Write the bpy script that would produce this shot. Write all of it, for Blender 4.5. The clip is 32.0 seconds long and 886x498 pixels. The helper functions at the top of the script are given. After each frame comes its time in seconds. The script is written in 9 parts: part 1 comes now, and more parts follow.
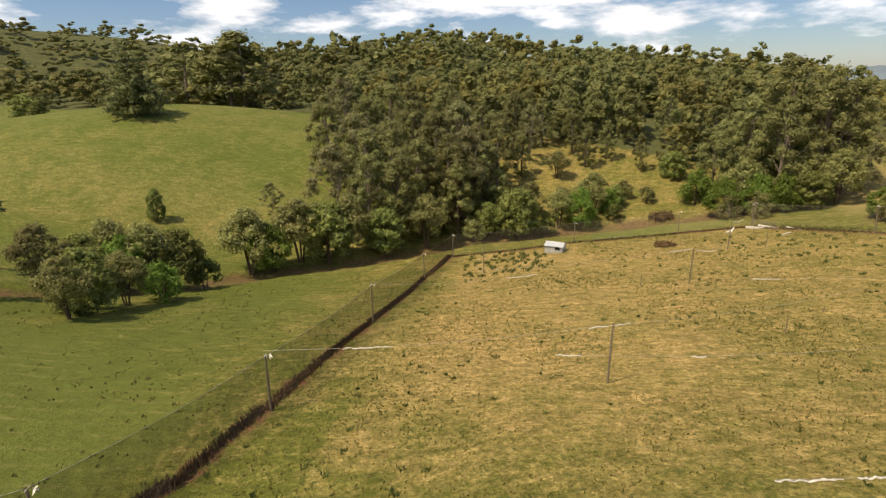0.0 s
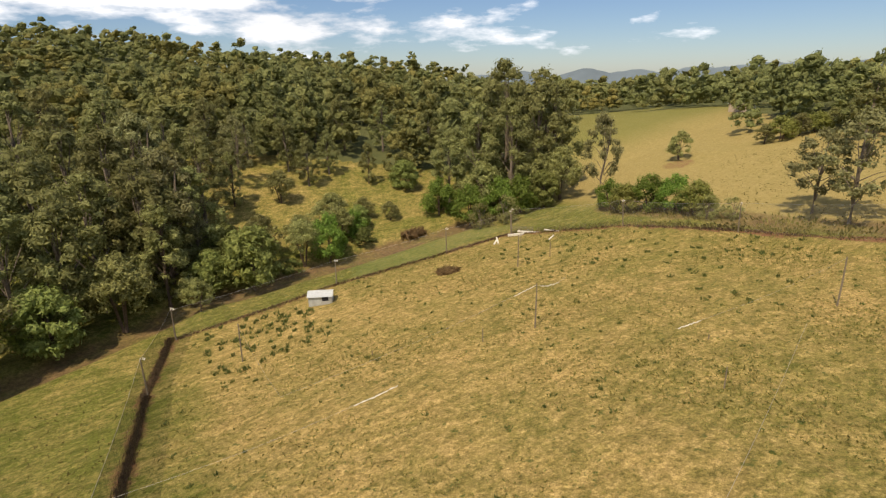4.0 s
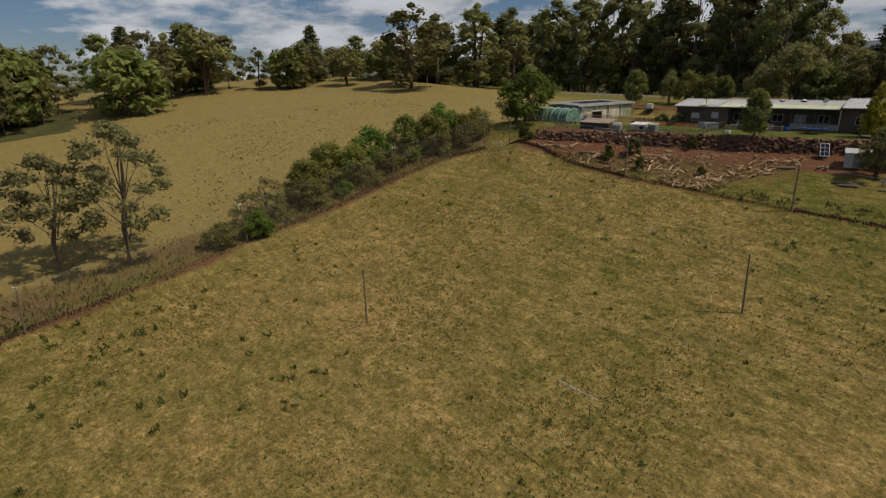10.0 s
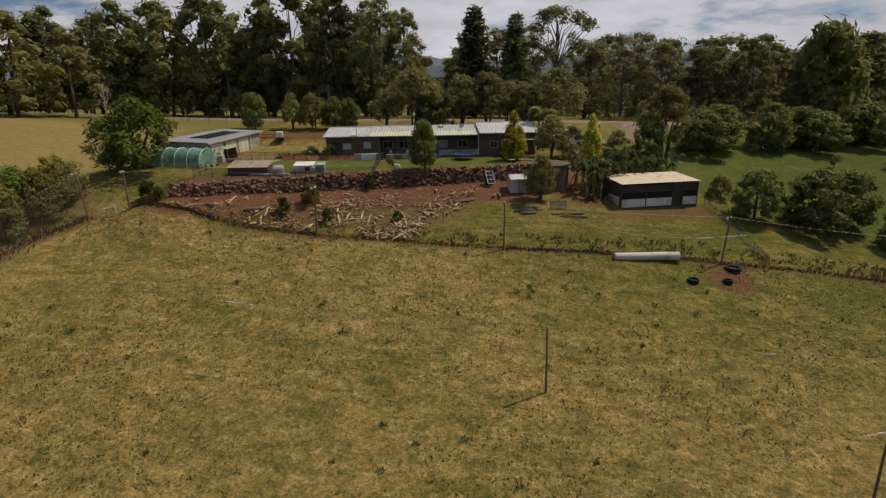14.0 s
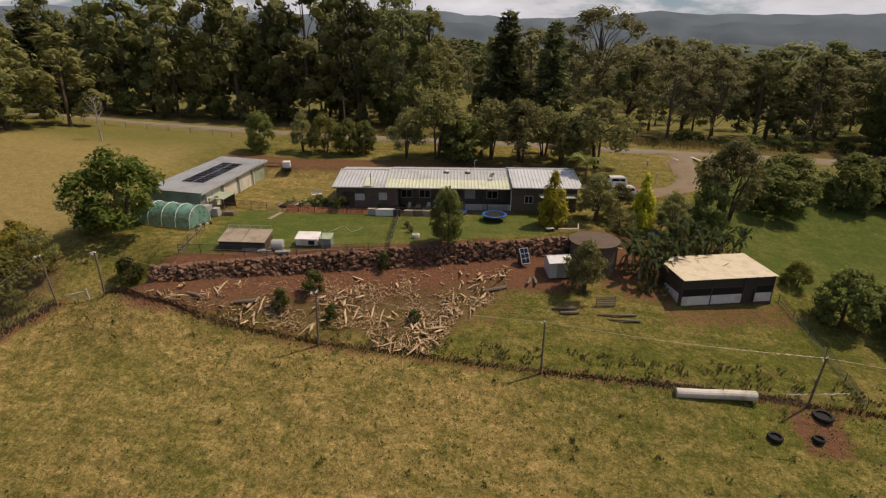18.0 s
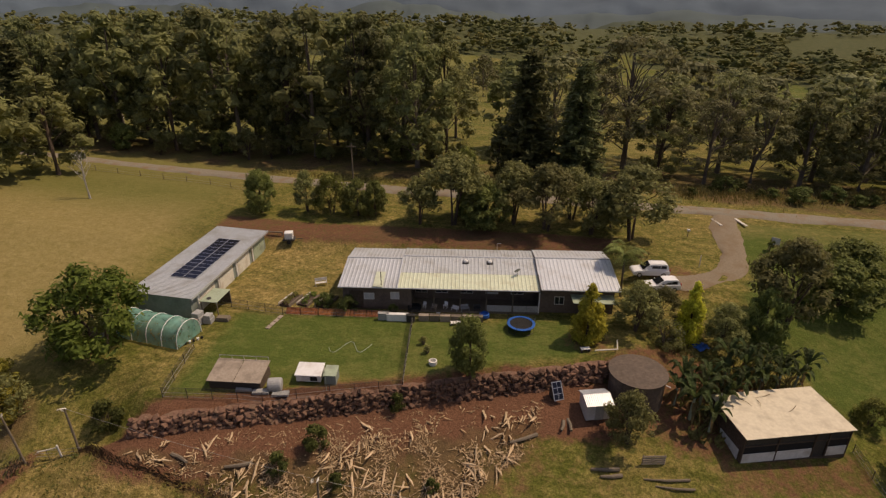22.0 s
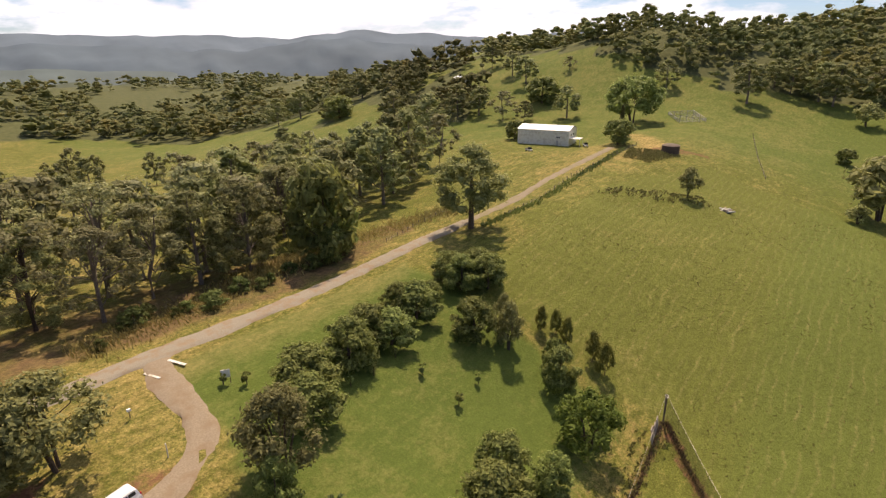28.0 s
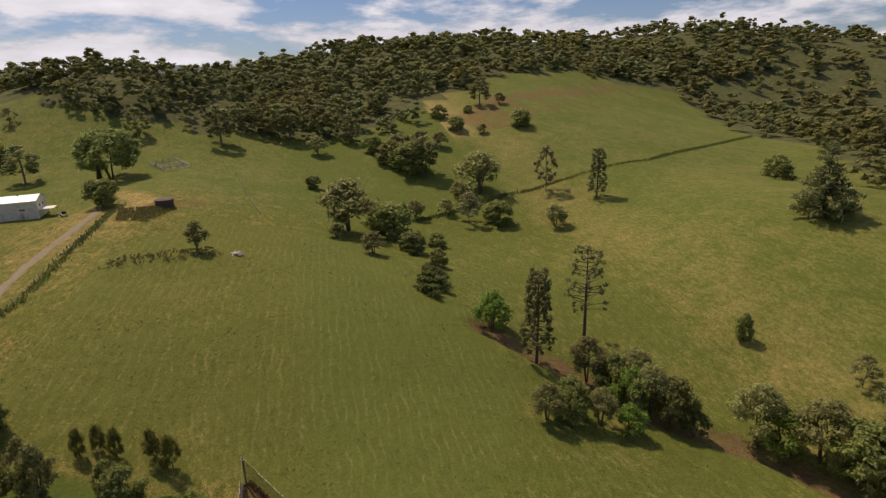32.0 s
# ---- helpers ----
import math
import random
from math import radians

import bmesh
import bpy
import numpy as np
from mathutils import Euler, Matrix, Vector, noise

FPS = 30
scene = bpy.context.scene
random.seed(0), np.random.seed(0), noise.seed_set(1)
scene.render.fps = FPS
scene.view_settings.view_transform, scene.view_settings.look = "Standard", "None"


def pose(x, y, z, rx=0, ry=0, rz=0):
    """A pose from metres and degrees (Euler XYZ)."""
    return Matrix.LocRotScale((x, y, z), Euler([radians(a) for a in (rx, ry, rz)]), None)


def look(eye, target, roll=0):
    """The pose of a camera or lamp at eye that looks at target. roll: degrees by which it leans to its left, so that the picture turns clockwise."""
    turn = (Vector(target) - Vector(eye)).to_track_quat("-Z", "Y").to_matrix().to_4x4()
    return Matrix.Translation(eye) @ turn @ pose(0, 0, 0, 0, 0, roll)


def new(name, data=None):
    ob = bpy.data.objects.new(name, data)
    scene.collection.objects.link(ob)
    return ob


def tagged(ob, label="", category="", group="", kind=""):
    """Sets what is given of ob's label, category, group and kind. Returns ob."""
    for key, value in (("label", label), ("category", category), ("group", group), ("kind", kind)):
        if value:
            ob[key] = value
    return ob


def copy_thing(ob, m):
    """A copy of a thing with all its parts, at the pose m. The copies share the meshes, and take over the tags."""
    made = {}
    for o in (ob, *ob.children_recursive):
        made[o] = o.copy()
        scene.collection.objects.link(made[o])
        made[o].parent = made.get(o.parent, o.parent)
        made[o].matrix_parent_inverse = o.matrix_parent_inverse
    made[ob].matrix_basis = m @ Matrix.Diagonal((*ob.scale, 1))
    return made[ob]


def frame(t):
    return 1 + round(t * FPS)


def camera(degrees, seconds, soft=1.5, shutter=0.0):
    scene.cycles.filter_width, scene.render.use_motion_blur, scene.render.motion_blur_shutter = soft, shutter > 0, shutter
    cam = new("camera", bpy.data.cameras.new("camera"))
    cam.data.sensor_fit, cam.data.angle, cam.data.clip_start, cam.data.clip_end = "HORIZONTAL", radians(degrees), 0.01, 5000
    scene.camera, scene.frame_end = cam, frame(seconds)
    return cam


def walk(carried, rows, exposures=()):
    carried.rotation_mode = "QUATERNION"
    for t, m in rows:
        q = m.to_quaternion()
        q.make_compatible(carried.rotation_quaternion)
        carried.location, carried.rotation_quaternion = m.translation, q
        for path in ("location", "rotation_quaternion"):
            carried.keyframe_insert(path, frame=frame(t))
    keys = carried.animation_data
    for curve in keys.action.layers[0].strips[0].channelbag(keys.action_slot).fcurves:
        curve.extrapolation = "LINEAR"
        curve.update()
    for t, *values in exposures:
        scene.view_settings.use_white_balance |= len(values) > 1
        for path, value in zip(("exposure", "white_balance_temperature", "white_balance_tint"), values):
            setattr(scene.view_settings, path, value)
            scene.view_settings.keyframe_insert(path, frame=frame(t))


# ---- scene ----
cam = camera(77.50, 32.0, soft=1.3)
# seconds, eye x y z, yaw to the left from +y, pitch, roll
PATH = [
    (0, 0.00, 0.00, 24.00, -0.00, -17.47, -1.26),
    (0.5, -0.70, 3.29, 23.92, -3.27, -17.48, -1.16),
    (1, -1.32, 6.60, 23.89, -6.89, -17.47, -1.13),
    (1.5, -1.85, 10.03, 23.91, -10.98, -17.46, -1.19),
    (2, -2.19, 13.60, 23.81, -14.96, -17.45, -1.28),
    (2.5, -2.63, 17.23, 23.67, -18.68, -17.43, -1.31),
    (4.5, -6.82, 37.70, 22.51, -39.61, -17.38, -1.13),
    (5, -6.55, 43.19, 22.16, -45.90, -17.36, -1.03),
    (5.5, -5.97, 48.64, 21.88, -52.36, -17.36, -0.84),
    (6, -5.04, 53.97, 21.62, -59.49, -17.33, -0.61),
    (6.5, -3.64, 59.27, 21.31, -66.77, -17.32, -0.37),
    (7, -1.66, 64.60, 21.16, -74.09, -17.27, -0.37),
    (7.5, 0.65, 69.57, 21.02, -82.47, -17.23, -0.37),
    (8, 3.29, 73.88, 20.97, -93.33, -17.17, -0.41),
    (8.5, 6.40, 77.58, 21.04, -103.58, -17.16, -0.57),
    (9, 10.12, 80.63, 21.09, -113.45, -17.17, -0.55),
    (9.5, 14.29, 82.93, 21.21, -123.07, -17.14, -0.55),
    (10, 18.39, 84.55, 21.29, -133.06, -17.12, -0.55),
    (10.5, 22.04, 85.35, 21.48, -143.40, -17.10, -0.61),
    (11, 25.52, 85.48, 21.64, -151.90, -17.07, -0.64),
    (11.5, 28.62, 84.84, 21.81, -159.74, -17.02, -0.71),
    (12, 31.31, 83.50, 21.97, -166.47, -16.98, -0.80),
    (12.5, 33.76, 81.51, 22.11, -169.93, -16.96, -0.81),
    (13, 35.71, 78.95, 22.45, -172.83, -16.93, -0.84),
    (13.5, 37.36, 75.89, 23.29, -175.08, -16.91, -0.88),
    (14, 38.75, 72.42, 24.56, -175.78, -16.93, -0.91),
    (14.5, 39.83, 68.80, 25.97, -175.33, -16.88, -0.91),
    (15, 40.68, 65.02, 27.48, -175.09, -16.88, -0.88),
    (15.5, 41.34, 61.47, 28.97, -175.09, -16.73, -0.66),
    (17.5, 40.56, 57.80, 34.17, -174.24, -19.40, 0.09),
    (18, 40.74, 57.44, 35.67, -173.83, -21.04, 0.48),
    (18.5, 41.00, 56.92, 37.26, -173.30, -22.28, 0.73),
    (19, 41.33, 55.96, 38.94, -172.73, -22.99, 0.87),
    (19.5, 41.69, 54.52, 40.56, -172.17, -23.21, 0.83),
    (20, 42.03, 52.67, 42.08, -171.87, -23.44, 0.74),
    (20.5, 42.39, 50.52, 43.60, -171.94, -23.60, 0.61),
    (21, 42.75, 48.21, 45.09, -172.12, -23.73, 0.50),
    (21.5, 43.13, 45.80, 46.52, -172.25, -23.78, 0.42),
    (22, 43.51, 43.50, 47.81, -172.67, -23.89, 0.23),
    (22.5, 43.70, 41.40, 48.96, -177.79, -23.96, -0.01),
    (23, 43.82, 39.32, 50.05, -184.55, -24.03, -0.22),
    (23.5, 43.84, 37.12, 51.15, -190.10, -24.01, -0.43),
    (24, 43.69, 34.72, 52.16, -194.56, -23.65, -0.50),
    (24.5, 43.31, 32.02, 53.03, -199.46, -23.01, -0.58),
    (25, 42.77, 29.43, 53.64, -203.93, -22.01, -0.59),
    (25.5, 42.30, 27.50, 54.16, -209.15, -20.99, -0.55),
    (26, 42.02, 26.27, 54.55, -215.88, -19.95, -0.54),
    (26.5, 41.75, 25.63, 55.02, -221.47, -19.47, -0.59),
    (28.5, 40.02, 23.62, 57.28, -239.56, -19.66, -0.41),
    (29, 39.89, 23.40, 58.01, -244.82, -19.65, -0.35),
    (29.5, 39.82, 23.24, 58.75, -250.81, -19.56, -0.53),
    (30, 39.81, 23.18, 59.47, -256.77, -19.31, -0.75),
    (30.5, 39.85, 23.20, 60.16, -263.08, -19.06, -1.06),
    (31, 39.93, 23.30, 60.83, -269.76, -18.85, -1.32),
    (31.5, 40.04, 23.44, 61.50, -277.03, -17.97, -1.59),
    (32, 40.18, 23.58, 62.16, -284.46, -17.18, -1.85),
]
EXPOSURE = [(0.0, 0.68, 7050, 12), (2.5, 0.89, 6950, 12), (5.0, 0.41, 6850, 11), (6.0, 0.24, 6810, 11), (8.0, -0.06, 6730, 10), (9.0, -0.31, 6690, 10), (11.0, -0.44, 6675, 12), (14.0, -0.26, 6750, 15), (18.0, -0.03, 7050, 18), (22.0, -0.21, 7250, 22), (24.0, -0.32, 7350, 26), (25.0, 0.2, 7300, 24), (26.0, 0.72, 7250, 22), (28.5, 0.9, 7058, 20), (30.0, 0.8, 7020, 20), (31.0, 0.54, 6995, 20), (32.0, 0.16, 6970, 20)]
walk(cam, [(t, pose(x, y, z, 90 + pitch, 0, yaw) @ pose(0, 0, 0, 0, 0, roll)) for t, x, y, z, yaw, pitch, roll in PATH], EXPOSURE)

# ---- sky and sun ----
SUN_AZ, SUN_EL = 242.0, 58.0


def build_sky():
    """A Nishita sky with broken fair-weather cloud near the horizon, and one sun."""
    w = bpy.data.worlds.new("sky")
    scene.world = w
    w.use_nodes = True
    nt = w.node_tree
    sky = nt.nodes.new("ShaderNodeTexSky")
    sky.sky_type, sky.sun_disc = "NISHITA", False
    sky.sun_elevation, sky.sun_rotation = radians(SUN_EL), radians(SUN_AZ)
    sky.air_density, sky.dust_density, sky.ozone_density = 1.0, 0.2, 3.0
    tc = nt.nodes.new("ShaderNodeTexCoord")
    mp = nt.nodes.new("ShaderNodeMapping")
    mp.inputs["Scale"].default_value = (1.0, 1.0, 3.5)
    nt.links.new(tc.outputs["Generated"], mp.inputs["Vector"])
    n = nt.nodes.new("ShaderNodeTexNoise")
    n.inputs["Scale"].default_value, n.inputs["Detail"].default_value, n.inputs["Roughness"].default_value = 4.6, 7.0, 0.58
    nt.links.new(mp.outputs[0], n.inputs["Vector"])
    big = nt.nodes.new("ShaderNodeTexNoise")
    big.inputs["Scale"].default_value, big.inputs["Detail"].default_value = 1.1, 2.0
    nt.links.new(mp.outputs[0], big.inputs["Vector"])
    ad = nt.nodes.new("ShaderNodeMath")
    ad.operation = "ADD"
    nt.links.new(n.outputs[0], ad.inputs[0])
    nt.links.new(big.outputs[0], ad.inputs[1])
    # more cloud towards the south and west
    dt = nt.nodes.new("ShaderNodeVectorMath")
    dt.operation = "DOT_PRODUCT"
    dt.inputs[1].default_value = (-0.16, -0.12, 0.0)
    nt.links.new(tc.outputs["Generated"], dt.inputs[0])
    a2 = nt.nodes.new("ShaderNodeMath")
    a2.operation = "ADD"
    nt.links.new(ad.outputs[0], a2.inputs[0])
    nt.links.new(dt.outputs["Value"], a2.inputs[1])
    mr = nt.nodes.new("ShaderNodeMapRange")
    mr.inputs[1].default_value, mr.inputs[2].default_value = 0.965, 1.07
    nt.links.new(a2.outputs[0], mr.inputs[0])
    cr = nt.nodes.new("ShaderNodeMapRange")
    cr.inputs[1].default_value, cr.inputs[2].default_value, cr.inputs[3].default_value, cr.inputs[4].default_value = 0.42, 0.7, 7.0, 10.2
    nt.links.new(n.outputs[0], cr.inputs[0])
    cc = nt.nodes.new("ShaderNodeCombineColor")
    for i, tint in enumerate((0.95, 1.0, 1.08)):
        ml = nt.nodes.new("ShaderNodeMath")
        ml.operation = "MULTIPLY"
        ml.inputs[1].default_value = tint
        nt.links.new(cr.outputs[0], ml.inputs[0])
        nt.links.new(ml.outputs[0], cc.inputs[i])
    mx = nt.nodes.new("ShaderNodeMix")
    mx.data_type = "RGBA"
    nt.links.new(mr.outputs[0], mx.inputs[0])
    veil = nt.nodes.new("ShaderNodeMix")
    veil.data_type, veil.blend_type = "RGBA", "MULTIPLY"
    veil.inputs[0].default_value = 1.0
    veil.inputs[7].default_value = (0.57, 0.645, 0.79, 1)
    nt.links.new(sky.outputs[0], veil.inputs[6])
    nt.links.new(veil.outputs[2], mx.inputs[6])
    nt.links.new(cc.outputs[0], mx.inputs[7])
    bg = nt.nodes["Background"]
    bg.inputs["Strength"].default_value = 0.078
    nt.links.new(mx.outputs[2], bg.inputs["Color"])
    sun = new("sun", bpy.data.lights.new("sun", "SUN"))
    sun.data.energy, sun.data.angle, sun.data.color = 3.4, radians(0.6), (1.0, 0.855, 0.64)
    d = Vector((math.sin(radians(SUN_AZ)) * math.cos(radians(SUN_EL)), math.cos(radians(SUN_AZ)) * math.cos(radians(SUN_EL)), math.sin(radians(SUN_EL))))
    sun.matrix_basis = look(d * 200, (0, 0, 0))


build_sky()


# ---- materials ----
def nodes_of(name):
    m = bpy.data.materials.new(name)
    m.use_nodes = True
    nt = m.node_tree
    return m, nt, nt.nodes["Principled BSDF"]


def wire(nt, a, b):
    nt.links.new(a, b)


def mixer(nt, fac, a, b, kind="MIX"):
    n = nt.nodes.new("ShaderNodeMix")
    n.data_type, n.blend_type = "RGBA", kind
    for sock, v in ((n.inputs[0], fac), (n.inputs[6], a), (n.inputs[7], b)):
        if isinstance(v, (int, float)):
            sock.default_value = v
        elif isinstance(v, tuple):
            sock.default_value = (*v, 1) if len(v) == 3 else v
        else:
            wire(nt, v, sock)
    return n.outputs[2]


def noise_tex(nt, coord, scale, detail=3.0, rough=0.55):
    n = nt.nodes.new("ShaderNodeTexNoise")
    n.inputs["Scale"].default_value, n.inputs["Detail"].default_value, n.inputs["Roughness"].default_value = scale, detail, rough
    wire(nt, coord, n.inputs["Vector"])
    return n.outputs[0]


def ramp(nt, fac, lo, hi):
    n = nt.nodes.new("ShaderNodeMapRange")
    n.inputs[1].default_value, n.inputs[2].default_value = lo, hi
    wire(nt, fac, n.inputs[0])
    return n.outputs[0]


def bumped(nt, bsdf, height, strength, dist=0.05):
    b = nt.nodes.new("ShaderNodeBump")
    b.inputs["Strength"].default_value, b.inputs["Distance"].default_value = strength, dist
    wire(nt, height, b.inputs["Height"])
    wire(nt, b.outputs[0], bsdf.inputs["Normal"])


def surface(name, c1, c2, scale=6.0, rough=0.8, bump=0.3, metal=0.0, stain=None, stain_scale=0.7, random=0.0, dist=0.02):
    """Two tones of one material in fine grain, with broader stains and a little variation from piece to piece."""
    m, nt, b = nodes_of(name)
    co = nt.nodes.new("ShaderNodeTexCoord").outputs["Object"]
    fine = noise_tex(nt, co, scale, 4.0, 0.6)
    col = mixer(nt, ramp(nt, fine, 0.3, 0.7), c1, c2)
    if stain:
        broad = noise_tex(nt, co, stain_scale, 3.0, 0.6)
        col = mixer(nt, ramp(nt, broad, 0.48, 0.72), col, stain)
    if random:
        oi = nt.nodes.new("ShaderNodeObjectInfo").outputs["Random"]
        hs = nt.nodes.new("ShaderNodeHueSaturation")
        mr = nt.nodes.new("ShaderNodeMapRange")
        mr.inputs[3].default_value, mr.inputs[4].default_value = 1 - random, 1 + random
        wire(nt, oi, mr.inputs[0])
        wire(nt, mr.outputs[0], hs.inputs["Value"])
        wire(nt, col, hs.inputs["Color"])
        col = hs.outputs[0]
    wire(nt, col, b.inputs["Base Color"])
    b.inputs["Roughness"].default_value, b.inputs["Metallic"].default_value = rough, metal
    b.inputs["Specular IOR Level"].default_value = 0.3
    if bump:
        bumped(nt, b, fine, bump, dist)
    return m


def foliage(name, c1, c2, rough=0.6, trans=0.44, gloss=0.15, grain=2.4):
    """Leaves: every leaf its own tone, each tree a little lighter or darker, light passing through."""
    m, nt, b = nodes_of(name)
    geo = nt.nodes.new("ShaderNodeNewGeometry")
    oi = nt.nodes.new("ShaderNodeObjectInfo")
    col = mixer(nt, ramp(nt, geo.outputs["Random Per Island"], -0.5, 1.4), c1, c2)
    hs = nt.nodes.new("ShaderNodeHueSaturation")
    mr = nt.nodes.new("ShaderNodeMapRange")
    mr.inputs[3].default_value, mr.inputs[4].default_value = 0.75, 1.3
    wire(nt, oi.outputs["Random"], mr.inputs[0])
    wire(nt, mr.outputs[0], hs.inputs["Value"])
    mh = nt.nodes.new("ShaderNodeMapRange")
    mh.inputs[3].default_value, mh.inputs[4].default_value = 0.485, 0.515
    wire(nt, oi.outputs["Random"], mh.inputs[0])
    wire(nt, mh.outputs[0], hs.inputs["Hue"])
    co = nt.nodes.new("ShaderNodeTexCoord").outputs["Object"]
    sprays = noise_tex(nt, co, grain, 3.0, 0.65)
    col = mixer(nt, 1.0, col, mixer(nt, ramp(nt, sprays, 0.33, 0.67), (0.62, 0.62, 0.6), (1.4, 1.38, 1.32)), "MULTIPLY")
    bumped(nt, b, sprays, 1.0, 0.85 / grain)
    wire(nt, col, hs.inputs["Color"])
    wire(nt, hs.outputs[0], b.inputs["Base Color"])
    b.inputs["Roughness"].default_value = rough
    b.inputs["Specular IOR Level"].default_value = gloss
    tr = nt.nodes.new("ShaderNodeBsdfTranslucent")
    wire(nt, hs.outputs[0], tr.inputs["Color"])
    mx = nt.nodes.new("ShaderNodeMixShader")
    mx.inputs[0].default_value = trans
    wire(nt, b.outputs[0], mx.inputs[1])
    wire(nt, tr.outputs[0], mx.inputs[2])
    wire(nt, mx.outputs[0], nt.nodes["Material Output"].inputs["Surface"])
    return m


def netting(name, col, cover, scale):
    """A knotted net: threads of one colour with open meshes between them."""
    m, nt, b = nodes_of(name)
    co = nt.nodes.new("ShaderNodeTexCoord").outputs["Object"]
    n = noise_tex(nt, co, 1.2, 3.0)
    b.inputs["Base Color"].default_value = (*col, 1)
    b.inputs["Roughness"].default_value = 0.8
    tp = nt.nodes.new("ShaderNodeBsdfTransparent")
    mx = nt.nodes.new("ShaderNodeMixShader")
    mr = nt.nodes.new("ShaderNodeMapRange")
    mr.inputs[1].default_value, mr.inputs[2].default_value = 0.3, 0.7
    mr.inputs[3].default_value, mr.inputs[4].default_value = cover * 0.6, cover * 1.4
    wire(nt, n, mr.inputs[0])
    wire(nt, mr.outputs[0], mx.inputs[0])
    wire(nt, tp.outputs[0], mx.inputs[1])
    wire(nt, b.outputs[0], mx.inputs[2])
    wire(nt, mx.outputs[0], nt.nodes["Material Output"].inputs["Surface"])
    return m


def ground_material():
    """Pasture: straw, olive and lush grass, red soil and leaf litter, told apart by the two zone attributes of the sheet."""
    m, nt, b = nodes_of("pasture")
    pos = nt.nodes.new("ShaderNodeNewGeometry").outputs["Position"]
    za = nt.nodes.new("ShaderNodeAttribute")
    za.attribute_name = "zone"
    zb = nt.nodes.new("ShaderNodeAttribute")
    zb.attribute_name = "cover"
    sa = nt.nodes.new("ShaderNodeSeparateColor")
    sb = nt.nodes.new("ShaderNodeSeparateColor")
    wire(nt, za.outputs["Color"], sa.inputs[0])
    wire(nt, zb.outputs["Color"], sb.inputs[0])

    def calc(op, a, c):
        n = nt.nodes.new("ShaderNodeMath")
        n.operation = op
        for s, v in ((n.inputs[0], a), (n.inputs[1], c)):
            if isinstance(v, (int, float)):
                s.default_value = v
            else:
                wire(nt, v, s)
        return n.outputs[0]
    n_fine = noise_tex(nt, pos, 4.2, 5.0, 0.75)
    n_tuft = noise_tex(nt, pos, 1.15, 5.0, 0.72)
    lay = nt.nodes.new("ShaderNodeMapping")
    lay.inputs["Scale"].default_value = (0.5, 1.15, 1.0)
    lay.inputs["Rotation"].default_value = (0, 0, radians(4))
    wire(nt, pos, lay.inputs["Vector"])
    n_row = noise_tex(nt, lay.outputs[0], 0.75, 4.0, 0.65)
    n_speck = noise_tex(nt, pos, 11.0, 3.0, 0.7)
    n_mid = noise_tex(nt, pos, 0.16, 4.0, 0.6)
    n_big = noise_tex(nt, pos, 0.03, 3.0, 0.55)
    # how dry the grass is: zone, with patches at every scale
    calm = calc("SUBTRACT", 1.0, calc("MULTIPLY", sa.outputs[1], 0.6))
    # the eastern paddock is grazed short and even
    sp = nt.nodes.new("ShaderNodeSeparateXYZ")
    wire(nt, pos, sp.inputs[0])
    calm = calc("MULTIPLY", calm, calc("SUBTRACT", 1.0, calc("MULTIPLY", ramp(nt, sp.outputs[0], 86.0, 98.0), 0.86)))
    mottle = calc("MULTIPLY", calc("SUBTRACT", n_mid, 0.5), 1.15)
    for field, amount in ((n_tuft, 1.35), (n_row, 0.75), (n_big, 0.9)):
        mottle = calc("ADD", mottle, calc("MULTIPLY", calc("SUBTRACT", field, 0.5), amount))
    mown = calc("MULTIPLY", sb.outputs[1], 0.13)
    dry = calc("ADD", calc("SUBTRACT", sa.outputs[0], mown), calc("MULTIPLY", mottle, calc("MULTIPLY", calm, calc("SUBTRACT", 1.0, calc("MULTIPLY", sb.outputs[1], 0.6)))))
    calm = calc("MULTIPLY", calm, calc("SUBTRACT", 1.0, calc("MULTIPLY", sb.outputs[1], 0.35)))
    dry = ramp(nt, dry, 0.0, 1.0)
    green = mixer(nt, sa.outputs[1], (0.116, 0.13, 0.03), (0.089, 0.122, 0.027))
    straw = mixer(nt, ramp(nt, n_tuft, 0.3, 0.7), (0.3, 0.214, 0.088), (0.41, 0.31, 0.145))
    col = mixer(nt, dry, green, straw)
    dark = mixer(nt, ramp(nt, n_fine, 0.3, 0.7), (0.5, 0.5, 0.46), (1.38, 1.36, 1.3))
    col = mixer(nt, calm, col, dark, "MULTIPLY")
    col = mixer(nt, calm, col, mixer(nt, ramp(nt, n_speck, 0.3, 0.7), (0.62, 0.62, 0.6), (1.34, 1.33, 1.3)), "MULTIPLY")
    col = mixer(nt, calm, col, mixer(nt, ramp(nt, n_row, 0.34, 0.66), (0.8, 0.79, 0.76), (1.16, 1.15, 1.12)), "MULTIPLY")
    n_clump = noise_tex(nt, pos, 2.3, 3.0, 0.7)
    col = mixer(nt, calm, col, mixer(nt, ramp(nt, n_clump, 0.34, 0.66), (0.83, 0.82, 0.79), (1.14, 1.13, 1.1)), "MULTIPLY")
    # darker weedy tussocks scattered through the grass
    tus = noise_tex(nt, pos, 1.3, 3.0, 0.6)
    col = mixer(nt, calc("MULTIPLY", calm, ramp(nt, tus, 0.61, 0.7)), col, (0.085, 0.094, 0.026))
    # red volcanic soil
    soil = mixer(nt, ramp(nt, n_fine, 0.3, 0.7), (0.105, 0.048, 0.028), (0.22, 0.112, 0.066))
    sf = ramp(nt, calc("ADD", sa.outputs[2], calc("MULTIPLY", calc("SUBTRACT", n_tuft, 0.5), 0.9)), 0.35, 0.65)
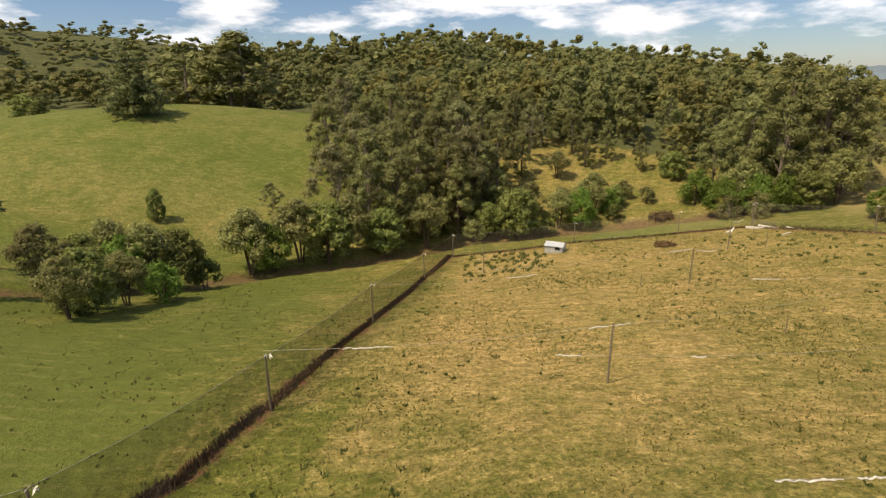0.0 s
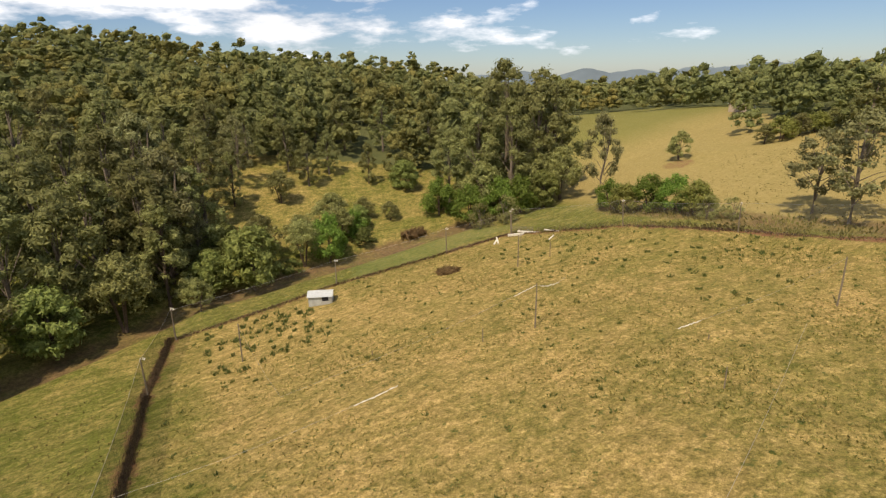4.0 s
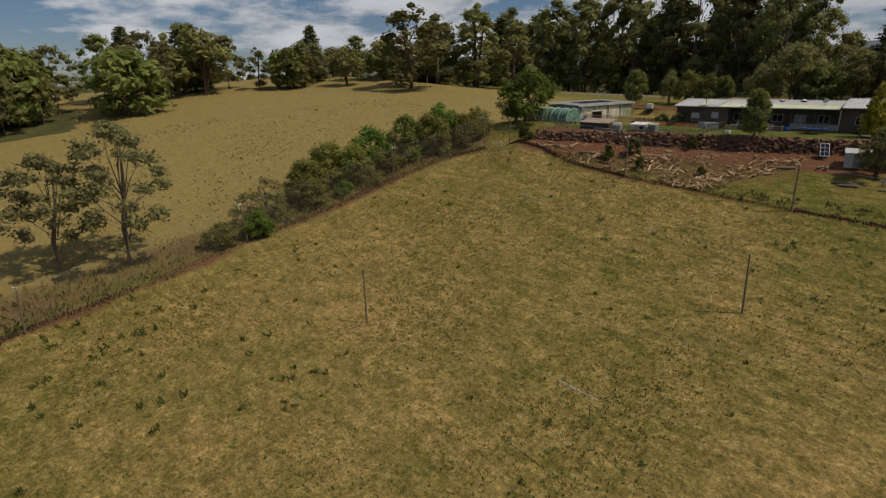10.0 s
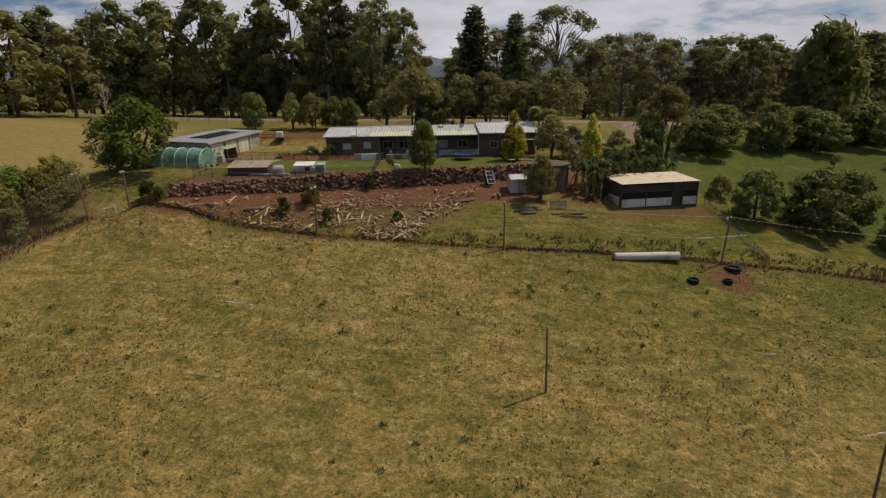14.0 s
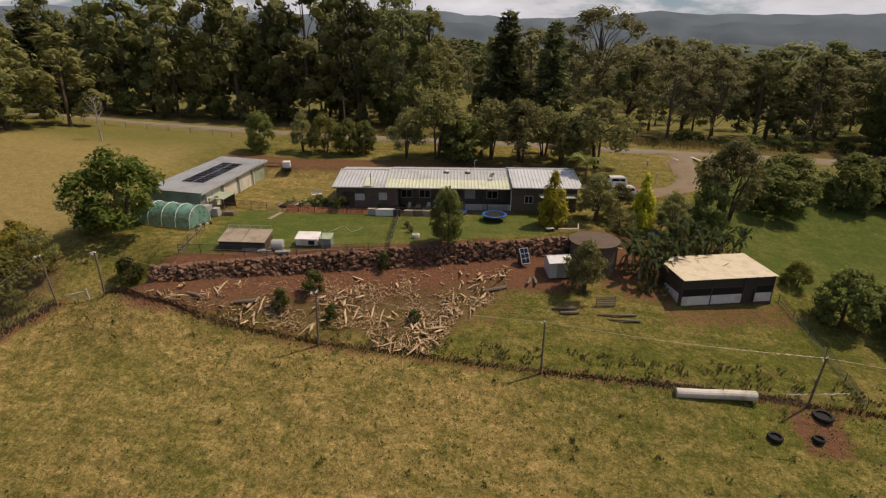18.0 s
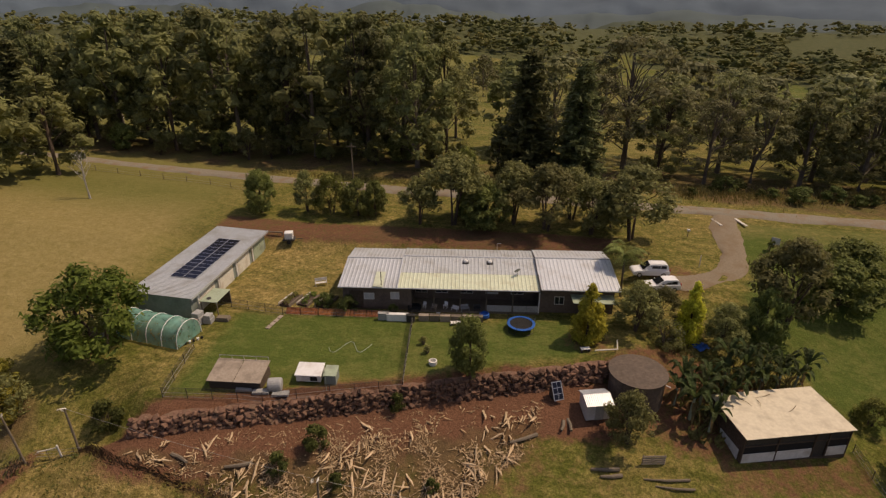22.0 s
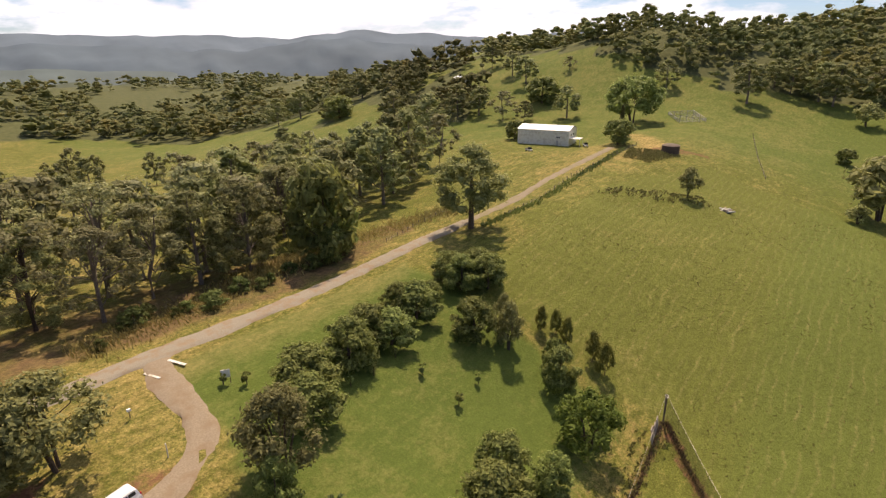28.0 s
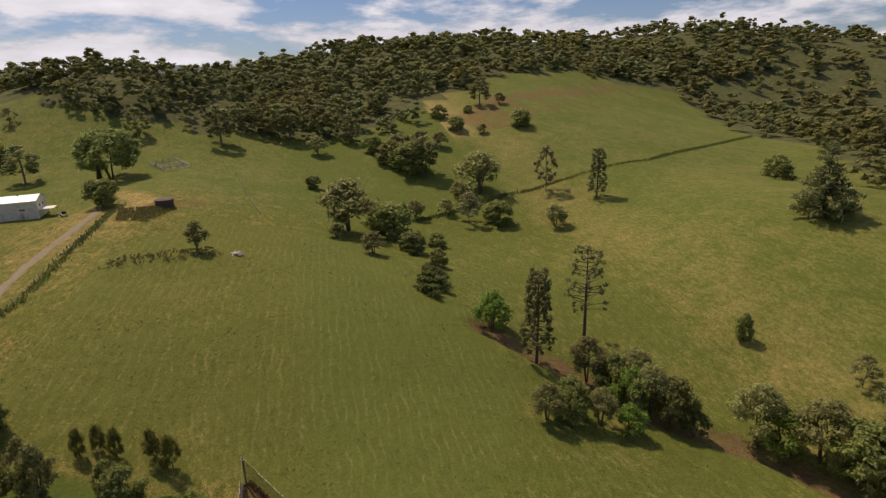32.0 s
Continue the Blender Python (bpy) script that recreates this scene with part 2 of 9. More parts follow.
    col = mixer(nt, sf, col, soil)
    # leaf litter and scrub floor under the trees
    litter = mixer(nt, ramp(nt, n_tuft, 0.3, 0.7), (0.075, 0.05, 0.028), (0.19, 0.125, 0.06))
    lf = ramp(nt, calc("ADD", sb.outputs[0], calc("MULTIPLY", calc("SUBTRACT", n_mid, 0.5), 0.9)), 0.3, 0.7)
    col = mixer(nt, lf, col, litter)
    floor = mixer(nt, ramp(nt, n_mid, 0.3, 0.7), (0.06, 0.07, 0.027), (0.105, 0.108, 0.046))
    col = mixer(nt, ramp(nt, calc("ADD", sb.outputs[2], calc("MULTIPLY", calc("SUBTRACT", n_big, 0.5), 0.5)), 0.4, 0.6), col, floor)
    # rows left by the slasher in the west paddock
    wv = nt.nodes.new("ShaderNodeTexWave")
    wv.inputs["Scale"].default_value, wv.inputs["Distortion"].default_value = 0.16, 4.0
    wv.inputs["Detail"].default_value = 2.0
    rot = nt.nodes.new("ShaderNodeMapping")
    rot.inputs["Rotation"].default_value = (0, 0, radians(93))
    wire(nt, pos, rot.inputs["Vector"])
    wire(nt, rot.outputs[0], wv.inputs["Vector"])
    rows = calc("MULTIPLY", calc("MULTIPLY", ramp(nt, wv.outputs["Fac"], 0.76, 1.0), calc("MULTIPLY", calc("MULTIPLY", sb.outputs[1], 0.45), ramp(nt, n_mid, 0.36, 0.62))), ramp(nt, n_tuft, 0.4, 0.7))
    col = mixer(nt, rows, col, (0.34, 0.27, 0.12))
    wire(nt, col, b.inputs["Base Color"])
    b.inputs["Roughness"].default_value = 0.95
    b.inputs["Specular IOR Level"].default_value = 0.1
    h = calc("ADD", calc("MULTIPLY", n_tuft, 1.0), calc("MULTIPLY", n_fine, 0.5))
    bumped(nt, b, h, 0.7, 0.35)
    return m


M_GROUND = ground_material()
M_GRAVEL = surface("gravel", (0.185, 0.16, 0.12), (0.27, 0.24, 0.185), 9.0, 0.95, 0.5, stain=(0.22, 0.15, 0.09), stain_scale=0.5)
M_DRIVE = surface("dirt_drive", (0.175, 0.138, 0.095), (0.26, 0.21, 0.148), 5.0, 0.95, 0.5, stain=(0.185, 0.13, 0.078), stain_scale=0.35)
M_TRACK = surface("clay_track", (0.165, 0.132, 0.088), (0.245, 0.2, 0.14), 5.0, 0.95, 0.5, stain=(0.17, 0.15, 0.06), stain_scale=0.4)
M_GUM = foliage("gum_leaves", (0.132, 0.15, 0.056), (0.3, 0.305, 0.128))
M_GUMPALE = foliage("pale_gum_leaves", (0.15, 0.164, 0.074), (0.32, 0.305, 0.155))
M_DARK = foliage("dark_leaves", (0.11, 0.145, 0.042), (0.3, 0.325, 0.105))
M_PINE = foliage("pine_needles", (0.082, 0.098, 0.042), (0.21, 0.222, 0.092), trans=0.36)
M_SHRUB = foliage("shrub_leaves", (0.13, 0.152, 0.036), (0.3, 0.3, 0.09))
M_GREEN = foliage("bright_leaves", (0.08, 0.145, 0.024), (0.22, 0.3, 0.065))
M_YELLOW = foliage("yellow_leaves", (0.2, 0.19, 0.03), (0.46, 0.42, 0.085))
M_GOLD = foliage("golden_needles", (0.36, 0.36, 0.035), (0.6, 0.56, 0.08))
M_OLIVE = foliage("olive_leaves", (0.152, 0.164, 0.062), (0.335, 0.33, 0.135))
M_BANANA = foliage("banana_leaves", (0.04, 0.066, 0.022), (0.11, 0.135, 0.05), rough=0.4)
M_DRYLEAF = foliage("dry_leaves", (0.16, 0.11, 0.05), (0.30, 0.22, 0.11))
M_WEED = foliage("weed_leaves", (0.085, 0.11, 0.03), (0.16, 0.185, 0.06))
M_STRAW = foliage("grass_blades", (0.16, 0.14, 0.045), (0.38, 0.30, 0.13), rough=0.8)
M_BARK = surface("grey_bark", (0.11, 0.085, 0.065), (0.21, 0.175, 0.14), 5.0, 0.9, 0.6)
M_DARKBARK = surface("dark_bark", (0.06, 0.042, 0.03), (0.13, 0.095, 0.07), 6.0, 0.95, 0.6)
M_POST = surface("weathered_timber", (0.12, 0.095, 0.07), (0.24, 0.20, 0.15), 12.0, 0.9, 0.5)
M_WHITEWOOD = surface("sun_bleached_timber", (0.55, 0.52, 0.46), (0.74, 0.71, 0.64), 9.0, 0.85, 0.4, stain=(0.4, 0.35, 0.27))
M_WIRE = surface("galvanised_wire", (0.32, 0.30, 0.27), (0.45, 0.43, 0.39), 20.0, 0.5, 0.0, metal=0.6)
M_NET = netting("green_netting", (0.06, 0.055, 0.03), 0.34, 6.0)
M_NETPALE = netting("worn_bird_netting", (0.34, 0.31, 0.25), 0.06, 6.0)
M_ZINC = surface("zinc_roofing", (0.50, 0.525, 0.55), (0.62, 0.645, 0.67), 3.0, 0.45, 0.05, metal=0.35, stain=(0.42, 0.42, 0.40), stain_scale=0.25)
M_ZINC2 = surface("older_zinc_roofing", (0.44, 0.465, 0.48), (0.56, 0.585, 0.60), 3.0, 0.5, 0.05, metal=0.3, stain=(0.36, 0.35, 0.32), stain_scale=0.3)
M_ZINCWHITE = surface("bright_zinc_roofing", (0.57, 0.595, 0.62), (0.69, 0.715, 0.74), 3.0, 0.42, 0.05, metal=0.3, stain=(0.5, 0.49, 0.48), stain_scale=0.3)
M_CREAMROOF = surface("cream_painted_roofing", (0.54, 0.59, 0.44), (0.65, 0.69, 0.54), 3.0, 0.55, 0.05, metal=0.1, stain=(0.50, 0.50, 0.36), stain_scale=0.5)
M_BARNROOF = surface("dusty_cream_sheeting", (0.58, 0.51, 0.38), (0.68, 0.61, 0.47), 3.0, 0.75, 0.1, stain=(0.46, 0.40, 0.30), stain_scale=0.6)
M_BROWN = surface("brown_weatherboard", (0.135, 0.1, 0.08), (0.195, 0.15, 0.12), 4.0, 0.8, 0.2, stain=(0.11, 0.085, 0.068))
M_WHITEWALL = surface("white_painted_board", (0.66, 0.64, 0.60), (0.78, 0.76, 0.72), 3.0, 0.6, 0.08, stain=(0.52, 0.48, 0.42), stain_scale=0.8)
M_GREYGREEN = surface("grey_green_sheeting", (0.20, 0.235, 0.21), (0.26, 0.295, 0.265), 3.0, 0.6, 0.05, stain=(0.16, 0.185, 0.165))
M_DOORWHITE = surface("cream_roller_door", (0.62, 0.60, 0.52), (0.72, 0.70, 0.62), 4.0, 0.5, 0.05, stain=(0.5, 0.45, 0.36))
M_GLASSDARK = surface("dark_window_glass", (0.02, 0.025, 0.03), (0.035, 0.04, 0.045), 1.0, 0.08, 0.0)
M_PALEGREY = surface("pale_grey_curtain", (0.48, 0.48, 0.48), (0.60, 0.60, 0.60), 6.0, 0.7, 0.1)
M_DARKGAP = surface("dark_gap_sheet", (0.012, 0.012, 0.013), (0.03, 0.03, 0.03), 20.0, 0.9, 0.2)
M_SOLAR = surface("solar_cells", (0.012, 0.014, 0.026), (0.02, 0.023, 0.038), 2.0, 0.12, 0.0)
M_ALU = surface("aluminium_frame", (0.55, 0.55, 0.56), (0.66, 0.66, 0.67), 8.0, 0.35, 0.0, metal=0.7)
M_STONE = surface("volcanic_stone", (0.095, 0.05, 0.034), (0.20, 0.115, 0.078), 3.0, 0.9, 0.8, stain=(0.13, 0.088, 0.058), stain_scale=1.2, random=0.35, dist=0.06)
M_SPLINT = surface("split_timber", (0.42, 0.29, 0.17), (0.66, 0.51, 0.33), 5.0, 0.9, 0.4, stain=(0.26, 0.15, 0.08), stain_scale=0.9, random=0.25)
M_CHIP = foliage("wood_chips", (0.26, 0.155, 0.085), (0.58, 0.45, 0.28), rough=0.9, trans=0.0)
M_TERRACOTTA = foliage("orange_plastic_mesh", (0.56, 0.22, 0.09), (0.66, 0.29, 0.13), rough=0.7, trans=0.5)
M_BLUE = surface("blue_vinyl", (0.02, 0.10, 0.38), (0.03, 0.14, 0.48), 4.0, 0.5, 0.1)
M_BLACK = surface("black_rubber", (0.012, 0.012, 0.012), (0.03, 0.03, 0.03), 14.0, 0.85, 0.3)
M_SHADECLOTH = netting("green_shade_cloth", (0.17, 0.38, 0.31), 0.62, 8.0)
M_WHITEPLASTIC = surface("white_plastic", (0.74, 0.74, 0.73), (0.82, 0.82, 0.81), 2.0, 0.4, 0.03, stain=(0.62, 0.6, 0.56))
M_CARWHITE = surface("white_car_paint", (0.78, 0.78, 0.78), (0.82, 0.82, 0.82), 1.0, 0.18, 0.0)
M_CARGLASS = surface("tinted_car_glass", (0.012, 0.014, 0.016), (0.02, 0.022, 0.025), 1.0, 0.05, 0.0)
M_RED = surface("red_tail_light", (0.35, 0.02, 0.02), (0.45, 0.03, 0.03), 2.0, 0.25, 0.0)
M_STEELDARK = surface("dark_steel", (0.05, 0.05, 0.05), (0.10, 0.095, 0.09), 8.0, 0.6, 0.2, metal=0.5)
M_RUSTTANK = surface("concrete_tank_lid", (0.095, 0.072, 0.056), (0.155, 0.12, 0.095), 3.0, 0.9, 0.4, stain=(0.10, 0.08, 0.065), stain_scale=0.9)
M_CAGE = surface("weathered_cage_roof", (0.30, 0.245, 0.19), (0.40, 0.335, 0.27), 5.0, 0.8, 0.2, stain=(0.22, 0.18, 0.14))
M_CLUTTERGREY = surface("grey_plastic", (0.30, 0.30, 0.29), (0.42, 0.42, 0.41), 5.0, 0.6, 0.1)
M_PALEGREEN = surface("pale_green_sheet", (0.30, 0.36, 0.26), (0.40, 0.46, 0.34), 4.0, 0.6, 0.1, stain=(0.24, 0.27, 0.2))


# ---- building blocks ----
RNG = np.random.default_rng(11)


def mesh_from(name, verts, faces, material, smooth=False):
    me = bpy.data.meshes.new(name)
    me.from_pydata([tuple(v) for v in verts], [], faces)
    if smooth:
        me.polygons.foreach_set("use_smooth", [True] * len(me.polygons))
    if material:
        me.materials.append(material)
    return me


def quads_mesh(name, v, material):
    """A mesh of loose quads from an array of shape n x 4 x 3."""
    n = len(v)
    me = bpy.data.meshes.new(name)
    me.vertices.add(4 * n)
    me.vertices.foreach_set("co", np.asarray(v, np.float32).ravel())
    me.loops.add(4 * n)
    me.loops.foreach_set("vertex_index", np.arange(4 * n, dtype=np.int32))
    me.polygons.add(n)
    me.polygons.foreach_set("loop_start", np.arange(0, 4 * n, 4, dtype=np.int32))
    me.update(calc_edges=True)
    me.materials.append(material)
    return me


def thing(name, label, category, at=None, group="", kind=""):
    ob = new(name)
    ob.empty_display_size = 0.3
    if at is not None:
        ob.matrix_basis = at
    return tagged(ob, label, category, group, kind)


def part(name, bm, material, parent, label=""):
    """One mesh object under a thing or under a part; bm may be a bmesh or ready mesh data."""
    if isinstance(bm, bpy.types.Mesh):
        me = bm
    else:
        me = bpy.data.meshes.new(name)
        bm.to_mesh(me)
        bm.free()
        me.materials.append(material)
    ob = new(name, me)
    ob.parent = parent
    if label:
        ob["label"] = label
    return ob


def box(bm, x0, x1, y0, y1, z0, z1, bevel=0.0):
    m = Matrix.Translation(((x0 + x1) / 2, (y0 + y1) / 2, (z0 + z1) / 2)) @ Matrix.Diagonal((x1 - x0, y1 - y0, z1 - z0, 1))
    r = bmesh.ops.create_cube(bm, size=1.0, matrix=m)
    if bevel:
        es = list({e for v in r["verts"] for e in v.link_edges})
        bmesh.ops.bevel(bm, geom=es, offset=bevel, segments=1, affect="EDGES")
    return bm


def boxed(x0, x1, y0, y1, z0, z1, bevel=0.0):
    return box(bmesh.new(), x0, x1, y0, y1, z0, z1, bevel)


def tube(bm, pts, radii, sides=6, cap=True):
    """A tapered tube along points."""
    rings = []
    pts = [Vector(p) for p in pts]
    for i, p in enumerate(pts):
        d = (pts[min(i + 1, len(pts) - 1)] - pts[max(i - 1, 0)]).normalized()
        q = d.to_track_quat("Z", "Y")
        r = radii[i] if isinstance(radii, (list, tuple)) else radii
        rings.append([bm.verts.new(p + q @ Vector((r * math.cos(2 * math.pi * k / sides), r * math.sin(2 * math.pi * k / sides), 0))) for k in range(sides)])
    for a, b in zip(rings, rings[1:]):
        for k in range(sides):
            bm.faces.new((a[k], a[(k + 1) % sides], b[(k + 1) % sides], b[k]))
    if cap:
        bm.faces.new(rings[0][::-1])
        bm.faces.new(rings[-1])
    return bm


def piped(pts, radii, sides=6):
    return tube(bmesh.new(), pts, radii, sides)


def lathe(profile, sides=16):
    """Turned round z from (radius, height) pairs."""
    bm = bmesh.new()
    rings = [[bm.verts.new((r * math.cos(2 * math.pi * k / sides), r * math.sin(2 * math.pi * k / sides), z)) for k in range(sides)] for r, z in profile]
    for a, b in zip(rings, rings[1:]):
        for k in range(sides):
            bm.faces.new((a[k], a[(k + 1) % sides], b[(k + 1) % sides], b[k]))
    bm.faces.new(rings[0][::-1])
    bm.faces.new(rings[-1])
    return bm


def ribbed(length, width, pitch=0.22, rise=0.03, thick=0.01):
    """A sheet of ribbed roofing, ribs along y, from the origin to (length, width)."""
    n = max(2, int(round(length / pitch)))
    xs, zs = [], []
    for i in range(n):
        x = i * length / n
        p = length / n
        xs += [x, x + 0.55 * p, x + 0.68 * p, x + 0.87 * p]
        zs += [0, 0, rise, rise]
    xs.append(length)
    zs.append(0)
    k = len(xs)
    v = [(x, 0, z) for x, z in zip(xs, zs)] + [(x, width, z) for x, z in zip(xs, zs)]
    v += [(x, y, z - thick) for (x, y, z) in v]
    f = []
    for i in range(k - 1):
        f.append((i, i + 1, k + i + 1, k + i))
        f.append((2 * k + i + 1, 2 * k + i, 3 * k + i, 3 * k + i + 1))
        f.append((i + 1, i, 2 * k + i, 2 * k + i + 1))
        f.append((k + i, k + i + 1, 3 * k + i + 1, 3 * k + i))
    return v, f


def leaf_cloud(centres, radii, n, size, stretch=1.0, flat=0.0, seed=1, droop=0.0, shell=0.55):
    """n small leaf sprays in the outer part of the given ellipsoids: an array of quads."""
    r = np.random.default_rng(seed)
    centres, radii = np.asarray(centres, float), np.asarray(radii, float)
    if radii.ndim == 1:
        radii = np.repeat(radii[:, None], 3, 1)
    w = (radii[:, 0] * radii[:, 1] * radii[:, 2]) ** (2 / 3)
    pick = r.choice(len(centres), n, p=w / w.sum())
    d = r.normal(size=(n, 3))
    d /= np.linalg.norm(d, axis=1)[:, None]
    rad = shell + (1 - shell) * r.random(n) ** 0.7
    rad *= 1 + 0.18 * r.normal(size=n)
    c = centres[pick] + d * radii[pick] * rad[:, None]
    nrm = d * 1.0 + r.normal(size=(n, 3)) * 0.42 + np.array([0, 0, 0.4])
    nrm[:, 2] *= 1 + flat
    nrm /= np.linalg.norm(nrm, axis=1)[:, None]
    up = r.normal(size=(n, 3)) + np.array([0, 0, -droop])
    a = np.cross(nrm, up)
    a /= np.linalg.norm(a, axis=1)[:, None]
    b = np.cross(nrm, a)
    s = size * (0.6 + 0.8 * r.random(n))[:, None]
    a, b = a * s * 0.5, b * s * 0.5 * stretch
    return np.stack([c - b, c - 0.55 * a + 0.1 * b, c + b, c + 0.62 * a - 0.1 * b], 1)


def crown_clumps(seed, n, wide, low, high, clump, top=0.6):
    """Clump centres for a crown: an uneven dome between two heights."""
    r = np.random.default_rng(seed)
    out, rad = [], []
    for i in range(n):
        h = r.random()
        prof = math.sin(math.pi * min(1, (0.12 + 0.88 * h) ** top)) ** 0.6
        a = r.random() * 2 * math.pi + i * 2.4
        q = wide * prof * (0.35 + 0.65 * math.sqrt(r.random()))
        out.append((q * math.cos(a), q * math.sin(a), low + (high - low) * h))
        k = clump * (0.65 + 0.7 * r.random())
        rad.append((k, k, k * 0.8))
    return out, rad


def ball(subdivisions):
    bm = bmesh.new()
    bmesh.ops.create_icosphere(bm, subdivisions=subdivisions, radius=1.0)
    v, f = np.array([p.co for p in bm.verts]), np.array([[p.index for p in q.verts] for q in bm.faces], np.int32)
    bm.free()
    return v, f


BALLS = {1: ball(1), 2: ball(2)}


def lumps(centres, radii, core, seed, fine=2, rough=0.24):
    """The dense inner foliage of each clump: an uneven lump; vertex and triangle arrays."""
    r = np.random.default_rng(seed + 900)
    bv, bf = BALLS[fine]
    centres, radii = np.asarray(centres, float), np.asarray(radii, float)
    v = bv[None] * (1 + rough * r.normal(size=(len(centres), len(bv), 1))) * radii[:, None, :] * core + centres[:, None, :]
    f = bf[None] + (np.arange(len(centres)) * len(bv))[:, None, None]
    return v.reshape(-1, 3), f.reshape(-1, 3)


def crown_mesh(name, quads, lump_v, lump_f, material):
    """Leaf sprays over inner lumps, as one mesh."""
    q, t, k = len(quads), len(lump_f), len(lump_v)
    me = bpy.data.meshes.new(name)
    me.vertices.add(4 * q + k)
    me.vertices.foreach_set("co", np.concatenate([np.asarray(quads, np.float32).reshape(-1, 3), lump_v.astype(np.float32)]).ravel())
    me.loops.add(4 * q + 3 * t)
    me.loops.foreach_set("vertex_index", np.concatenate([np.arange(4 * q), (lump_f + 4 * q).ravel()]).astype(np.int32))
    me.polygons.add(q + t)
    me.polygons.foreach_set("loop_start", np.concatenate([np.arange(0, 4 * q, 4), 4 * q + np.arange(0, 3 * t, 3)]).astype(np.int32))
    me.polygons.foreach_set("use_smooth", np.zeros(q + t, bool))
    me.update(calc_edges=True)
    me.materials.append(material)
    return me


def leafy(name, cl, rd, per, size, material, seed, stretch=1.4, droop=0.0, core=0.74, shell=0.7, fine=2):
    q = leaf_cloud(cl, rd, per * len(cl), size, stretch, seed=seed, droop=droop, shell=shell)
    return crown_mesh(name, q, *lumps(cl, rd, core * 0.8, seed, fine, 0.3), material)


def limbs(bm, base, forks, radius, seed, sides=6):
    """Limbs from points of the trunk to the clumps."""
    r = np.random.default_rng(seed)
    for f in forks:
        s = Vector((base[0] * 1.0, base[1] * 1.0, f[2] * r.uniform(0.45, 0.75)))
        e = Vector(f)
        mid = s.lerp(e, 0.5) + Vector((r.normal() * 0.3, r.normal() * 0.3, 0.1 * (e - s).length))
        tube(bm, [s, mid, e], [radius * 0.34, radius * 0.22, radius * 0.07], max(4, sides - 1), cap=False)


PROTO = {}


def make_tree(key, name, label, category, trunk_bm, bark, crown_me):
    ob = thing(name, label, category)
    part("trunk", trunk_bm, bark, ob)
    part("crown", crown_me, None, ob)
    PROTO[key] = ob
    return ob


def gum_proto(key, seed, height, wide, n, per, material, low=0.35, size=0.38, clump=None, bark=None, label="tall grey-barked gum tree with an open crown", core=0.72, fine=2, every=3, top=0.75):
    cl, rd = crown_clumps(seed, n, wide, low * height + 0.6, height * 0.95, clump or wide * 0.34, top)
    bm = bmesh.new()
    r = np.random.default_rng(seed)
    lean = r.normal(size=2) * height * 0.025
    tr = 0.0155 * height
    tube(bm, [(0, 0, -0.6), (0.0, 0.0, height * 0.25), (lean[0], lean[1], height * 0.55), (lean[0] * 1.5, lean[1] * 1.4, height * 0.86)], [tr * 1.3, tr, tr * 0.7, tr * 0.2], 8)
    limbs(bm, (lean[0] * 0.6, lean[1] * 0.6, 0), cl[::every], tr * 0.9, seed)
    make_tree(key, "gum_tree", label, "tree", bm, bark or M_BARK, leafy(key + "_crown", cl, rd, per, size, material, seed, 1.5, 0.5, core, 0.66, fine))


def round_proto(key, seed, height, wide, n, per, material, label, name="broadleaf_tree", size=0.34, low=0.02, bark=None, stems=1, stretch=1.5, core=0.76, fine=2, clump=0.3):
    cl, rd = crown_clumps(seed, n, wide * 0.76, height * (low + 0.12), height * 0.88, wide * clump, 0.8)
    bm = bmesh.new()
    r = np.random.default_rng(seed + 5)
    for s in range(stems):
        a = r.random() * 6.28
        o = 0.0 if stems == 1 else 0.05 * wide
        tr = 0.026 * height / math.sqrt(stems)
        p = (o * math.cos(a), o * math.sin(a))
        k = 0.0 if stems == 1 else 0.35 * wide
        tube(bm, [(p[0], p[1], -0.5), (p[0] + 0.3 * k * math.cos(a), p[1] + 0.3 * k * math.sin(a), height * 0.3), (p[0] + k * math.cos(a), p[1] + k * math.sin(a), height * 0.7)], [tr * 1.2, tr * 0.9, tr * 0.25], 7)
    if n > 8:
        limbs(bm, (0, 0, 0), cl[:: max(1, n // 6)], 0.02 * height, seed)
    make_tree(key, name, label, "tree", bm, bark or M_DARKBARK, leafy(key + "_crown", cl, rd, per, size, material, seed, stretch, 0.0, core, 0.7, fine))


